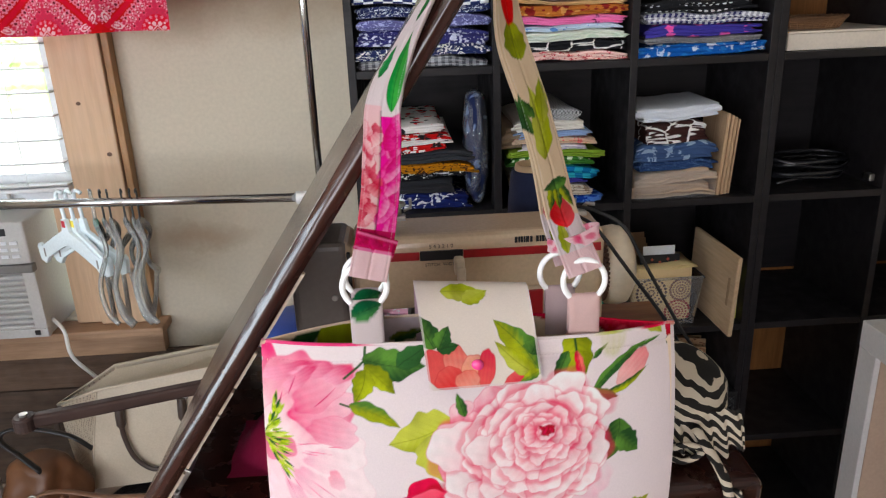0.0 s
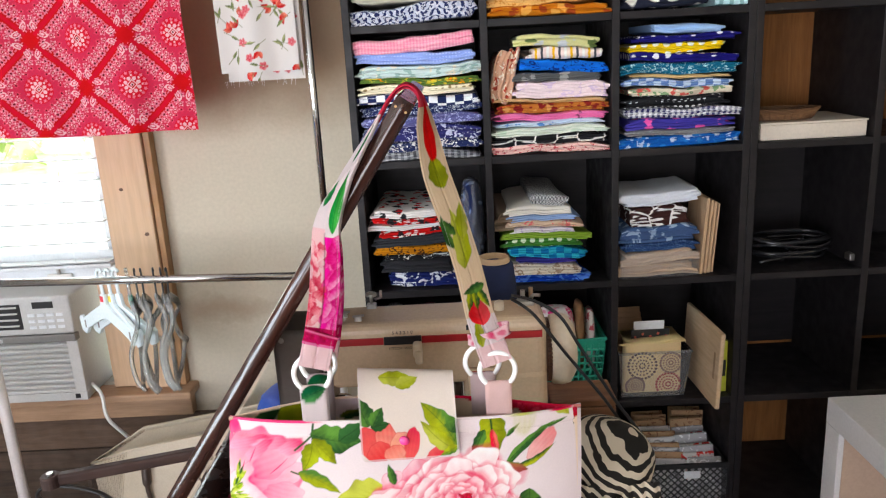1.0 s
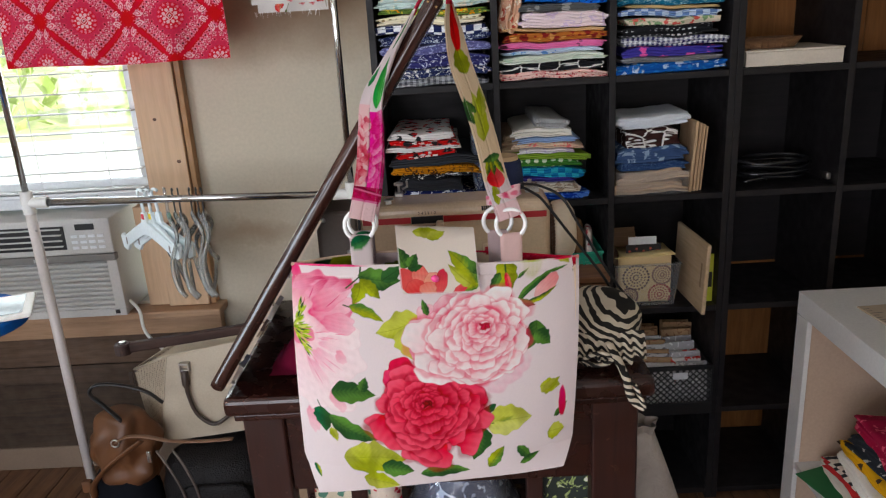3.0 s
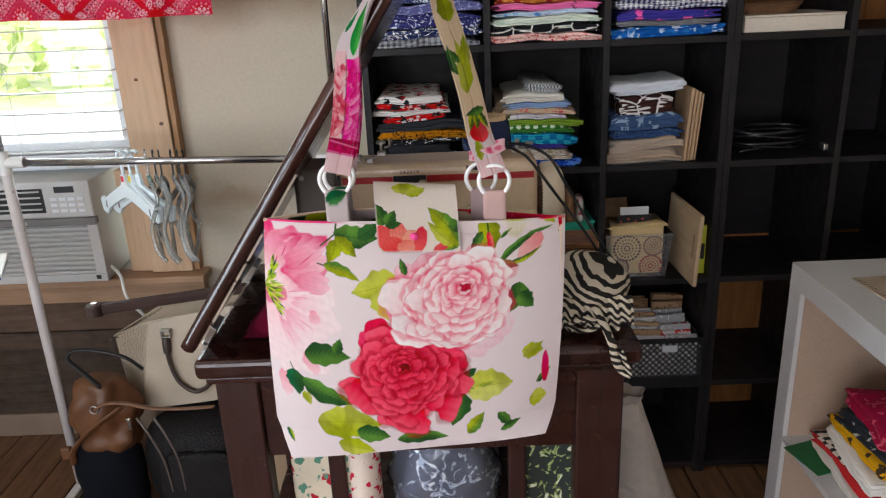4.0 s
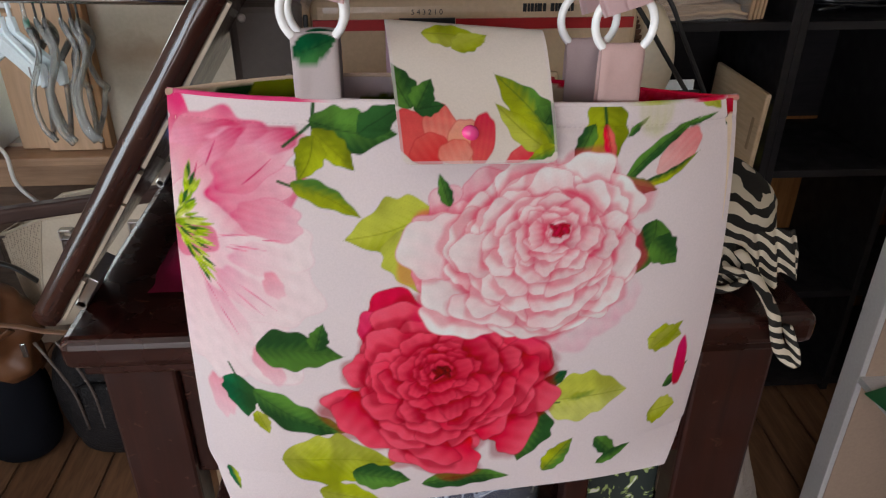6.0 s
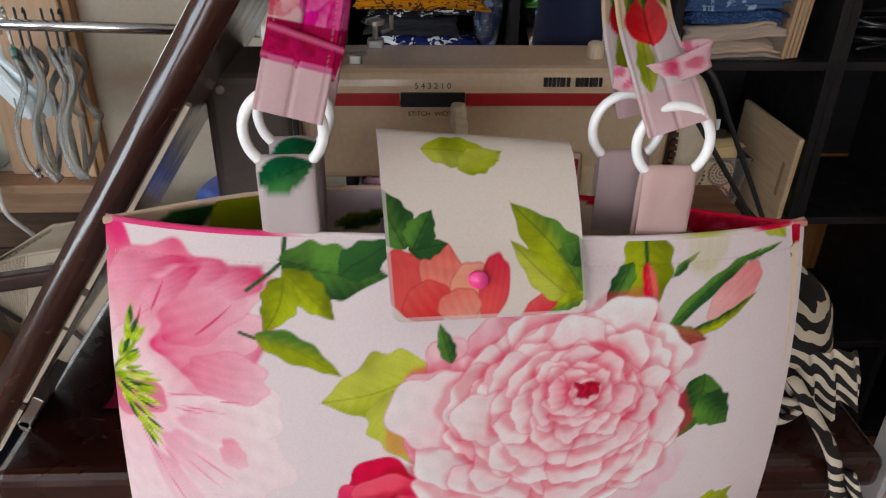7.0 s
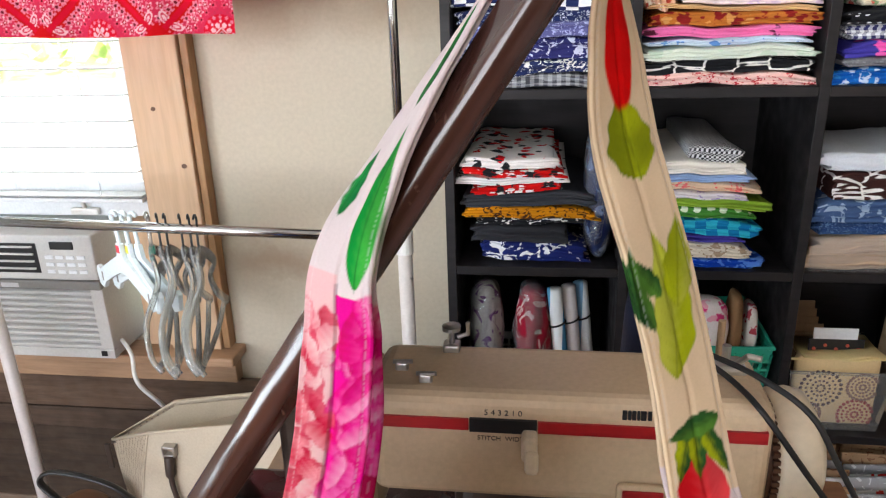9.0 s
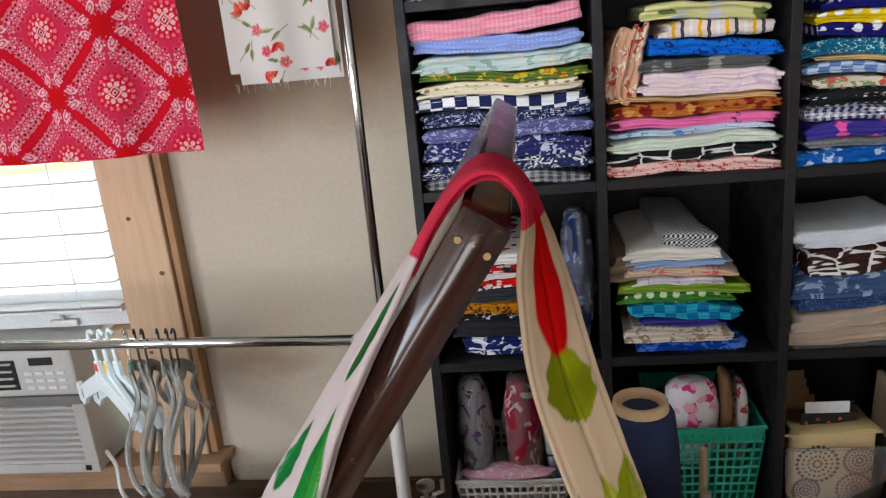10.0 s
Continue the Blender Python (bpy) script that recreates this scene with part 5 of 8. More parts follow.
pf.leaf(0.012, 0.040, 0.034, 0.044, 0.016, DARKG, DARKG * 1.3)
pf.leaf(0.014, 0.040, 0.026, 0.064, 0.018, DARKG, MIDG)
pf.leaf(0.112, 0.008, 0.072, 0.070, 0.034, MIDG, LIME, -0.004)
pf.leaf(0.106, 0.008, 0.070, 0.046, 0.020, LIME, YLIME, 0.002)
pf.leaf(0.104, 0.030, 0.114, 0.048, 0.022, DARKG, MIDG)
pf.leaf(0.112, 0.012, 0.090, 0.002, 0.012, LIME, MIDG)
pf.leaf(0.024, 0.104, 0.068, 0.098, 0.024, YLIME, LIME, 0.002)
pf.leaf(0.044, 0.090, 0.070, 0.106, 0.018, LIME, YLIME)
pf.blob(0.056, 0.098, 0.012, 0.008, 0.4, LIME, YLIME, 0.1, 0.8)
edge = (FPp[:, 0] < 0.0022) | (FPp[:, 0] > 0.1098) | (FPp[:, 1] < 0.0022)
pf.C[edge] = pf.C[edge] * 0.5 + WHITE * 0.5
flap = painted("flap", frows, pf.C, PRINT, tote, "white flap with coral flower and green leaves")
brows = [[flap_point(j / 39, ftot * i / 69, -0.0028) for j in range(40)] for i in range(70)]
pq = Print(np.array([(0.112 * j / 39, ftot * i / 69) for i in range(70) for j in range(40)]), lin(226, 196, 206), 12)
for k in range(9):
    pq.blob(pq.r.uniform(0, 0.11), pq.r.uniform(0.09, 0.2), 0.012, 0.009, k, lin(150, 40, 90), lin(205, 120, 170), alpha=0.7)
painted("flap_lining", brows, pq.C, RIB, flap)
eg = bm_new()
for u in (0.0, 1.0):
    add_grid(eg, [[flap_point(u, ftot * i / 69), flap_point(u, ftot * i / 69, -0.0014), flap_point(u, ftot * i / 69, -0.0028)] for i in range(70)])
add_grid(eg, [[flap_point(j / 30, 0.0), flap_point(j / 30, 0.0, -0.0028)] for j in range(31)])
part("flap_edge", eg, plain("white_edge_cotton", (0.74, 0.68, 0.66), 0.8, bump=0.2), flap, smooth=True)
sn = flap_point(0.44, 0.0215)
part("snap", add_lathe(bm_new(), pose(sn[0], sn[1] + 0.001, sn[2], 90, 0, 0), [(0.0062, 0), (0.0062, 0.0012), (0.0052, 0.0030), (0.0030, 0.0042), (0.0008, 0.0046)], 24), plain("hot_pink_plastic", (0.72, 0.05, 0.22), 0.25, amount=0.03, bump=0), flap, "round hot pink snap", True)


def ribbon(name, ctrl, width, paint, parent, nw=26, n=14, label="", groove=0.0012, thick=0.0026):
    """A flat strap along ctrl: (point, direction of its width). paint(Print, length) prints it."""
    pts = smooth_path([c[0] for c in ctrl], n)
    dirs = smooth_path([c[1] for c in ctrl], n)
    ln = [0.0]
    for a, b in zip(pts, pts[1:]):
        ln.append(ln[-1] + (b - a).length)
    rws, bk, uv = [], [], []
    for k, p in enumerate(pts):
        t = (pts[min(k + 1, len(pts) - 1)] - pts[max(k - 1, 0)]).normalized()
        w = dirs[k]
        w = (w - t * w.dot(t)).normalized()
        nn = w.cross(t)
        a, b = [], []
        for j in range(nw):
            s = 2 * j / (nw - 1) - 1
            wav = 0.0008 * noise.noise((p.z * 60, s * 1.5, 2.0))
            off = thick / 2 + wav - groove * math.exp(-(s / 0.07) ** 2) - 0.0006 * (abs(abs(s) - 0.86) < 0.05)
            edge_in = -thick / 2 * (abs(s) > 0.985)
            a.append(p + w * s * width / 2 + nn * (off + edge_in))
            b.append(p + w * s * width / 2 + nn * (-thick / 2 + edge_in * 0 + wav))
            uv.append((ln[k], s * width / 2))
        rws.append(a + b[::-1] + [a[0]])
    uvc = []
    for k in range(len(pts)):
        row = [(ln[k], (2 * j / (nw - 1) - 1) * width / 2) for j in range(nw)]
        uvc += row + row[::-1] + [row[0]]
    pp = Print(np.array(uvc), WHITE, 31)
    paint(pp, ln[-1])
    return painted(name, rws, pp.C, RIB, parent, label)


def paint_strap(p, L):
    s, w = p.P[:, 0], p.P[:, 1]
    f = p.n1
    blush, mag, hot = lin(244, 212, 212), lin(190, 22, 92), lin(236, 62, 158)
    cream = lin(240, 216, 186)
    p.C[:] = WHITE
    right = s > L * 0.52
    p.C[right] = cream
    m = (s > 0.045) & (s < 0.165) & (w < -0.001)
    p.C[m] = lin(246, 206, 206)
    m = (s > 0.045) & (s < 0.155) & (w >= -0.001)
    p.C[m] = hot
    for k in range(26):
        cc = ((lin(196, 20, 60), lin(236, 110, 130)), (lin(240, 150, 160), lin(250, 222, 220)), (lin(214, 50, 80), lin(246, 170, 176)))[k % 3]
        p.blob(p.r.uniform(0.05, 0.150), p.r.uniform(-0.017, -0.004), p.r.uniform(0.005, 0.010), p.r.uniform(0.004, 0.007), p.r.uniform(0, 6.2), cc[0], cc[1], 0.14, 0.9, line=lin(206, 40, 80), lw=0.0007)
    for k in range(38):
        cc = ((lin(226, 30, 130), lin(250, 140, 196)), (lin(240, 80, 160), lin(252, 190, 216)), (lin(206, 14, 104), lin(240, 90, 160)))[k % 3]
        a = p.r.uniform(0.05, 0.152)
        p.blob(a, p.r.uniform(0.003, 0.017), p.r.uniform(0.007, 0.014), p.r.uniform(0.003, 0.006), p.r.uniform(-0.5, 0.9), cc[0], cc[1], 0.10, 0.9, line=lin(214, 20, 110), lw=0.0007)
    side = (s > 0.045) & (s < 0.16) & (np.abs(w + 0.001) < 0.0007)
    p.C[side] *= 0.7
    m = s < 0.026
    p.C[m] = blush
    m = (s >= 0.026) & (s < 0.048)
    p.C[m] = mag * (1 + 0.3 * f[m][:, None])
    m = (s >= 0.026) & (s < 0.030)
    p.C[m] = lin(232, 130, 170)
    p.leaf(0.160, 0.010, 0.240, 0.008, 0.017, lin(30, 140, 60), lin(76, 170, 76), serr=0.02)
    p.leaf(0.190, -0.012, 0.225, -0.010, 0.012, lin(46, 140, 70), lin(28, 110, 60))
    p.leaf(0.250, 0.004, 0.300, 0.016, 0.014, lin(40, 120, 50), lin(20, 90, 40))
    m = (s > 0.310) & (s < 0.40)
    p.C[m] = lin(232, 84, 104) * (1 + 0.18 * f[m][:, None])
    p.blob(0.300, -0.012, 0.025, 0.006, 0, lin(246, 220, 214), WHITE)
    # the other half, back from its ring
    q = lambda x: L - x
    p.C[s > q(0.024)] = blush
    m = (s > q(0.062)) & (s <= q(0.024))
    p.C[m] = WHITE
    p.leaf(q(0.024), 0.010, q(0.062), 0.006, 0.012, LIME, YLIME)
    p.leaf(q(0.050), 0.000, q(0.088), 0.002, 0.030, lin(228, 62, 66), lin(232, 92, 96), serr=0.02, vein=lin(190, 40, 50))
    for a, b in ((0.004, 0.013), (0.0, 0.001), (-0.004, -0.015)):
        p.leaf(q(0.096), a, q(0.070), b, 0.011, DARKG, LIME)
    p.leaf(q(0.100), -0.014, q(0.092), 0.016, 0.012, MIDG, DARKG)
    p.leaf(q(0.124), 0.006, q(0.200), 0.000, 0.024, YLIME, LIME, 0.004)
    p.leaf(q(0.160), -0.004, q(0.204), -0.016, 0.018, LIME, YLIME)
    p.leaf(q(0.152), 0.012, q(0.196), 0.015, 0.012, DARKG, MIDG, -0.003)
    p.leaf(q(0.168), 0.004, q(0.190), 0.016, 0.012, MIDG, DARKG)
    p.leaf(q(0.226), -0.002, q(0.270), 0.002, 0.026, OLIVE * 1.3, LIME, vein=OLIVE * 0.5)
    p.blob(q(0.296), 0.0, 0.034, 0.010, 0, lin(222, 28, 32), lin(232, 60, 50), 0.05)
    dash = (np.abs(np.abs(w) - 0.0150) < 0.0007) & (np.mod(s * 380, 1.0) < 0.65)
    p.C[dash] = p.C[dash] * 0.75 + 0.2


X_, Y_ = Vector((1, 0, 0)), Vector((0, 1, 0))


def strap_ctrl(dy, out, zadd):
    c = [((-0.034, 0.6500, 1.341), (1, 0, 0)), ((-0.024, 0.6600, 1.382), (1, 0, 0)), ((-0.017, 0.672, 1.422), (1, -0.05, 0)), ((-0.013, 0.682, 1.465), (0.97, -0.2, 0)),
         ((-0.008, 0.688, 1.508), (0.85, -0.5, 0)), ((0.013, 0.704, 1.552), (0.45, -0.88, 0)), ((0.048, 0.722, 1.608), (0.12, -1, 0)), ((0.074, 0.738, 1.646), (0, -1, 0)),
         ((0.093, 0.744, 1.656), (0, -1, 0)), ((0.108, 0.746, 1.640), (-0.1, -1, 0)), ((0.113, 0.744, 1.600), (-0.6, -0.8, 0)), ((0.121, 0.744, 1.550), (-0.85, -0.5, 0)),
         ((0.140, 0.732, 1.488), (-0.85, -0.44, 0)), ((0.156, 0.722, 1.426), (-0.85, -0.42, 0)), ((0.165, 0.706, 1.380), (-0.92, -0.3, 0)), ((0.174, 0.686, 1.352), (-1, -0.1, 0)), ((0.183, 0.6720, 1.326), (-1, 0, 0))]
    res = []
    for i, (p, w) in enumerate(c):
        e = min(i, len(c) - 1 - i) / 7
        near = max(0.0, 1 - e * 1.9)
        res.append((Vector((p[0], p[1] + dy * near + 0.006 * (dy > 0), p[2] + zadd * near - out)), Vector(w)))
    return res


ctrl = strap_ctrl(0.0, 0.0, 0.0)
ribbon("strap", ctrl, 0.037, paint_strap, tote, nw=44, n=42, label="printed shoulder strap looped over the lid")
ribbon("strap", strap_ctrl(0.058, 0.0035, -0.008), 0.037, paint_strap, tote, nw=30, n=20, label="printed shoulder strap looped over the lid")


def tab_paint(c1, leafy):
    def f(p, L):
        p.C[:] = c1
        if leafy:
            p.leaf(L * 0.5 - 0.016, -0.015, L * 0.5 - 0.004, 0.016, 0.022, TEALG, lin(84, 146, 84), serr=0.0)
            p.leaf(L * 0.5 + 0.016, -0.015, L * 0.5 + 0.004, 0.016, 0.022, TEALG, lin(84, 146, 84), serr=0.0)
        dash = np.abs(np.abs(p.P[:, 1]) - 0.0128) < 0.0006
        p.C[dash] *= 0.85
    return f


RINGM = plain("white_ring_plastic", (0.78, 0.76, 0.74), 0.3, amount=0.02, bump=0)
# the two back tabs get a darker base colour than the front ones
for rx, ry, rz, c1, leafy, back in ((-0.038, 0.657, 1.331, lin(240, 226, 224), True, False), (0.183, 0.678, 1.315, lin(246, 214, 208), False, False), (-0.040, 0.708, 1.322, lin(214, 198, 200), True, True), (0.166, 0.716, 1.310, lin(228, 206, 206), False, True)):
    zb_r = rz - 0.0205
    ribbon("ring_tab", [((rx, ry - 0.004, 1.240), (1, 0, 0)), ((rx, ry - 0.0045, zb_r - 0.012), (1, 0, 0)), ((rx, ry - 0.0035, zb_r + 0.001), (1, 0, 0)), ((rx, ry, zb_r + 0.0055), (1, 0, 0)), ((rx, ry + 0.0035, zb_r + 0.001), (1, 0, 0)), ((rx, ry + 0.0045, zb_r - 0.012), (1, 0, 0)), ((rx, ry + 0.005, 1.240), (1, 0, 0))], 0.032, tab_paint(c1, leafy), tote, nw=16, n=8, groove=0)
    part("ring", tube([(rx + 0.0215 * math.cos(a), ry, rz + 0.0225 * math.sin(a)) for a in np.linspace(0, 2 * math.pi, 40, endpoint=False)], 0.0031, 10, closed=True, up=(0, 1, 0)), RINGM, tote, "white plastic ring", True)


def keeper_paint(p, L):
    p.C[:] = lin(246, 208, 212)
    for k in range(7):
        p.blob(p.r.uniform(0, L), p.r.uniform(-0.006, 0.006), 0.006, 0.003, p.r.uniform(0, 3), lin(206, 40, 90), HOT, 0.2, 0.7)


ribbon("strap_keeper", [((0.150, 0.700, 1.348), (0, 0, 1)), ((0.157, 0.691, 1.349), (0, 0, 1)), ((0.178, 0.686, 1.355), (0, 0, 1)), ((0.197, 0.687, 1.364), (0, 0.1, 1)), ((0.195, 0.695, 1.364), (0, 0.1, 1)), ((0.178, 0.704, 1.357), (0, 0, 1))], 0.014, keeper_paint, tote, nw=10, n=8, groove=0)
def band_paint(p, L):
    p.C[:] = lin(176, 12, 74) * (1 + 0.35 * p.n1[:, None])
    for k in range(16):
        p.blob(p.r.uniform(0, L), p.r.uniform(-0.009, 0.009), 0.006, 0.0035, p.r.uniform(0, 3), lin(140, 4, 56), lin(226, 50, 120), 0.15, 0.8)
    p.C[np.abs(np.abs(p.P[:, 1]) - 0.0078) < 0.0006] = lin(236, 130, 170)


ribbon("strap_keeper", [((-0.0430, 0.6580, 1.3800), (0.15, 0, 1)), ((-0.0245, 0.6570, 1.3735), (0.15, 0, 1)), ((-0.0060, 0.6580, 1.3665), (0.15, 0, 1))], 0.019, band_paint, tote, nw=10, n=10, groove=0)

# ---- folded fabric on the shelves ----
FAB = {}


def fab(kind, base, accents=(), scale=40.0):
    key = (kind, base, tuple(accents), scale)
    if key not in FAB:
        FAB[key] = cloth_mat("cotton_print", kind, base, accents, scale)
    return FAB[key]


NAVYC, BLKC, WHT, CRM = (0.018, 0.026, 0.085), (0.012, 0.012, 0.014), (0.72, 0.70, 0.68), (0.66, 0.58, 0.44)
seedc = [100]


def folded(x0, x1, z0, h, material, label, layers_=3, yf=1.812, depth=0.30, lean=0.0, sag=0.0, name="folded_fabric", group="folded fabrics on the cube shelf"):
    """A folded length of cloth: rounded folds at the front, ends a little uneven."""
    seedc[0] += 1
    rs = random.Random(seedc[0])
    layers = max(2, min(5, layers_ + 1))
    prof = []
    for k in range(layers):
        for a in range(5):
            t = (k + (a + 0.5) / 5) / layers
            bulge = math.sqrt(max(0, 1 - (2 * (a + 0.5) / 5 - 1) ** 2))
            prof.append((0.014 * (1 - bulge) + rs.uniform(0, 0.0015), t))
    nx = 34
    layers_x = [(rs.uniform(-0.020, 0.008), rs.uniform(-0.008, 0.020)) for _ in range(layers)]
    shift = [rs.uniform(-0.006, 0.006) for _ in range(layers)]
    fr, bk = [], []
    for i in range(nx):
        u = i / (nx - 1)
        x = x0 + (x1 - x0) * u
        wob = 0.22 * noise.noise((x * 9, seedc[0] * 1.7, 0)) + 0.10 * noise.noise((x * 28, seedc[0], 4))
        hh = h * (1 + wob) * (1 - 0.16 * abs(2 * u - 1) ** 5)
        zz = z0 + lean * (u - 0.5) + sag * (1 - (2 * u - 1) ** 2) + 0.009 * noise.noise((x * 7, z0 * 6, 11.0)) + 0.004 * noise.noise((x * 22, z0 * 9, 3.0))
        row = [(x, yf + depth, zz + 0.0005), (x, yf + 0.014, zz + 0.0005)]
        for m_, (dy, t) in enumerate(prof):
            k = min(layers - 1, int(t * layers))
            zt = zz + hh * (t + 0.16 * noise.noise((x * 12, t * 4, seedc[0])) * math.sin(math.pi * t))
            ex = layers_x[k][0] * max(0, 1 - u / 0.25) + layers_x[k][1] * max(0, 1 - (1 - u) / 0.25)
            row.append((x + ex, yf + dy + shift[k] + 0.010 * noise.noise((x * 11, t * 3, seedc[0] + 9)) + 0.004 * noise.noise((x * 34, t * 6, seedc[0] + 5)), zt))
        row += [(x, yf + 0.016, zz + hh), (x, yf + 0.10, zz + hh * 1.02), (x, yf + depth, zz + hh * 0.98)]
        fr.append(row)
    bm = bm_new()
    vs = add_grid(bm, fr)
    bm.faces.new(vs[0])
    bm.faces.new(list(reversed(vs[-1])))
    ob = part(name, bm, material, None, "", True)
    for p in ob.data.polygons:
        if abs(p.normal.x) > 0.8:
            p.use_smooth = False
    tagged(ob, label, "folded fabric", group)
    return ob


def stack(x0, x1, z, items, yf=1.812):
    """items: (height, material, label, layers, inset left, inset right)."""
    rs = random.Random(int(x0 * 1000) + int(z * 100))
    for it in items:
        h, m, label, layers = it[:4]
        a, b = (it[4], it[5]) if len(it) > 4 else (0, 0)
        a, b = a + rs.uniform(-0.004, 0.018), b + rs.uniform(-0.004, 0.022)
        folded(x0 + a + rs.uniform(0, 0.008), x1 - b - rs.uniform(0, 0.008), z, h * 0.97, m, label, layers, yf + rs.uniform(-0.004, 0.016), lean=rs.uniform(-0.011, 0.011))
        z += h
    return z


cA, cB, cC = (-0.094, 0.227), (0.252, 0.560), (0.585, 0.900)
zR = [FZ + 0.041] + [v + 0.0102 for v in LEVELS]
# third row of cubes from above eye level: z index 4 is the board at 1.415
stack(*cA, zR[3 + 1], [
    (0.024, fab("check", (0.42, 0.42, 0.44), ((0.06, 0.06, 0.07),), 60), "grey and black plaid cotton, folded flat", 2),
    (0.026, fab("speck", NAVYC, (WHT,), 75), "navy cotton with white leaf print, folded", 2),
    (0.040, fab("speck", (0.03, 0.03, 0.12), ((0.55, 0.56, 0.66),), 60), "indigo and white vine print cotton, folded", 3),
    (0.028, fab("speck", (0.12, 0.12, 0.26), ((0.4, 0.42, 0.62),), 95), "lavender blue mottled cotton, folded", 2),
    (0.024, fab("speck", NAVYC, ((0.6, 0.62, 0.68),), 110), "navy cotton with tiny white sprigs", 2),
    (0.028, fab("block", NAVYC, ((0.76, 0.76, 0.78),), 22), "navy and white large check cotton", 2),
    (0.024, fab("dots", (0.70, 0.64, 0.50), ((0.22, 0.16, 0.08),), 55), "cream cotton with small brown bees", 2),
    (0.018, fab("floral", (0.10, 0.16, 0.04), ((0.75, 0.30, 0.03), (0.6, 0.5, 0.1)), 38), "orange and green pumpkin print cotton", 2),
    (0.034, fab("floral", (0.50, 0.58, 0.56), ((0.62, 0.58, 0.48), (0.28, 0.38, 0.36)), 30), "pale aqua and cream print cloth", 3),
    (0.032, fab("dots", (0.30, 0.38, 0.66), ((0.42, 0.5, 0.74),), 120), "periwinkle blue cotton with tiny dots", 2),
    (0.040, fab("check", (0.72, 0.26, 0.36), ((0.80, 0.42, 0.48),), 120), "pink seersucker cloth folded on top", 2, -0.012, 0.004),
])
stack(*cB, zR[4], [
    (0.022, fab("floral", (0.74, 0.52, 0.48), ((0.42, 0.05, 0.06),), 62), "pale pink cotton with small red flowers", 2),
    (0.026, fab("trellis", BLKC, (WHT,), 18), "black cotton with white curling lines", 2),
    (0.022, fab("floral", (0.64, 0.68, 0.60), ((0.50, 0.58, 0.48),), 24), "pale green and white cotton", 2),
    (0.014, fab("floral", (0.56, 0.64, 0.72), ((0.14, 0.26, 0.5),), 42), "pale blue cotton with blue flowers", 1),
    (0.019, fab("floral", (0.72, 0.22, 0.42), ((0.10, 0.02, 0.04),), 26), "rose pink and black print cotton", 2),
    (0.026, fab("floral", (0.42, 0.16, 0.05), ((0.20, 0.02, 0.02), (0.55, 0.30, 0.12)), 30), "rust cotton with dark red leaves", 2),
    (0.010, fab("solid", (0.66, 0.46, 0.26)), "thin tan and orange cotton fold", 1),
])
zz = zR[4] + 0.139
stack(0.318, 0.552, zz, [
    (0.046, fab("speck", (0.76, 0.64, 0.66), ((0.62, 0.5, 0.62),), 26), "white and pink folded bedding cotton", 4),
    (0.024, fab("floral", (0.10, 0.10, 0.10), ((0.32, 0.31, 0.30),), 28), "charcoal grey leaf print cotton", 2),
    (0.032, fab("speck", (0.03, 0.16, 0.58), ((0.008, 0.03, 0.16),), 60), "bright blue animal print cotton bolt", 1),
    (0.030, fab("stripe", (0.72, 0.60, 0.56), ((0.70, 0.42, 0.06), (0.06, 0.06, 0.07), (0.74, 0.72, 0.7)), 22), "cotton with yellow, black and white stripes", 1, 0.015, 0.0),
    (0.030, fab("floral", (0.62, 0.60, 0.32), ((0.10, 0.14, 0.05), (0.50, 0.52, 0.56)), 20), "yellow and lilac lemon leaf print cloth", 2, 0.0, 0.01),
])
sc = folded(-0.056, 0.056, -0.03, 0.058, fab("floral", (0.56, 0.34, 0.24), ((0.34, 0.06, 0.04), (0.70, 0.62, 0.52)), 42), "brown and cream floral cloth standing on edge", 4, 0.0, 0.24)
sc.matrix_basis = pose(0.287, 1.822, zR[4] + 0.205, 0, -80, 0)
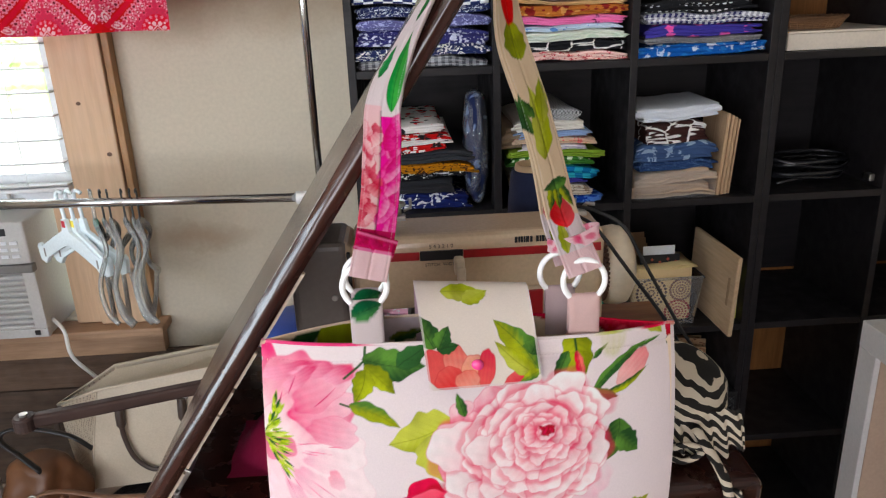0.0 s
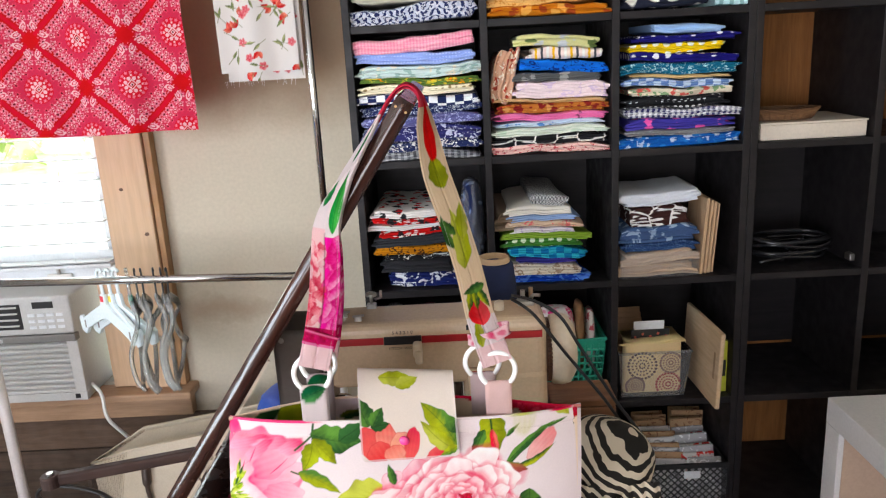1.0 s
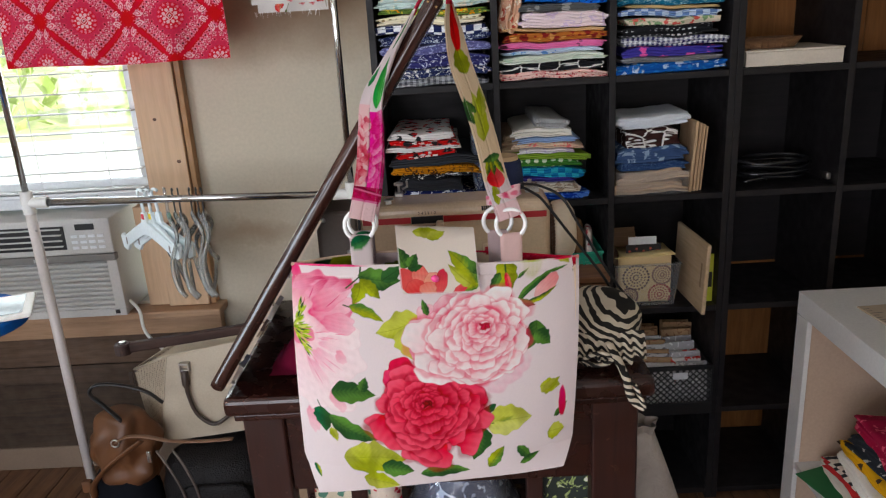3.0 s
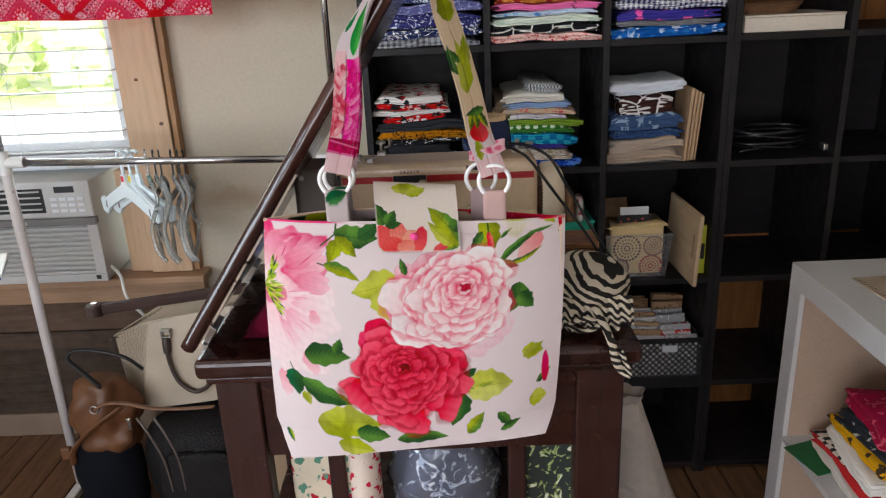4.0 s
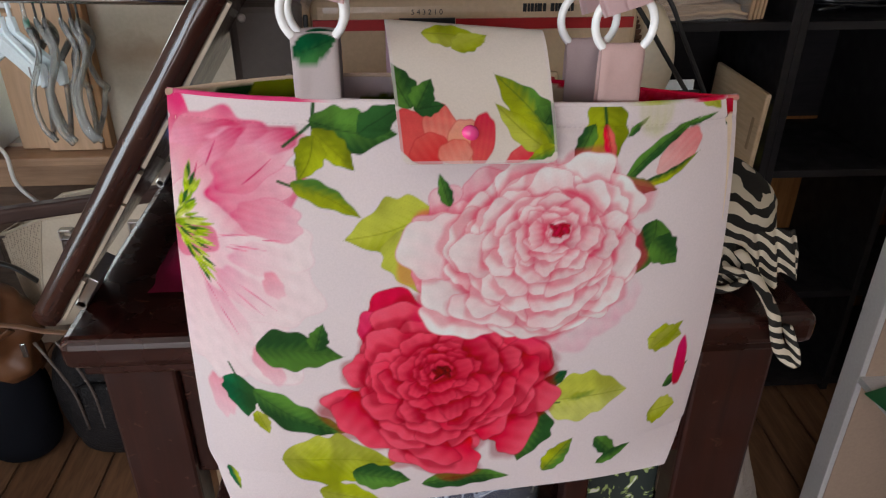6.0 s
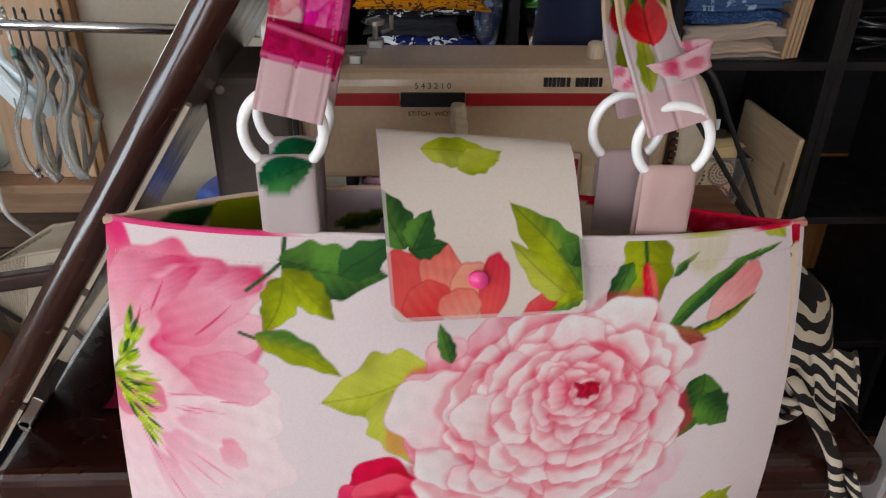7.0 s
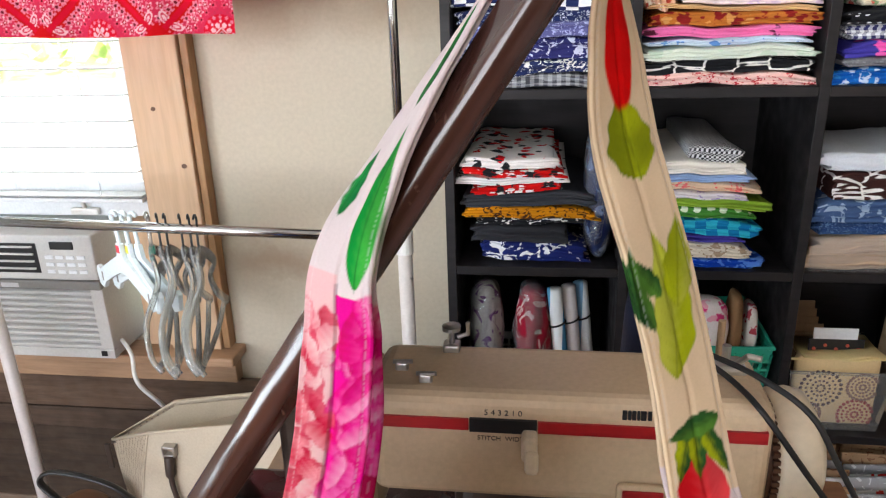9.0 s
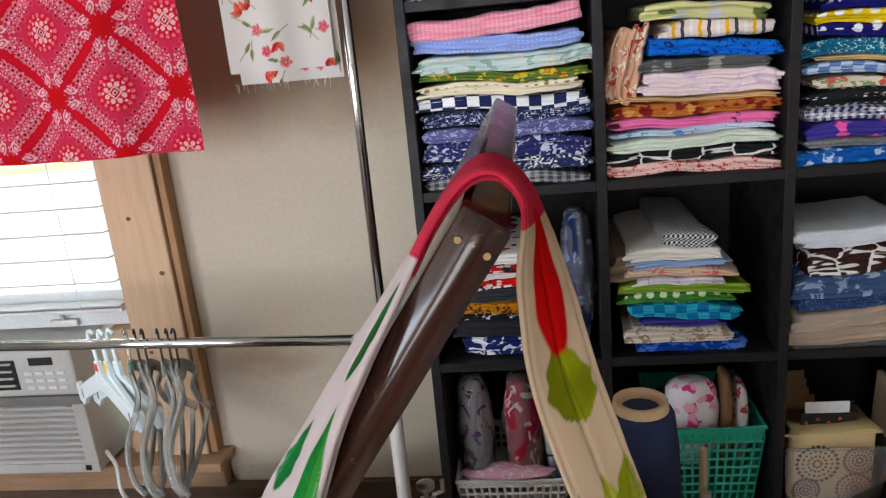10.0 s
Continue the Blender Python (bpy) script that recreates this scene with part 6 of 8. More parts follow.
stack(*cC, zR[4], [
    (0.030, fab("floral", (0.02, 0.10, 0.34), ((0.5, 0.56, 0.66), (0.04, 0.16, 0.42)), 34), "blue and white bandana cloth with white hem", 2),
    (0.016, fab("speck", (0.18, 0.18, 0.19), ((0.24, 0.24, 0.25),), 90), "plain grey cloth folded thin and flat", 1, 0.02, 0.03),
    (0.028, fab("floral", (0.06, 0.05, 0.26), ((0.78, 0.16, 0.42),), 22), "purple and hot pink print cotton", 2, 0.012, 0.02),
    (0.028, fab("check", (0.03, 0.03, 0.10), ((0.72, 0.72, 0.74),), 70), "navy gingham cotton, folded", 2, 0.008, 0.01),
    (0.028, fab("dots", BLKC, ((0.6, 0.6, 0.62),), 62), "black cotton with small white anchors", 2, 0.02, 0.018),
    (0.022, fab("floral", (0.66, 0.60, 0.48), ((0.56, 0.12, 0.10), (0.2, 0.3, 0.16)), 34), "cream cotton with red and green flowers", 1, 0.02, 0.02),
    (0.022, fab("block", (0.14, 0.22, 0.42), ((0.48, 0.56, 0.66),), 26), "blue patchwork cotton, folded", 2, 0.016, 0.02),
    (0.010, fab("solid", (0.52, 0.38, 0.20)), "thin tan cloth fold in the stack", 1, 0.02, 0.02),
    (0.030, fab("floral", (0.015, 0.12, 0.20), ((0.5, 0.66, 0.66),), 80), "teal cotton with tiny white flowers", 2, 0.005, 0.0),
    (0.024, fab("dots", (0.014, 0.012, 0.13), ((0.7, 0.7, 0.74),), 34), "deep navy cotton with scattered white flowers", 1, 0.02, 0.01),
    (0.026, fab("dots", (0.72, 0.52, 0.01), ((0.8, 0.78, 0.7),), 34), "bright yellow cotton with white flowers, rolled fold", 2, 0.02, 0.03),
    (0.020, fab("dots", (0.014, 0.012, 0.13), ((0.7, 0.7, 0.74),), 30), "deep navy cotton with scattered white flowers", 1, 0.025, 0.015),
    (0.024, fab("solid", (0.34, 0.48, 0.70)), "pale blue cloth folded on top", 1, 0.075, 0.035),
])
# upper row, only its lower edge comes into view
stack(*cA, zR[5], [(0.05, fab("zigzag", NAVYC, ((0.46, 0.48, 0.56), (0.6, 0.6, 0.64)), 60), "navy and white zigzag ikat cloth", 2), (0.03, fab("solid", (0.42, 0.40, 0.34)), "pale stone coloured cloth, folded flat", 2)])
stack(*cB, zR[5], [(0.028, fab("floral", (0.44, 0.15, 0.03), ((0.62, 0.32, 0.10), (0.26, 0.05, 0.02)), 22), "rust and orange autumn leaf cotton", 1), (0.024, fab("speck", (0.62, 0.38, 0.16), ((0.44, 0.2, 0.06),), 70), "apricot mottled cotton, folded flat", 1), (0.03, fab("speck", (0.03, 0.04, 0.10), ((0.3, 0.4, 0.5),), 40), "dark blue print cotton, folded twice", 2)])
stack(*cC, zR[5], [(0.05, fab("dots", (0.014, 0.016, 0.03), ((0.7, 0.68, 0.62),), 18), "black cotton with large white flowers", 2, 0, 0.09), (0.03, fab("solid", (0.02, 0.1, 0.2)), "dark teal cotton, folded", 2)])
folded(0.83, 0.897, zR[5], 0.05, fab("stripe", (0.45, 0.62, 0.64), ((0.2, 0.34, 0.36),), 40), "pale aqua striped cloth at the side", 1)

# fourth row
stack(cA[0] + 0.004, 0.150, zR[3], [
    (0.044, fab("speck", (0.012, 0.018, 0.10), ((0.70, 0.70, 0.72),), 34), "navy cloth with white squares, thick fold", 3, 0.02, -0.012),
    (0.036, fab("solid", (0.022, 0.022, 0.026)), "black cloth, thick soft fold", 2, 0.012, 0.0),
    (0.016, fab("speck", BLKC, (WHT,), 48), "black and white leaf print cotton", 1, 0.03, 0.0),
    (0.024, fab("speck", (0.46, 0.20, 0.025), ((0.05, 0.02, 0.01),), 55), "ochre and black print cotton", 3, 0.0, -0.03),
    (0.030, fab("solid", (0.034, 0.036, 0.042)), "charcoal jersey cloth, folded", 3, 0.01, -0.02),
    (0.017, fab("floral", (0.50, 0.012, 0.014), (BLKC, (0.74, 0.72, 0.7)), 30), "red, white and black cow print cotton", 2, 0.018, 0.02),
    (0.017, fab("floral", (0.72, 0.70, 0.68), (BLKC,), 30), "white and black cow print cotton", 2, 0.0, 0.02),
    (0.017, fab("floral", (0.52, 0.012, 0.014), (BLKC, (0.74, 0.72, 0.7)), 30), "red, white and black cow print cotton", 2, 0.0, 0.03),
    (0.022, fab("floral", (0.70, 0.66, 0.64), (BLKC, (0.5, 0.02, 0.03)), 26), "white and black cow print cotton", 2, 0.01, 0.03),
])
stack(0.276, 0.50, zR[3], [
    (0.024, fab("speck", (0.015, 0.05, 0.28), ((0.1, 0.2, 0.5),), 30), "royal blue cotton, loosely folded", 2, 0.03, -0.02),
    (0.034, fab("speck", (0.60, 0.54, 0.46), ((0.3, 0.22, 0.16),), 46), "white lace and ecru trim bundle", 3, 0.0, 0.02),
    (0.012, fab("solid", (0.06, 0.05, 0.24)), "violet blue cotton, thin fold", 1, 0.02, 0.02),
    (0.030, fab("block", (0.015, 0.16, 0.34), ((0.06, 0.36, 0.46),), 24), "turquoise checked cotton, folded", 3, 0.006, 0.0),
    (0.022, fab("dots", (0.06, 0.20, 0.04), ((0.66, 0.72, 0.6),), 40), "green cotton with white dots", 2, -0.004, 0.0),
    (0.020, fab("solid", (0.24, 0.36, 0.06)), "lime green cotton, folded", 2, -0.006, -0.006),
    (0.014, fab("floral", (0.68, 0.64, 0.66), ((0.4, 0.32, 0.5),), 60), "white cotton with lilac sprigs", 1, 0.02, 0.03),
    (0.014, fab("floral", (0.62, 0.46, 0.34), ((0.6, 0.16, 0.16),), 50), "peach floral cotton, folded", 1, -0.004, -0.02),
    (0.020, fab("solid", (0.32, 0.42, 0.62)), "pale blue shirting, folded", 2, 0.006, 0.006),
    (0.026, fab("solid", (0.70, 0.66, 0.60)), "plain off-white cotton, neatly folded", 2, 0.01, 0.035),
    (0.026, fab("block", (0.02, 0.02, 0.022), ((0.6, 0.6, 0.6),), 110), "small black gingham scrap on top", 1, 0.06, 0.06),
])
folded(0.255, 0.30, zR[3] + 0.148, 0.05, fab("solid", (0.28, 0.21, 0.15)), "brown cloth end in the stack", 3, 1.83)
stack(cC[0] + 0.006, 0.80, zR[3], [
    (0.038, fab("solid", (0.48, 0.36, 0.26)), "tan cloth in clear wrapping", 2), (0.032, fab("solid", (0.52, 0.40, 0.30)), "tan cloth in clear wrapping", 2, 0.0, 0.01),
    (0.028, fab("speck", (0.03, 0.06, 0.15), ((0.1, 0.16, 0.28),), 120), "dark blue frayed denim pieces", 2, 0.0, 0.0),
    (0.044, fab("speck", (0.06, 0.10, 0.20), ((0.30, 0.38, 0.50),), 24), "folded blue denim with pale inner side", 3, 0.004, -0.004),
    (0.056, fab("trellis", (0.042, 0.016, 0.014), (WHT,), 16), "dark brown cloth with white trellis print", 4, 0.006, 0.02),
])
wt = folded(0.60, 0.80, zR[3] + 0.206, 0.034, fab("solid", (0.62, 0.64, 0.68)), "white folded sheet lying aslant on top", 2, 1.808, 0.22, lean=0.014, sag=-0.006)
for k in range(2):
    wrapm = bm_new()
    z = zR[3] + 0.002 + 0.036 * k
    add_grid(wrapm, [[(0.590 + 0.212 * i / 20, 1.806 - 0.003 * noise.noise((i * 0.7, j, k)), z + 0.034 * j / 8 + 0.001 * noise.noise((i, j * 2, 3))) for j in range(9)] for i in range(21)])
    tagged(part("plastic_wrap", wrapm, FILM, None, smooth=True), "clear crinkled plastic round tan cloth", "plastic wrap")
# wooden boards standing beside the stack
for i, (xx, w, dy) in enumerate(((0.812, 0.009, 0.0), (0.824, 0.008, 0.004), (0.835, 0.009, 0.008), (0.846, 0.006, 0.012))):
    b = part("wooden_slat_board", box((-w / 2, 0, 0), (w / 2, 0.15, 0.212 - 0.006 * i), 0.0015, 1), wood("tan_mdf", (0.46, 0.29, 0.16), (0.60, 0.40, 0.24), 0.7, "Z"))
    b.matrix_basis = pose(xx, 1.815 + dy, zR[3] + 0.001, 0, 4, 0)
    tagged(b, "thin tan wooden board standing on edge", "board", "boards beside the denim")

# plastic bag of navy cloth leaning in the cube
pb_ = thing("clear_bag_of_cloth", "clear plastic bag stuffed with navy cloth", "plastic bag")


def lump(c, r, sq, seed, n=20, m=26, flat0=True, p=0.5):
    rws = []
    for i in range(n):
        v = math.pi * (0.03 + 0.94 * i / (n - 1))
        row = []
        for j in range(m):
            a = 2 * math.pi * j / m
            k = 1 + sq * noise.noise((math.cos(a) * 2.2 * math.sin(v) + seed, math.sin(a) * 2.2 * math.sin(v), math.cos(v) * 2.2))
            row.append((c[0] + r[0] * abs(math.sin(v)) ** p * math.cos(a) * k, c[1] + r[1] * abs(math.sin(v)) ** p * math.sin(a) * k, c[2] - r[2] * math.cos(v)))
        rws.append(row)
    bm = bm_new()
    vs = add_grid(bm, rws, close_v=True)
    bm.faces.new(list(reversed(vs[0])))
    bm.faces.new(vs[-1])
    return bm


part("cloth_inside", lump((0.192, 1.88, zR[3] + 0.145), (0.030, 0.055, 0.142), 0.25, 3), fab("speck", (0.01, 0.016, 0.06), ((0.12, 0.16, 0.3),), 22), pb_, "", True)
part("film", lump((0.192, 1.88, zR[3] + 0.148), (0.033, 0.060, 0.146), 0.35, 7, 30, 40), FILM, pb_, "crinkled clear film", True)

# ---- baskets and boxes in the fifth row ----


def basket(name, label, x0, x1, y0, y1, z0, z1, material, taper, hole_rows, hole_cols):
    """An open plastic basket with a rolled rim and rows of holes in its walls."""
    b = thing(name, label, "basket")
    xc, yc = (x0 + x1) / 2, (y0 + y1) / 2

    def at(u, side, v):
        k = 1 - taper * (1 - v)
        hx, hy = (x1 - x0) / 2 * k, (y1 - y0) / 2 * k
        z = z0 + (z1 - z0) * v
        if side == 0:
            return Vector((xc - hx + 2 * hx * u, yc - hy, z))
        if side == 1:
            return Vector((xc + hx, yc - hy + 2 * hy * u, z))
        if side == 2:
            return Vector((xc + hx - 2 * hx * u, yc + hy, z))
        return Vector((xc - hx, yc + hy - 2 * hy * u, z))

    wall = bm_new()
    for side in range(4):
        for c in range(hole_cols + 1):
            u = c / hole_cols
            add_tube(wall, [at(u, side, 0.0), at(u, side, 0.92)], 0.0034, 5)
        for r in range(hole_rows + 1):
            v = 0.02 + 0.80 * r / hole_rows
            add_tube(wall, [at(0, side, v), at(1, side, v)], 0.0034, 5)
    part("lattice_wall", wall, material, b)
    rimb = bm_new()
    for side in range(4):
        add_grid(rimb, [[at(u, side, 0.84) + Vector((0, 0, 0)), at(u, side, 1.0)] for u in (0, 0.5, 1)])
    add_tube(rimb, [at(0, s, 1.0) for s in range(4)], 0.005, 8, closed=True)
    part("rim", rimb, material, b)
    part("base", box((xc - (x1 - x0) / 2 * (1 - taper), yc - (y1 - y0) / 2 * (1 - taper), z0), (xc + (x1 - x0) / 2 * (1 - taper), yc + (y1 - y0) / 2 * (1 - taper), z0 + 0.004)), material, b)
    return b


z5 = zR[2]
basket("white_basket", "white plastic basket with wrapped cloth inside", -0.088, 0.150, 1.82, 2.08, z5, z5 + 0.075, WHITEP, 0.08, 3, 14)
basket("green_basket", "sea green plastic basket with floral cloth", 0.335, 0.553, 1.825, 2.08, z5, z5 + 0.186, plain("green_plastic", (0.02, 0.34, 0.22), 0.4, amount=0.05, bump=0), 0.16, 7, 12)
for c, r, base, acc, lb in (((-0.045, 1.90, z5 + 0.150), (0.038, 0.05, 0.138), (0.26, 0.24, 0.24), (0.08, 0.03, 0.10), "grey cloth roll in clear plastic"), ((0.060, 1.91, z5 + 0.145), (0.040, 0.05, 0.134), (0.26, 0.012, 0.03), (0.5, 0.3, 0.3), "maroon print cloth in clear plastic")):
    w = thing("wrapped_cloth", lb, "wrapped cloth")
    part("cloth_inside", lump(c, r, 0.2, c[0] * 30), fab("speck", base, (acc,), 20), w, "", True)
    part("film", lump(c, tuple(k * 1.07 for k in r), 0.3, c[0] * 50, 26, 36), FILM, w, "crinkled clear film", True)
tagged(part("pink_cloth", lump((0.02, 1.86, z5 + 0.072), (0.10, 0.03, 0.014), 0.25, 4), fab("floral", (0.72, 0.40, 0.50), ((0.7, 0.68, 0.68),), 60), None, smooth=True), "pink and white cloth tucked in the basket", "cloth")
for i, (xx, cc) in enumerate(((0.135, (0.10, 0.26, 0.44)), (0.165, (0.66, 0.60, 0.60)), (0.192, (0.20, 0.34, 0.50)))):
    r_ = thing("cloth_roll", "upright roll of cloth tied with black cord", "cloth roll", "cloth rolls in the cube")
    pth = [(xx, 1.90 + 0.02 * i, z5 + 0.001), (xx - 0.03, 1.89 + 0.02 * i, z5 + 0.28)]
    part("roll", tube(pth, 0.016, 16), fab("stripe", cc, ((0.7, 0.7, 0.7),), 14), r_, "", True)
    for q in (0.35, 0.7):
        p0 = Vector(pth[0]).lerp(Vector(pth[1]), q)
        part("tie", tube([p0 + Vector((0.0168 * math.cos(a), 0.0168 * math.sin(a), 0.006 * math.cos(a))) for a in np.linspace(0, 6.283, 18, endpoint=False)], 0.0025, 6, closed=True), CORD, r_, "black tie")
for c, r, m, lb in (((0.420, 1.90, z5 + 0.165), (0.058, 0.04, 0.10), fab("floral", (0.74, 0.66, 0.66), ((0.62, 0.08, 0.22), (0.7, 0.36, 0.44)), 26), "white cloth with pink roses in the basket"), ((0.492, 1.92, z5 + 0.165), (0.016, 0.05, 0.105), fab("solid", (0.20, 0.11, 0.06)), "brown cloth standing in the basket"), ((0.522, 1.91, z5 + 0.16), (0.014, 0.05, 0.09), fab("floral", (0.5, 0.44, 0.40), ((0.3, 0.05, 0.06),), 40), "cream and red print cloth in the basket")):
    tagged(part("basket_cloth", lump(c, r, 0.12, c[0] * 9, p=0.35), m, None, smooth=True), lb, "cloth")
cn = thing("thin_dowel", "thin bare wooden dowel behind the machine", "dowel")
part("dowel", tube([(0.272, 1.13, CT), (0.272, 1.13, CT + 0.235)], 0.004, 10), PINE, cn)

# pattern cards and clear box in the third cube
KRAFT = plain("kraft_card", (0.30, 0.18, 0.10), 0.8, amount=0.12)
for i in range(9):
    crd = thing("hang_card", "brown kraft craft card with dark print", "card", "kraft cards in the cube")
    y = 1.865 + 0.022 * i
    cd = part("card", box((-0.052, -0.0012, 0), (0.052, 0.0012, 0.120 + 0.006 * i), 0.0005, 1), KRAFT, crd)
    bm = bm_new()
    for k in range(3):
        add_box(bm, (-0.04, -0.0018, 0.03 + 0.028 * k), (0.03 - 0.012 * k, -0.0013, 0.038 + 0.028 * k))
    part("print", bm, plain("dark_red_ink", (0.10, 0.012, 0.012), 0.7), crd)
    crd.matrix_basis = pose(0.648 + 0.004 * (i % 3), y, z5 + 0.001 + 0.003 * i, -6, 0, 3 * ((i % 3) - 1))
bc = thing("button_card", "black hang card with white header and red dots", "card")
part("card", box((-0.055, -0.0015, 0), (0.055, 0.0015, 0.19), 0.0005, 1), BLACKP, bc)
part("header", box((-0.048, -0.003, 0.19), (0.040, -0.0002, 0.215), 0.001, 1), VINYL, bc, "white card header")
for k in range(5):
    part("dot", add_lathe(bm_new(), pose(-0.044 + 0.022 * k, -0.0015, 0.168 + 0.008 * (k % 2), 90, 0, 0), [(0.004, 0), (0.003, 0.0015)], 10), plain("coral_dot", (0.6, 0.1, 0.06), 0.5, bump=0), bc)
bc.matrix_basis = pose(0.69, 1.856, z5 + 0.001, -4, 0, 0)
cb = thing("clear_box", "clear plastic box holding folded cream fabric", "plastic box")
q0, q1 = (0.597, 1.822, 0.778, 1.99), (0.588, 1.812, 0.794, 2.0)
for a, b in (((0, 1), (2, 1)), ((2, 1), (2, 3)), ((2, 3), (0, 3)), ((0, 3), (0, 1))):
    bw = bm_new()
    add_grid(bw, [[(q0[a[0]] + (q0[b[0]] - q0[a[0]]) * u, q0[a[1]] + (q0[b[1]] - q0[a[1]]) * u, z5 + 0.002), (q1[a[0]] + (q1[b[0]] - q1[a[0]]) * u, q1[a[1]] + (q1[b[1]] - q1[a[1]]) * u, z5 + 0.14)] for u in (0, 0.25, 0.5, 0.75, 1)])
    part("side_wall", bw, CLEARP, cb)
part("rim", tube([(q1[0], q1[1], z5 + 0.14), (q1[2], q1[1], z5 + 0.14), (q1[2], q1[3], z5 + 0.14), (q1[0], q1[3], z5 + 0.14)], 0.004, 8, closed=True), CLEARP, cb, "thick clear rim")
part("base", box((q0[0], q0[1], z5 + 0.001), (q0[2], q0[3], z5 + 0.003)), CLEARP, cb)
cf = thing("circle_fabric", "cream fabric printed with rings of brown dots", "folded fabric")
part("fold", box((0.606, 1.834, z5 + 0.006), (0.772, 1.86, z5 + 0.165), 0.010, 3), fab("solid", (0.68, 0.52, 0.31)), cf, "", True)
for rx, rz, rad, ccol in ((0.660, 0.092, 0.040, (0.10, 0.05, 0.05)), (0.742, 0.098, 0.030, (0.30, 0.16, 0.12)), (0.735, 0.032, 0.034, (0.40, 0.03, 0.04)), (0.640, 0.030, 0.026, (0.2, 0.1, 0.09))):
    dm = bm_new()
    for ring_, n in ((rad, 24), (rad * 0.72, 18), (rad * 0.45, 14), (rad * 0.2, 8)):
        for k in range(n):
            a = 2 * math.pi * k / n
            px, pz = rx + ring_ * math.cos(a), z5 + rz + ring_ * math.sin(a)
            if 0.61 < px < 0.768 and z5 + 0.012 < pz < z5 + 0.155:
                add_lathe(dm, pose(px, 1.8342, pz, 90, 0, 0), [(0.0046 if ring_ == rad else 0.0030, 0), (0.002, 0.0012)], 7)
    ob = part("dot_ring", dm, plain("dot_ink", ccol, 0.7, bump=0), cf)
    ob["kind"] = "stuff"
ylw = folded(0.612, 0.77, z5 + 0.160, 0.012, fab("solid", (0.70, 0.57, 0.32)), "pale yellow fold at the fabric's top", 1, 1.832, 0.05)
# cutting board and yellow pack
bd = thing("cutting_board", "pale wooden cutting board leaning in the cube", "cutting board")
bb_ = box((-0.0065, 0, 0), (0.0065, 0.27, 0.222), 0.004)
part("board", bb_, wood("pale_maple", (0.55, 0.38, 0.22), (0.68, 0.50, 0.32), 0.5, "Y"), bd)
# no hole is cut: a darker block paints the slot's shade
part("hand_slot", box((-0.0075, 0.022, 0.075), (0.0075, 0.042, 0.16), 0.006), wood("slot_shadow_wood", (0.30, 0.19, 0.10), (0.4, 0.27, 0.16), 0.7, "Z"), bd)
bd.matrix_basis = pose(0.838, 1.72, z5 + 0.002, 0, 2.5, 2)
yp = thing("yellow_pack", "yellow-green card pack with a black window", "card pack")
part("card", box((0.862, 1.832, z5 + 0.001), (0.902, 1.842, z5 + 0.158), 0.001), plain("yellow_green_card", (0.50, 0.52, 0.03), 0.6), yp)
part("print", box((0.880, 1.8295, z5 + 0.05), (0.898, 1.8325, z5 + 0.10), 0.001), BLACKP, yp, "black printed window")

# ---- black wire crate with packets, sixth row ----
z6 = zR[1]
cr = thing("black_crate", "black lattice plastic crate with a white label", "crate")
lt = bm_new()
cx0, cx1, cy0, cy1, cz0, cz1 = 0.668, 0.892, 1.765, 2.03, z6 + 0.04, z6 + 0.165
n = 11
for i in range(-6, n + 1):
    for sgn in (1, -1):
        xa = cx0 + (cx1 - cx0) * i / n
        za, zb2 = (cz0, cz1) if sgn > 0 else (cz1, cz0)
        xb = xa + (cz1 - cz0)
        p, q = Vector((xa, cy0, za)), Vector((xb, cy0, zb2))
        lo, hi = max(0.0, (cx0 - xa) / (xb - xa)), min(1.0, (cx1 - xa) / (xb - xa))
        if hi - lo > 0.05:
            add_tube(lt, [p.lerp(q, lo), p.lerp(q, hi)], 0.0023, 4)
part("lattice_front", lt, BLACKP, cr)
frb = bm_new()
add_box(frb, (cx0 - 0.003, cy0 - 0.005, cz1 - 0.006), (cx1 + 0.003, cy0 + 0.005, cz1 + 0.008), 0.002)
add_box(frb, (cx0 - 0.003, cy0 - 0.004, cz0 - 0.04), (cx1 + 0.003, cy0 + 0.004, cz0 + 0.003), 0.002)
for xx in (cx0 - 0.003, cx1 - 0.003):
    add_box(frb, (xx, cy0 - 0.004, cz0), (xx + 0.006, cy1, cz1), 0.001)
add_box(frb, (cx0, cy1 - 0.004, cz0), (cx1, cy1, cz1))
add_box(frb, (cx0, cy0, cz0 - 0.0395), (cx1, cy1, cz0 - 0.034))
part("frame", frb, BLACKP, cr)
part("label_plate", box((0.765, cy0 - 0.009, cz1 - 0.035), (0.812, cy0 - 0.0052, cz1 - 0.012), 0.001), VINYL, cr, "white label with dark bars")
rs = random.Random(8)
PKM = [fab("speck", (0.60, 0.58, 0.58), ((0.25, 0.24, 0.25),), 34), fab("speck", (0.66, 0.64, 0.62), ((0.5, 0.05, 0.04),), 22), fab("speck", (0.40, 0.26, 0.16), ((0.2, 0.1, 0.06),), 40), fab("speck", (0.42, 0.41, 0.42), ((0.7, 0.7, 0.7),), 40)]
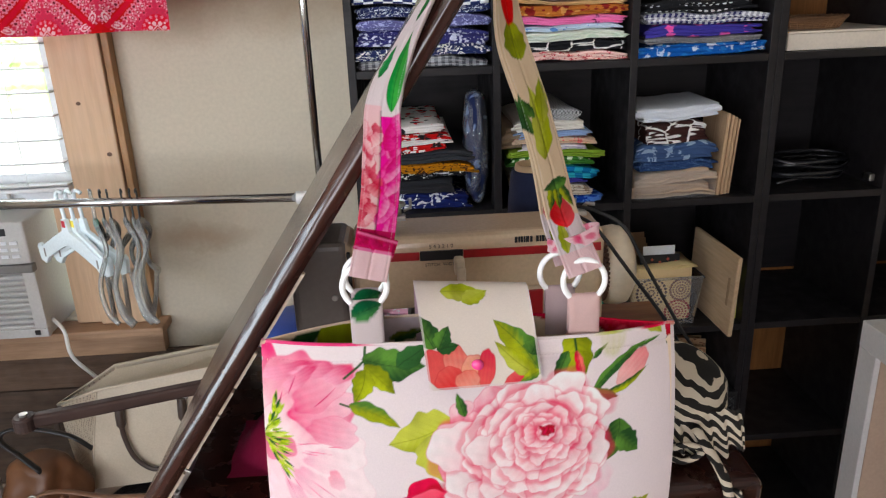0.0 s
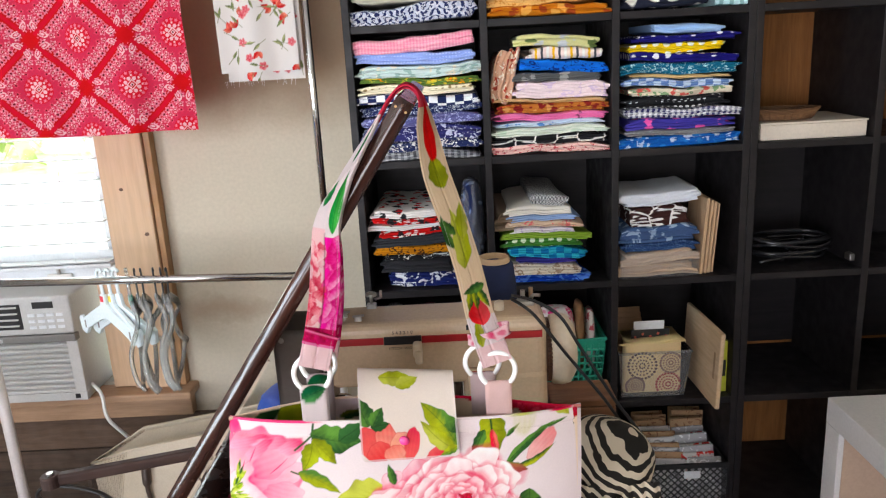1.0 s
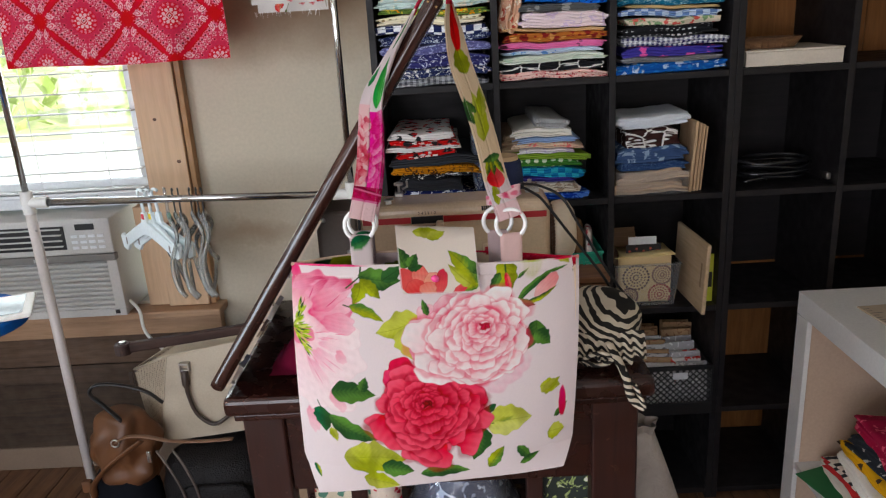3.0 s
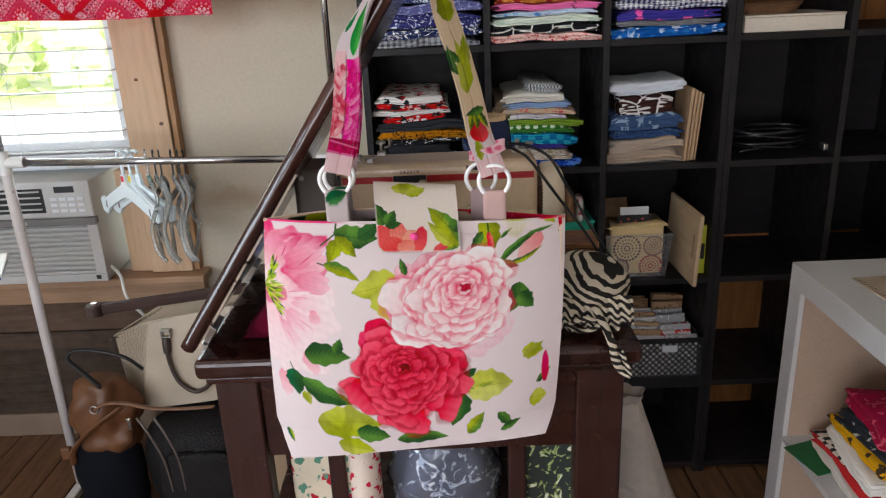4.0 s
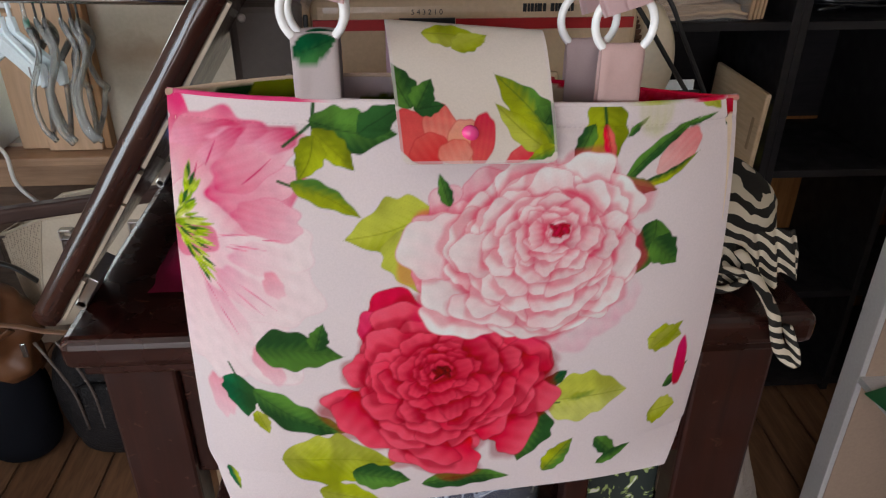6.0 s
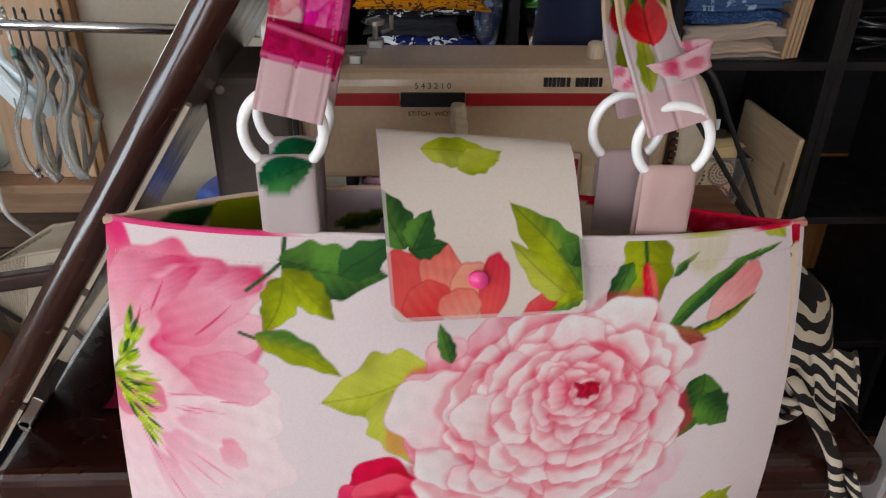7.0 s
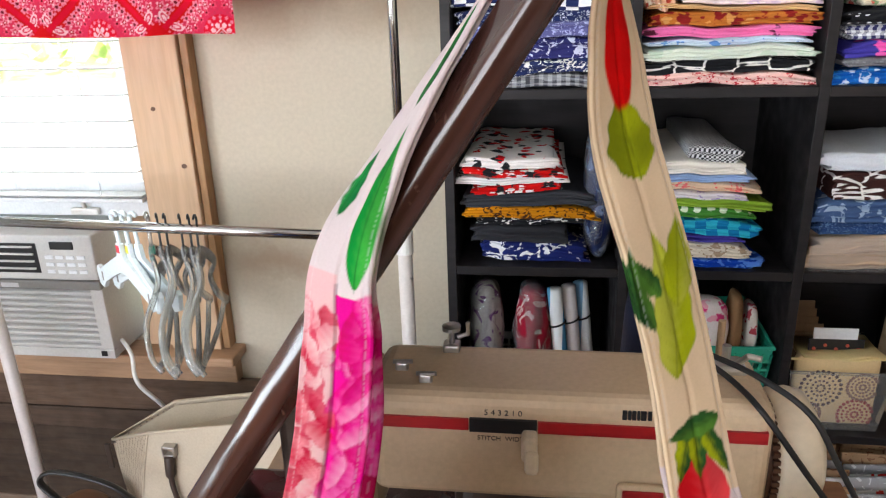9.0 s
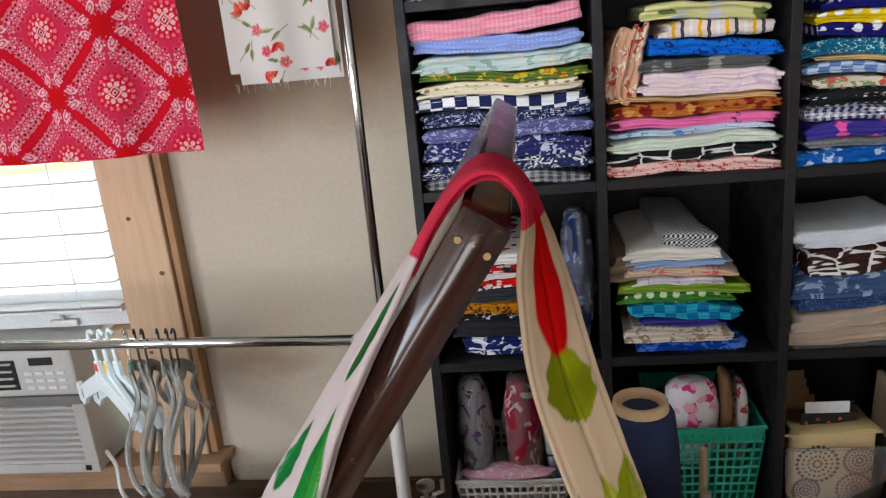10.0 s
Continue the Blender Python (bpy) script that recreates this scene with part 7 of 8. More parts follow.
for i in range(22):
    row, col = i // 2, i % 2
    pkt = part("fabric_packet", box((-0.050, -0.004, 0), (0.050, 0.004, 0.165 + 0.010 * row * 0.5 + rs.uniform(-0.01, 0.012)), 0.003), PKM[(i * 7 + (row > 6) * 2) % 4] if row < 7 else PKM[2])
    pkt.matrix_basis = pose(0.727 + 0.106 * col + rs.uniform(-0.004, 0.004), 1.785 + 0.021 * row, z6 + 0.007, -8 + rs.uniform(-3, 3), rs.uniform(-3, 3), rs.uniform(-4, 4))
    tagged(pkt, "flat white and grey printed fabric packet" if row < 7 else "flat brown kraft paper packet", "packet", "packets in the black crate")

# ---- the mostly empty shelf: white box with rattan, cables ----
wb2 = thing("white_box", "flat white cardboard box on the shelf", "box")
part("carton", box((0.958, 1.822, zR[4]), (1.236, 2.05, zR[4] + 0.040), 0.002), plain("white_card", (0.70, 0.62, 0.52), 0.7, amount=0.05), wb2)
part("lid", box((0.956, 1.820, zR[4] + 0.0405), (1.238, 2.052, zR[4] + 0.046), 0.001), plain("white_card_lid", (0.68, 0.6, 0.5), 0.7, amount=0.05), wb2)
rt = thing("rattan_tray", "small woven rattan tray on the white box", "tray")
RAT = wood("rattan_cane", (0.09, 0.038, 0.016), (0.22, 0.11, 0.048), 0.6, "X")
rb_ = bm_new()
for k in range(6):
    pts = [(1.04 + (0.082 + 0.004 * k) * math.cos(a), 1.90 + (0.045 + 0.003 * k) * math.sin(a), zR[4] + 0.052 + 0.0045 * k) for a in np.linspace(0, 6.283, 36, endpoint=False)]
    add_tube(rb_, pts, 0.0028, 6, closed=True)
for k in range(30):
    a = 6.283 * k / 30
    add_tube(rb_, [(1.04 + 0.082 * math.cos(a), 1.90 + 0.045 * math.sin(a), zR[4] + 0.047), (1.04 + 0.104 * math.cos(a), 1.90 + 0.061 * math.sin(a), zR[4] + 0.078)], 0.0022, 5)
part("weave", rb_, RAT, rt)
part("base", add_lathe(bm_new(), Matrix.Translation((1.04, 1.90, zR[4] + 0.0465)), [(0.08, 0), (0.08, 0.004)], 30, (1, 0.55)), RAT, rt)
cbl = thing("cable_bundle", "black cables and a hose coiled on the shelf", "cable")
rs = random.Random(2)
for k in range(4):
    pts = [(0.99 + 0.07 * k, 1.86 + 0.02 * k, zR[3] + 0.012)]
    for a in range(7):
        pts.append((1.10 + 0.11 * math.cos(a * 1.05 + k) + rs.uniform(-0.01, 0.01), 1.93 + 0.06 * math.sin(a * 1.05 + k), zR[3] + 0.014 + 0.014 * k + 0.012 * rs.random()))
    part("cable", tube(smooth_path(pts, 8), 0.005 + 0.002 * (k % 2), 8), plain("black_cable", (0.012, 0.012, 0.014), 0.22, bump=0), cbl, "", True)
part("plug", box((1.225, 1.83, zR[3] + 0.012), (1.24, 1.86, zR[3] + 0.032), 0.003), STEEL, cbl, "metal plug end")

# ---- garment rack with hangers and hanging cloth ----
rack = thing("garment_rack", "chrome garment rack with white plastic joints", "garment rack")
RY, RZ = 1.825, 1.13
part("rail", tube([(-1.19, RY, RZ + 0.004), (-0.215, RY, RZ - 0.022)], 0.0115, 20), CHROME, rack, "chrome hanging rail", True)
part("top_rail", tube([(-1.19, RY, 2.07), (-0.21, RY, 2.07)], 0.0115, 16), CHROME, rack, "", True)
for px, zj in ((-1.197, RZ + 0.004), (-0.208, RZ - 0.022)):
    part("upper_post", tube([(px, RY, zj + 0.03), (px, RY, 2.09)], 0.0095, 18), CHROME, rack, "chrome upper post", True)
    part("lower_post", tube([(px, RY, FZ + 0.03), (px, RY, zj)], 0.0155, 18), plain("white_enamel_tube", (0.66, 0.60, 0.57), 0.35, amount=0.04, bump=0.02), rack, "white lower post", True)
    jn = bm_new()
    sg = 1 if px < -0.7 else -1
    add_tube(jn, [(px, RY, zj - 0.034), (px, RY, zj + 0.036)], 0.0185, 18)
    add_tube(jn, [(px, RY, zj), (px + sg * 0.062, RY, zj)], 0.0165, 18)
    part("joint", jn, WHITEP, rack, "white plastic joint", False)
    part("foot", box((px - 0.016, RY - 0.22, FZ + 0.001), (px + 0.016, RY + 0.22, FZ + 0.03), 0.006), WHITEP, rack)
    part("pin", tube([(px + 0.012, RY - 0.012, zj - 0.085), (px + 0.017, RY - 0.017, zj - 0.085)], 0.003, 8), STEEL, rack)

HCL = glassy("clear_hanger_plastic", (0.97, 0.985, 0.96), 0.05, 0.74)
HWH = plain("milky_hanger_plastic", (0.74, 0.82, 0.84), 0.25, amount=0.03, bump=0)
rail_z = lambda x: RZ + 0.004 - 0.026 * (x + 1.19) / 0.975


def hanger(x, turn, material, wire, label, width=0.20, drop=0.10, tag=None):
    h = thing("clothes_hanger", label, "hanger", "hangers on the rail")
    hook = [(0.0, 0.0, -0.060), (0.0, 0.0, -0.030)] + [(0.0, 0.016 * math.sin(a), -0.001 - 0.016 * math.cos(a) + 0.016) for a in np.linspace(0.3, 4.0, 12)]
    hook = [(p[1], p[0], p[2]) for p in hook]
    part("hook", tube(hook, 0.0026 if wire else 0.0044, 8), BLACKP if wire else material, h, "", True)
    arms = bm_new()
    w = width
    wv_ = 0.016 if drop > 0.1 else 0.004
    pts = smooth_path([(-w, -wv_ * 0.4, -0.064 - drop), (-w * 0.92, wv_ * 0.8, -0.060 - drop * 0.86), (-w * 0.72, wv_, -0.060 - drop * 0.55), (-w * 0.4, -wv_ * 0.7, -0.072 - drop * 0.16), (-0.02, 0, -0.058), (0.02, 0, -0.058), (w * 0.4, -wv_ * 0.7, -0.072 - drop * 0.16), (w * 0.72, wv_, -0.060 - drop * 0.55), (w * 0.92, wv_ * 0.8, -0.060 - drop * 0.86), (w, -wv_ * 0.4, -0.064 - drop)], 6)
    add_tube(arms, pts, 0.0130 if drop > 0.1 else 0.0150, 12, flat=0.45, up=(0, 1, 0))
    part("shoulder", arms, material, h, "", True)
    part("bar", tube(smooth_path([(-w * 0.92, 0, -0.058 - drop), (-w * 0.4, 0, -0.082 - drop), (w * 0.4, 0, -0.082 - drop), (w * 0.92, 0, -0.058 - drop)], 6), 0.0065, 8), material, h, "", True)
    if tag:
        part("size_marker", box((-0.006, -0.006, -0.062), (0.006, 0.006, -0.045), 0.001), plain("size_marker_plastic", tag, 0.4, bump=0), h, "coloured size marker")
    h.matrix_basis = pose(x, RY, rail_z(x) + 0.0008, 0, 0, turn)
    return h


def plate_hanger(x, turn, label, tag=None):
    """A flat moulded hanger: hook, neck, two broad sloping arms with upturned clip ends."""
    h = thing("clothes_hanger", label, "hanger", "hangers on the rail")
    hook = [(0.0, 0.0, -0.060), (0.0, 0.0, -0.030)] + [(0.016 * math.sin(a), 0.0, 0.015 - 0.016 * math.cos(a)) for a in np.linspace(0.3, 4.0, 12)]
    part("hook", tube(hook, 0.0050, 8), HWH, h, "", True)
    half = [(0.009, -0.040), (0.014, -0.072), (0.060, -0.096), (0.118, -0.128), (0.128, -0.120), (0.137, -0.130), (0.132, -0.168), (0.112, -0.176), (0.100, -0.158), (0.060, -0.136), (0.018, -0.116), (0.0, -0.112)]
    ring_ = [(a, b) for a, b in half] + [(-a, b) for a, b in reversed(half[:-1])]
    bm = bm_new()
    fa_ = bm.faces.new([bm.verts.new((a, -0.006, b)) for a, b in ring_])
    ex = bmesh.ops.extrude_face_region(bm, geom=[fa_])
    bmesh.ops.translate(bm, verts=[v for v in ex["geom"] if isinstance(v, bmesh.types.BMVert)], vec=(0, 0.012, 0))
    bmesh.ops.bevel(bm, geom=list(bm.edges), offset=0.0022, segments=2, affect="EDGES", profile=0.5)
    part("shoulder", bm, HWH, h)
    for sg in (-1, 1):
        part("clip_slot", box((sg * 0.108 - 0.004, -0.0068, -0.156), (sg * 0.108 + 0.004, 0.0068, -0.132), 0.002), GREYP, h)
    if tag:
        part("size_marker", box((-0.0066, -0.0075, -0.062), (0.0066, 0.0075, -0.045), 0.001), plain("size_marker_plastic", tag, 0.4, bump=0), h, "coloured size marker")
    h.matrix_basis = pose(x, RY, rail_z(x) + 0.0008, 0, 0, turn)
    return h


for x, tn, tg in ((-0.850, 146, (0.6, 0.03, 0.05)), (-0.828, 141, (0.7, 0.55, 0.02)), (-0.806, 150, None)):
    plate_hanger(x, tn, "milky white plastic child's hanger" if tg else "plain milky white plastic hanger", tg)
for x, tn, wd, tg, wr in ((-0.775, 113, 0.20, (0.01, 0.25, 0.16), False), (-0.752, 117, 0.21, None, True), (-0.735, 111, 0.215, None, True), (-0.700, 115, 0.20, None, True), (-0.680, 112, 0.20, None, True), (-0.665, 104, 0.19, None, True)):
    hanger(x, tn, HCL, wr, "clear plastic hanger with a dark wire hook" if wr else "clear plastic hanger with a green marker", wd, 0.19, tg)

# red bandana cloth over the top rail
band = thing("bandana_cloth", "red bandana-print cloth hanging from the rack", "cloth")
nu, nv = 420, 370
bw_, bh = 0.64, 0.56
uv = np.array([(bw_ * j / (nu - 1), bh * i / (nv - 1)) for i in range(nv) for j in range(nu)])
RED, DRED, PNK = lin(192, 12, 42), lin(100, 2, 18), lin(232, 138, 154)
C = np.tile(RED, (len(uv), 1))
per = 0.245
a_, b_ = (uv[:, 0] + uv[:, 1]) / per, (uv[:, 0] - uv[:, 1]) / per
fa, fb_ = a_ - np.floor(a_) - 0.5, b_ - np.floor(b_) - 0.5
lat_ = np.maximum(np.abs(fa), np.abs(fb_))
X, Y = (fa + fb_) * per / 2, (fa - fb_) * per / 2
rr_, th_ = np.hypot(X, Y), np.arctan2(Y, X)


def paint(mask, col, k=1.0):
    C[mask] = C[mask] * (1 - k) + col * k


paint((lat_ < 0.40) & (np.sin(X * 520) * np.sin(Y * 520) > 0.3), DRED, 0.55)
A_, B_ = fa * per * 0.7071, fb_ * per * 0.7071
LT, MIDP = lin(244, 198, 202), lin(224, 92, 112)
paint(lat_ < 0.41, lin(222, 88, 112), 0.6)


def spots(pts, size, col, petals=0, stretch=1.0, k=0.95):
    for px, py, an in pts:
        dx_, dy_ = A_ - px, B_ - py
        ux, uy = dx_ * math.cos(an) + dy_ * math.sin(an), -dx_ * math.sin(an) + dy_ * math.cos(an)
        lob = 1 + (0.28 * np.cos(petals * np.arctan2(uy, ux)) if petals else 0)
        paint(np.hypot(ux / stretch, uy) < size * lob, col, k)


def around(r, n, off=0.0, square=0.0):
    res = []
    for i in range(n):
        a = off + 2 * math.pi * i / n
        q = r / (max(abs(math.cos(a)), abs(math.sin(a))) ** square)
        res.append((q * math.cos(a), q * math.sin(a), a))
    return res


for r0, n_, off, sz, col, pet, stt in ((0.071, 28, 0.05, 0.0068, PNK, 6, 1.0), (0.071, 28, 0.05, 0.0030, DRED, 0, 1.0), (0.058, 20, 0.0, 0.0078, PNK, 5, 1.0), (0.058, 20, 0.0, 0.0042, lin(170, 14, 40), 5, 1.0), (0.058, 20, 0.0, 0.0018, LT, 0, 1.0), (0.0645, 40, 0.0, 0.0020, LT, 0, 1.0), (0.046, 16, 0.2, 0.0056, MIDP, 6, 1.0), (0.046, 16, 0.2, 0.0024, DRED, 0, 1.0), (0.051, 32, 0.1, 0.0016, LT, 0, 1.0)):
    spots(around(r0, n_, off, 0.85), sz, col, pet, stt)
for cx_, cy_ in ((1, 1), (1, -1), (-1, 1), (-1, -1)):
    an = math.atan2(cy_, cx_)
    for sd_ in (-0.42, 0.42):
        spots([(0.064 * cx_ - 0.012 * sd_ * cy_ * 2, 0.064 * cy_ + 0.012 * sd_ * cx_ * 2, an + sd_)], 0.0075, LT, 0, 1.9)
        spots([(0.064 * cx_ - 0.012 * sd_ * cy_ * 2, 0.064 * cy_ + 0.012 * sd_ * cx_ * 2, an + sd_)], 0.0050, lin(206, 60, 84), 0, 2.0)
        spots([(0.064 * cx_ - 0.012 * sd_ * cy_ * 2, 0.064 * cy_ + 0.012 * sd_ * cx_ * 2, an + sd_)], 0.0028, LT, 0, 2.2)
paint((np.hypot(A_, B_) < 0.036) & (lat_ < 0.3), lin(214, 34, 62), 0.85)
spots(around(0.031, 16, 0.0), 0.0034, PNK, 5)
spots(around(0.0165, 8, 0.39), 0.0045, LT, 0, 1.1)
spots(around(0.0235, 8, 0.0), 0.0026, LT)
for sq_, col in ((0.0095, LT), (0.0070, RED), (0.0042, LT), (0.0022, DRED)):
    paint(np.maximum(np.abs(A_), np.abs(B_)) < sq_, col)
paint(lat_ > 0.470, lin(206, 40, 66))
dsh = (np.abs(lat_ - 0.44) < 0.010) & (np.mod((np.where(np.abs(fa) > np.abs(fb_), b_, a_)) * 14, 1) < 0.6)
paint(dsh, PNK, 0.75)
crs = (np.abs(fa) > 0.40) & (np.abs(fb_) > 0.40)
paint(crs, lin(198, 26, 52))
rows = []
for i in range(nv):
    r = []
    for j in range(nu):
        u, v = j / (nu - 1), i / (nv - 1)
        x = -1.158 + bw_ * u + 0.006 * v + 0.004 * math.sin(v * 7 + 1) * u
        fold = 0.010 * math.sin(u * 15 + 0.5 + 0.8 * v) + 0.005 * math.sin(u * 37 + 2 - v)
        r.append((x, RY - 0.022 + fold * (1.0 - 0.5 * v) + 0.012 * v, 1.530 + bh * v + 0.003 * math.sin(u * 9) * (1 - v) - 0.006 * u * (1 - v)))
    rows.append(r)
painted("cloth_front", rows, C, print_mat("bandana_print", 0.8, 0.3, 800), band)
bkb = bm_new()
add_grid(bkb, [[(-1.150 + (bw_ - 0.03) * j / 40, RY + 0.016 + 0.005 * math.sin(j * 0.5), 1.545 + bh * 0.98 * i / 10) for j in range(41)] for i in range(11)])
part("cloth_back", bkb, cloth_mat("bandana_wrong_side", "solid", (0.42, 0.05, 0.08)), band, "", True)
rs = random.Random(4)
fr = bm_new()
for k in range(60):
    x = rs.uniform(-1.15, -0.52)
    add_tube(fr, [(x, RY - 0.02, 1.532), (x + rs.uniform(-0.006, 0.006), RY - 0.021, 1.532 - rs.uniform(0.003, 0.010))], 0.0004, 3)
fro = part("frayed_threads", fr, plain("red_thread", (0.5, 0.15, 0.18), 0.9, bump=0), band, "frayed edge threads")
fro["kind"] = "stuff"

# white floral cloth beside it
fl = thing("floral_cloth", "white cloth with small flowers hanging on the rack", "cloth")
n1_, m1_ = 150, 190
for nm_, x0_, x1_, zb_, yo, sd in (("cloth_front", -0.432, -0.232, 1.664, -0.024, 5), ("cloth_back", -0.420, -0.222, 1.642, -0.010, 6)):
    uvp = np.array([(x0_ + (x1_ - x0_) * j / (n1_ - 1), zb_ + 0.42 * i / (m1_ - 1)) for i in range(m1_) for j in range(n1_)])
    pw_ = Print(uvp, lin(236, 228, 224), sd)
    for k in range(70):
        cx, cz = pw_.r.uniform(x0_, x1_), pw_.r.uniform(zb_, zb_ + 0.3)
        kind = k % 5
        if kind == 0:
            for a in range(5):
                pw_.blob(cx + 0.006 * math.cos(a * 1.257), cz + 0.006 * math.sin(a * 1.257), 0.0055, 0.0045, a, lin(214, 60, 80), lin(240, 170, 170))
        elif kind == 1:
            an = pw_.r.uniform(0, 6.28)
            pw_.leaf(cx, cz, cx + 0.026 * math.cos(an), cz + 0.026 * math.sin(an), 0.014, lin(200, 40, 50), lin(235, 120, 110))
            pw_.leaf(cx, cz, cx + 0.020 * math.cos(an + 1.0), cz + 0.020 * math.sin(an + 1.0), 0.012, lin(214, 90, 80), lin(235, 140, 120))
        else:
            an = pw_.r.uniform(0, 6.28)
            pw_.leaf(cx, cz, cx + 0.024 * math.cos(an), cz + 0.024 * math.sin(an), 0.008, lin(120, 130, 90), lin(176, 176, 130))
            pw_.stem([(cx, cz), (cx - 0.02 * math.cos(an), cz - 0.016 * math.sin(an))], 0.0009, lin(140, 140, 110))
    rws = [[(p[0], RY + yo + 0.005 * math.sin(p[0] * 60) + 0.003 * math.sin(p[0] * 25 + 1), p[1]) for p in uvp[i * n1_:(i + 1) * n1_]] for i in range(m1_)]
    painted(nm_, rws, pw_.C, PRINT, fl)
fr = bm_new()
for k in range(26):
    x = rs.uniform(-0.43, -0.23)
    add_tube(fr, [(x, RY - 0.02, 1.645), (x + rs.uniform(-0.006, 0.006), RY - 0.022, 1.642 - rs.uniform(0.004, 0.016))], 0.0005, 3)
fro = part("frayed_threads", fr, plain("white_thread", (0.7, 0.68, 0.66), 0.9, bump=0), fl, "frayed white edge threads")
fro["kind"] = "stuff"

# ---- handbags on the floor ----
LEATH = Mat("cream_leather", 0.5, 0, 0.4)
LEATH.colour(LEATH.vary((0.47, 0.39, 0.29), 0.06, 10, 200)).bump(LEATH.voronoi(260), 0.25, 0.0006)
PERF = Mat("perforated_cream_leather", 0.55, 0, 0.4)
pv = PERF.voronoi(150, 0.3)
PERF.colour(PERF.mix(PERF.ramp(pv, [(0.30, (1,) * 3), (0.40, (0,) * 3)]), PERF.vary((0.42, 0.34, 0.25), 0.05, 10, 200), (0.16, 0.12, 0.09))).bump(pv, 0.4, 0.001)
DKL = plain("dark_brown_leather", (0.045, 0.028, 0.02), 0.45, bump=0.2)
hb2 = thing("cream_handbag", "cream leather handbag with perforated sides, dark handles", "handbag", at=pose(0.015, 0, -0.05))

def bag_edge(side, v):
    """The three upright edges at one end of the bag: front corner, tip, back corner; v from bottom to top."""
    puff = 0.014 * math.sin(math.pi * v)
    if side < 0:
        f, t = (-0.857 - 0.055 * (1 - v), 1.780 - puff - 0.012 * (1 - v), 0.372 + 0.300 * v), (-1.002 + 0.022 * (1 - v) - 0.3 * puff, 1.850, 0.345 + 0.252 * v)
    else:
        f, t = (-0.420 - 0.045 * (1 - v), 1.780 - puff - 0.012 * (1 - v), 0.425 + 0.315 * v), (-0.300 - 0.050 * (1 - v) + 0.3 * puff, 1.850, 0.420 + 0.300 * v)
    b = (f[0], 1.930 + puff - 0.01 * v, f[2])
    return Vector(f), Vector(t), Vector(b)


VS = np.linspace(0, 1, 12)
body = bm_new()
for e in (0, 2):
    rws = []
    for v in VS:
        l, r = bag_edge(-1, v)[e], bag_edge(1, v)[e]
        rws.append([l.lerp(r, u) + Vector((0, (-0.012 if e == 0 else 0.012) * math.sin(math.pi * u) * (1 - 0.6 * v), 0)) for u in np.linspace(0, 1, 9)])
    add_grid(body, rws)
fl_, tl_, bl_ = bag_edge(-1, 0)
fr_, tr_, br_ = bag_edge(1, 0)
body.faces.new([body.verts.new(p) for p in (fl_, fr_, tr_, br_, bl_, tl_)])
fl_, tl_, bl_ = bag_edge(-1, 1)
fr_, tr_, br_ = bag_edge(1, 1)
dn = Vector((0, 0, -0.012))
body.faces.new([body.verts.new(p + dn) for p in (fl_, fr_, tr_, br_, bl_, tl_)])
part("body", body, LEATH.m, hb2)
for sg in (-1, 1):
    g = bm_new()
    add_grid(g, [[bag_edge(sg, v)[0], bag_edge(sg, v)[0].lerp(bag_edge(sg, v)[1], 0.5), bag_edge(sg, v)[1], bag_edge(sg, v)[1].lerp(bag_edge(sg, v)[2], 0.5), bag_edge(sg, v)[2]] for v in VS])
    part("gusset", g, PERF.m, hb2, "perforated side gusset")
    for e in (0, 2):
        part("seam_piping", tube([bag_edge(sg, v)[e] for v in VS], 0.0028, 8), LEATH.m, hb2, "", True)
part("rim_piping", tube([tl_, fl_, fl_.lerp(fr_, 0.5), fr_, tr_, br_, bl_], 0.0045, 8, closed=True), LEATH.m, hb2, "rounded cream rim", True)
part("zip", tube([tl_ + dn * 0.4, tr_ + dn * 0.4], 0.008, 8, flat=0.5), DKL, hb2, "dark zip along the top", True)
for bx_, bz_ in ((-0.797, 0.640), (-0.632, 0.658)):
    bk_ = bm_new()
    for dz in (-0.014, 0.008):
        add_box(bk_, (bx_ - 0.016, 1.752, bz_ + dz), (bx_ + 0.016, 1.772, bz_ + dz + 0.006), 0.001)
    for dx in (-0.016, 0.011):
        add_box(bk_, (bx_ + dx, 1.752, bz_ - 0.014), (bx_ + dx + 0.005, 1.772, bz_ + 0.014), 0.001)
    part("buckle", bk_, STEEL, hb2, "square metal buckle")
part("handle", tube(smooth_path([(-0.797, 1.754, 0.630), (-0.797, 1.748, 0.600), (-0.793, 1.742, 0.545), (-0.772, 1.738, 0.480), (-0.722, 1.736, 0.445), (-0.664, 1.738, 0.485), (-0.638, 1.742, 0.550), (-0.633, 1.748, 0.615), (-0.632, 1.754, 0.648)], 6), [0.012] * 9 + [0.0065] * 31 + [0.012] * 9, 10), DKL, hb2, "dark brown hanging handle", True)
part("zip_tab", box((-1.018, 1.835, 0.52), (-1.004, 1.842, 0.592), 0.002), DKL, hb2)

BRN = plain("brown_saddle_leather", (0.13, 0.050, 0.018), 0.5, amount=0.25, scale=8, fine=34, bump=0.9)
NVY = plain("dark_navy_canvas", (0.004, 0.0045, 0.007), 0.9, amount=0.2, bump=0.3, spec=0.15)
bb2 = thing("brown_shoulder_bag", "brown and navy shoulder bag slumped on the floor", "handbag")
part("lower_body", lump((-1.005, 1.690, 0.135), (0.108, 0.085, 0.155), 0.08, 2, p=0.3), NVY, bb2, "dark navy lower part", True)
part("upper_body", lump((-0.985, 1.690, 0.350), (0.100, 0.078, 0.140), 0.34, 5, 30, 40, p=0.45), BRN, bb2, "brown leather upper part", True)
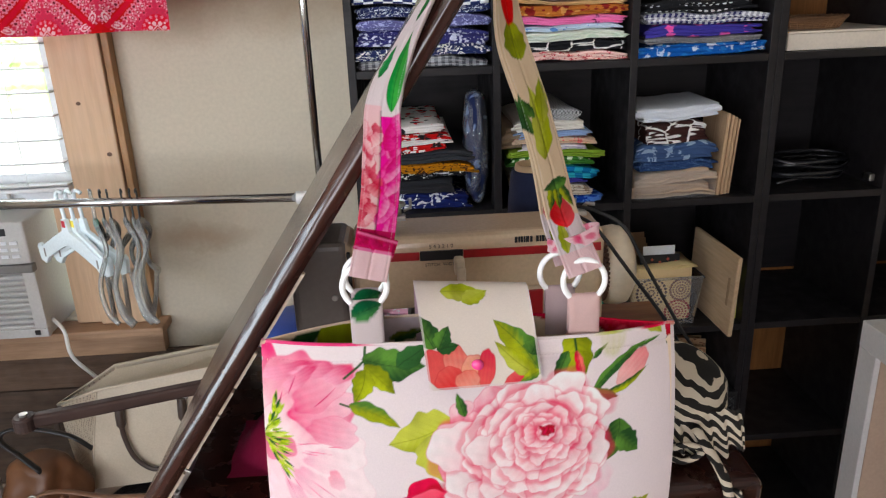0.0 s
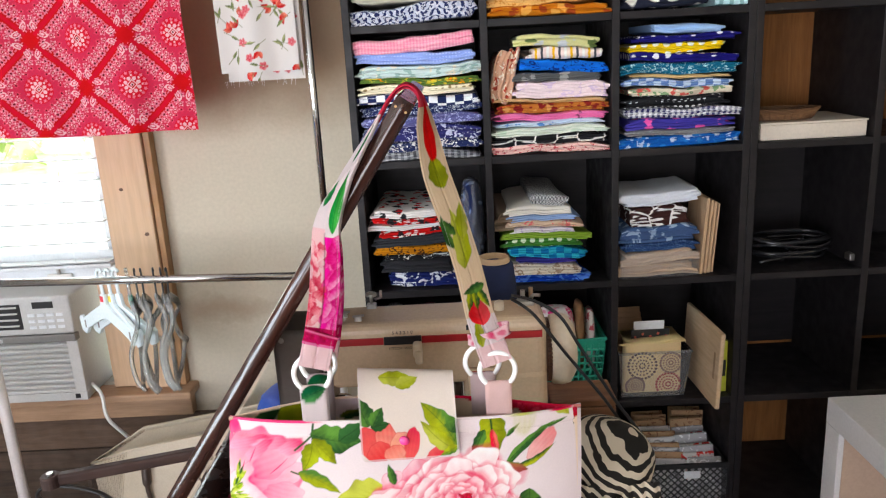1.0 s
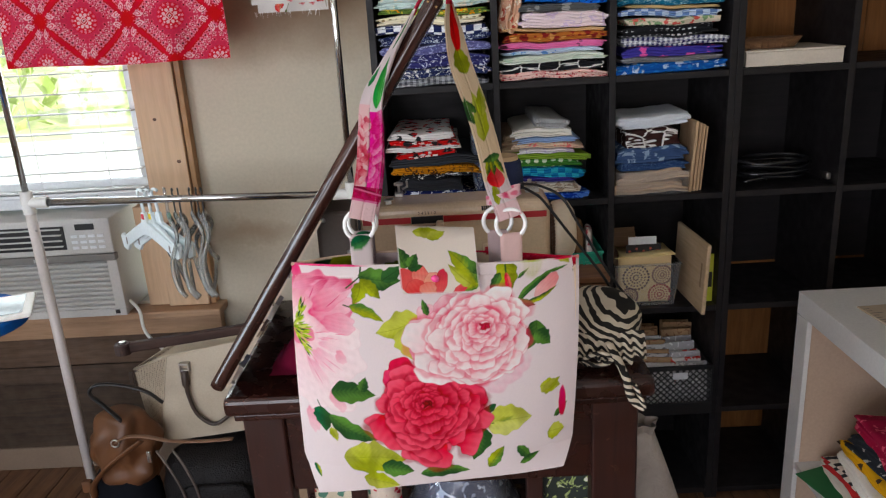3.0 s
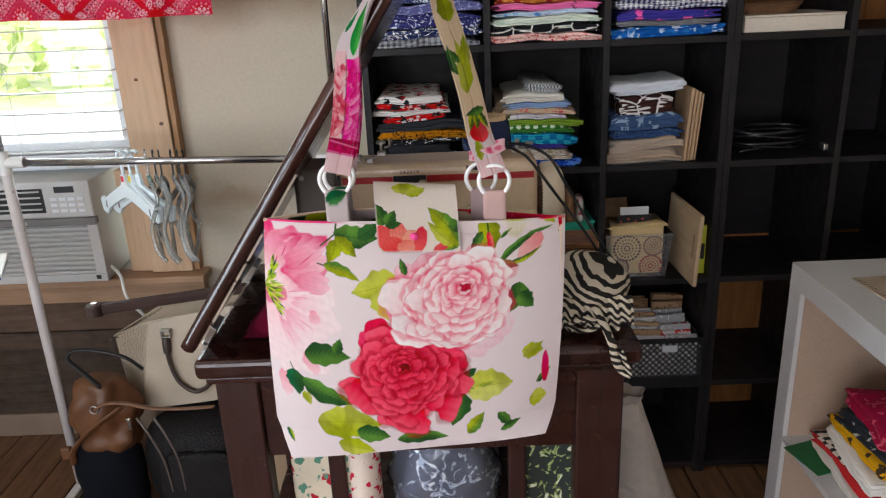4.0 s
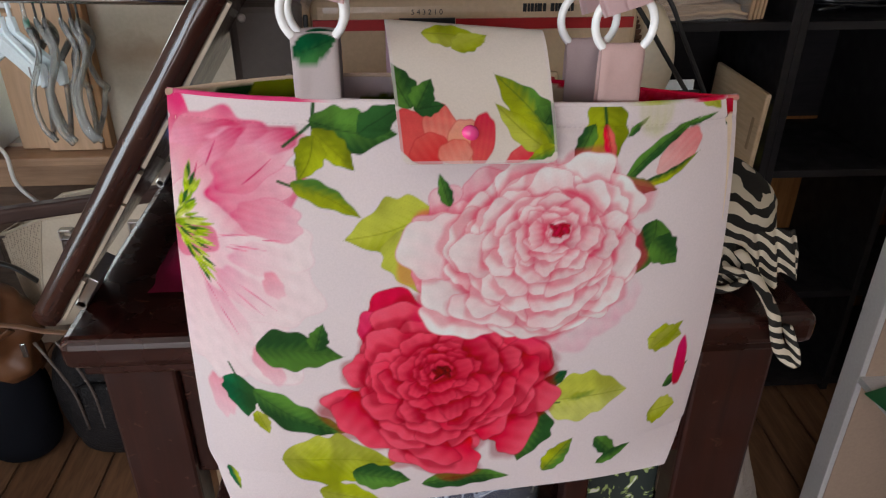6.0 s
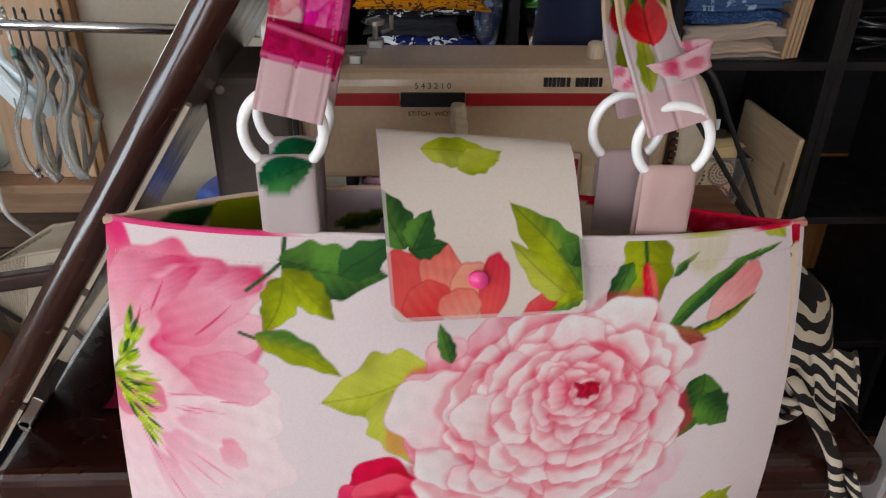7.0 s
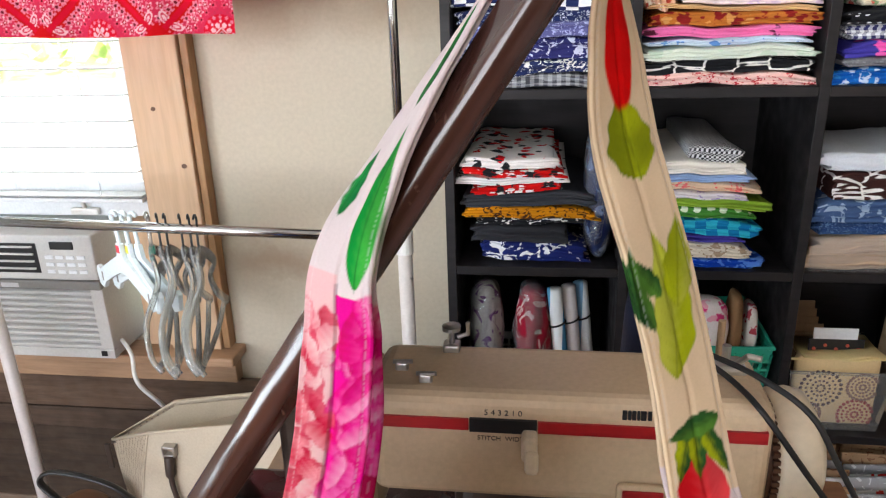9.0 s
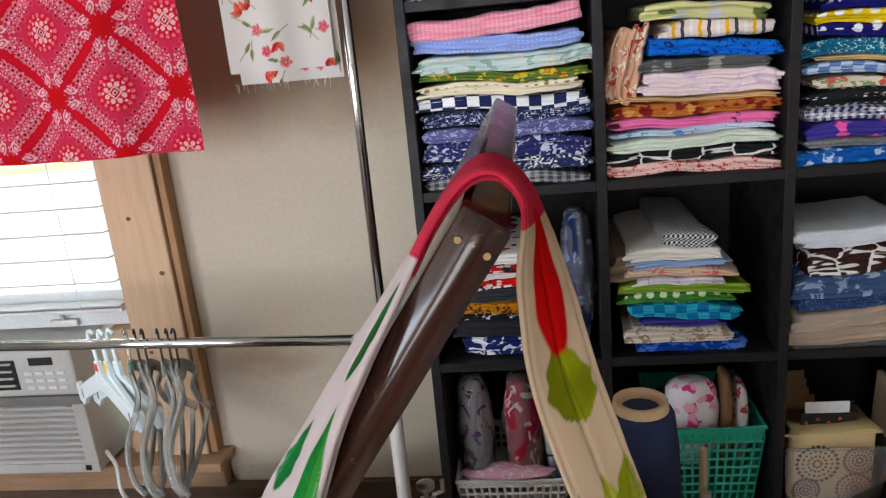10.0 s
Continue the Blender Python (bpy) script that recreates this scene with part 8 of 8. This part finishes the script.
part("edge_band", tube(smooth_path([(-1.085, 1.63, 0.215), (-1.070, 1.612, 0.27), (-1.020, 1.600, 0.33), (-0.950, 1.600, 0.385), (-0.890, 1.605, 0.425)], 6), 0.011, 8, flat=0.4), BRN, bb2, "", True)
part("strap_tab", box((-1.118, 1.625, 0.235), (-1.088, 1.645, 0.275), 0.004), BRN, bb2)
part("strap", tube(smooth_path([(-0.965, 1.602, 0.425), (-0.930, 1.590, 0.448), (-0.870, 1.585, 0.452), (-0.790, 1.580, 0.435), (-0.690, 1.575, 0.432), (-0.600, 1.575, 0.435)], 8), 0.010, 8, flat=0.35), plain("tan_strap_leather", (0.19, 0.09, 0.045), 0.5, bump=0.1), bb2, "tan leather strap", True)
part("strap_ring", tube([(-0.968 + 0.012 * math.cos(a), 1.596, 0.425 + 0.012 * math.sin(a)) for a in np.linspace(0, 2 * math.pi, 20, endpoint=False)], 0.0025, 8, closed=True, up=(0, 1, 0)), STEEL, bb2, "metal strap ring", True)
part("handle", tube(smooth_path([(-0.955, 1.640, 0.475), (-1.000, 1.640, 0.530), (-1.035, 1.640, 0.575), (-1.010, 1.645, 0.600), (-0.940, 1.650, 0.592), (-0.870, 1.655, 0.565), (-0.830, 1.665, 0.520)], 8), 0.010, 8, flat=0.5), plain("black_leather", (0.012, 0.011, 0.011), 0.4, bump=0.1), bb2, "black leather handle", True)
PEB = Mat("black_pebbled_leather", 0.55, 0, 0.2)
pe = PEB.voronoi(190)
PEB.colour(PEB.vary((0.012, 0.010, 0.010), 0.25, 14, 160)).bump(pe, 0.8, 0.003)
kb = thing("black_handbag", "black pebbled leather bag with taupe piping", "handbag")
part("body", lump((-0.715, 1.760, 0.145), (0.195, 0.150, 0.165), 0.06, 9, p=0.35), PEB.m, kb, "", True)
for k in range(2):
    part("piping", tube(smooth_path([(-0.860 + 0.05 * k, 1.625, 0.375), (-0.825 + 0.05 * k, 1.606, 0.330), (-0.790 + 0.045 * k, 1.600, 0.240), (-0.780 + 0.04 * k, 1.603, 0.120)], 6), 0.004, 8), plain("taupe_piping", (0.10, 0.075, 0.062), 0.5), kb, "taupe piped seam", True)
part("zip_pull", box((-0.885, 1.606, 0.345), (-0.872, 1.612, 0.385), 0.002), CHROME, kb)
part("pocket", lump((-0.700, 1.618, 0.140), (0.125, 0.020, 0.11), 0.08, 14, p=0.3), PEB.m, kb, "", True)

# blue bag by the wall, seen past the lid
tagged(part("blue_bag", lump((-0.245, 1.42, 0.905), (0.085, 0.10, 0.062), 0.12, 6, p=0.5), plain("royal_blue_nylon", (0.012, 0.05, 0.26), 0.45, amount=0.2, bump=0.3), None, smooth=True), "royal blue nylon bag on a carton", "bag")
ct = thing("brown_carton", "tall brown cardboard carton behind the cabinet", "carton")
part("carton", box((-0.38, 1.28, FZ + 0.001), (-0.16, 1.56, 0.842), 0.004), plain("brown_cardboard", (0.26, 0.17, 0.10), 0.85, amount=0.1), ct)
part("tape", box((-0.29, 1.279, FZ + 0.3), (-0.25, 1.2795, 0.842)), plain("parcel_tape", (0.34, 0.22, 0.12), 0.3, bump=0), ct, "glossy parcel tape")

# ---- blue ironing board with a tablet ----
ib = thing("ironing_board", "blue covered ironing board, its rounded end in view", "ironing board")
BLUE = cloth_mat("blue_board_cover", "solid", (0.02, 0.10, 0.34))
outl = []
for k in range(25):
    a = -math.pi / 2 + math.pi * k / 24
    outl.append((0.27 * math.cos(a), 0.19 * math.sin(a)))
outl = [(-0.95, -0.19)] + outl + [(-0.95, 0.19)]
bmi = bm_new()
rg = [[(x * k, y * k, z) for x, y in outl] for k, z in ((0.985, -0.028), (1.0, -0.022), (1.0, -0.006), (0.985, 0.0))]
vs = add_grid(bmi, rg, close_v=True)
bmi.faces.new(list(reversed(vs[0])))
bmi.faces.new(vs[-1])
o = part("board_top", bmi, BLUE, ib)
IBM = pose(-1.195, 1.215, 1.0, 0, 0, 8)
o.matrix_basis = IBM
for sg in (-1, 1):
    part("leg", tube([(-1.55, 1.17 + 0.05 * sg, 0.975), (-1.9 + 0.45 * (sg > 0), 1.17 + 0.12 * sg, FZ + 0.01)], 0.012, 10), plain("grey_leg_metal", (0.4, 0.4, 0.42), 0.4, 0.6, bump=0), ib, "", True)
tb = thing("tablet_frame", "white-framed tablet lying on the ironing board", "tablet")
TBM = pose(-1.03, 1.235, 1.0015, 0, 0, 24)
o = part("frame", box((-0.12, -0.085, 0), (0.12, 0.085, 0.010), 0.004), WHITEP, tb)
o.matrix_basis = TBM
o = part("screen", box((-0.10, -0.066, 0.0103), (0.10, 0.066, 0.0112)), plain("dark_screen_glass", (0.05, 0.08, 0.10), 0.08, bump=0), tb, "dark glossy screen")
o.matrix_basis = TBM

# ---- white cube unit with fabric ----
# warm bounced light as a colour, for sheets added inside the white unit
BOUNCE_TAN = plain("warm_bounce_tan", (0.50, 0.36, 0.26), 0.6, amount=0.05)
wu = thing("white_cube_unit", "white storage unit of thick boards, open shelves", "storage unit")
ux0, ux1, uy0, uy1, ut = 0.94, 1.36, 0.10, 1.345, 0.912
part("top_board", box((ux0, uy0, ut - 0.058), (ux1, uy1, ut), 0.002), WHITEW, wu)
part("end_board", box((ux0 + 0.0005, uy1 - 0.058, FZ), (ux1, uy1 - 0.0005, ut - 0.0582), 0.002), WHITEW, wu)
part("end_board", box((ux0 + 0.0005, uy0 + 0.0005, FZ), (ux1, uy0 + 0.058, ut - 0.0582), 0.002), WHITEW, wu)
part("middle_board", box((ux0 + 0.001, 0.70, FZ + 0.058), (ux1 - 0.004, 0.716, ut - 0.0582), 0.001), WHITEW, wu)
part("shelf_board", box((ux0 + 0.001, uy0 + 0.0584, 0.445), (ux1 - 0.004, 0.6998, 0.461), 0.001), WHITEW, wu)
part("shelf_board", box((ux0 + 0.001, 0.7162, 0.445), (ux1 - 0.004, uy1 - 0.0584, 0.461), 0.001), WHITEW, wu)
part("bottom_board", box((ux0 + 0.0005, uy0 + 0.0584, FZ), (ux1, uy1 - 0.0584, FZ + 0.058), 0.002), WHITEW, wu)
part("back_board", box((ux1 - 0.004, uy0 + 0.001, FZ + 0.001), (ux1 + 0.004, uy1 - 0.001, ut - 0.001)), plain("brown_hardboard", (0.20, 0.12, 0.07), 0.8), wu, "brown hardboard back")
# added sheets: the boards are white, the tan is bounce light painted on
part("bounce_sheet", box((ux0 + 0.012, uy1 - 0.0605, 0.462), (ux1 - 0.005, uy1 - 0.0586, ut - 0.0592)), BOUNCE_TAN, wu, "added tan sheet coloured like warm bounced light")
part("bounce_sheet", box((ux0 + 0.012, uy1 - 0.0605, FZ + 0.059), (ux1 - 0.005, uy1 - 0.0586, 0.444)), BOUNCE_TAN, wu, "added tan sheet coloured like warm bounced light")
rl = thing("quilting_ruler", "clear acrylic ruler with dark markings", "ruler")
o = part("sheet", box((-0.10, -0.10, 0), (0.10, 0.10, 0.003), 0.0005, 1), plain("tan_acrylic", (0.50, 0.40, 0.30), 0.25, bump=0), rl)
mk = bm_new()
for k in range(15):
    add_box(mk, (-0.094 + 0.0125 * k, -0.096, 0.0031), (-0.0925 + 0.0125 * k, -0.096 + (0.03 if k % 4 == 0 else 0.014), 0.0034))
    add_box(mk, (-0.096, -0.094 + 0.0125 * k, 0.0031), (-0.096 + (0.03 if k % 4 == 0 else 0.014), -0.0925 + 0.0125 * k, 0.0034))
mk_ = part("markings", mk, INK, rl, "dark scale bars")
mk_["kind"] = "stuff"
rl.matrix_basis = pose(1.125, 1.13, ut + 0.0005, 0, 0, 4)
# a heap of cloth on its shelf, folds towards the room
heap = [((0.60, 0.56, 0.50), "solid", (), 0.028, "off-white folded cloth"), ((0.50, 0.05, 0.05), "solid", (), 0.020, "red folded cotton"), ((0.62, 0.56, 0.48), "stripe", ((0.03, 0.03, 0.03),), 0.018, "cream cloth with black stripes"), ((0.70, 0.66, 0.60), "solid", (), 0.036, "thick white towel fold"), ((0.55, 0.30, 0.02), "floral", ((0.05, 0.03, 0.02),), 0.034, "mustard floral cotton, folded"), ((0.02, 0.022, 0.026), "floral", ((0.4, 0.38, 0.34),), 0.050, "black floral cloth, crumpled"), ((0.24, 0.012, 0.04), "speck", ((0.5, 0.1, 0.14),), 0.04, "crimson print cloth on top")]
zz = 0.4612
for i, (c, kd, acc, h, lb) in enumerate(heap):
    ob = folded(-0.13 + 0.012 * i, 0.14 - 0.006 * i, 0, h, fab(kd, c, acc, 30), lb + " on the white shelf", 2 + i % 2, 0.0, 0.26, 0.012 * (i % 3 - 1), group="fabrics in the white unit")
    ob.matrix_basis = pose(0.985 + 0.006 * (i % 3), 1.12 - 0.01 * i, zz, 0, 0, -90 + 4 * (i % 3 - 1))
    zz += h
gs = part("green_card", box((-0.05, -0.06, 0), (0.05, 0.06, 0.003), 0.0005, 1), plain("green_card_paper", (0.01, 0.14, 0.04), 0.6))
gs.matrix_basis = pose(0.985, 1.19, 0.4625, 0, -3, 15)
tagged(gs, "flat green card on the white shelf", "card")

# cords on the floor by the wall
fc_ = thing("extension_cord", "white extension cords lying on the floor", "cord")
for k in range(3):
    part("cord_strand", tube(smooth_path([(-1.55, 1.35 + 0.08 * k, FZ + 0.006), (-1.36, 1.55 + 0.05 * k, FZ + 0.006), (-1.18, 1.50 - 0.05 * k, FZ + 0.006), (-1.10, 1.36, FZ + 0.006 + 0.012 * k), (-1.20, 1.22 + 0.03 * k, FZ + 0.006)], 8), 0.0045, 8), WHITEP, fc_, "", True)
tagged(part("white_floor_bag", lump((-1.10, 1.28, 0.09), (0.09, 0.08, 0.11), 0.2, 21), plain("white_cloth_bag", (0.62, 0.56, 0.5), 0.8, bump=0.3), None, smooth=True), "small white cloth bag on the floor", "bag")
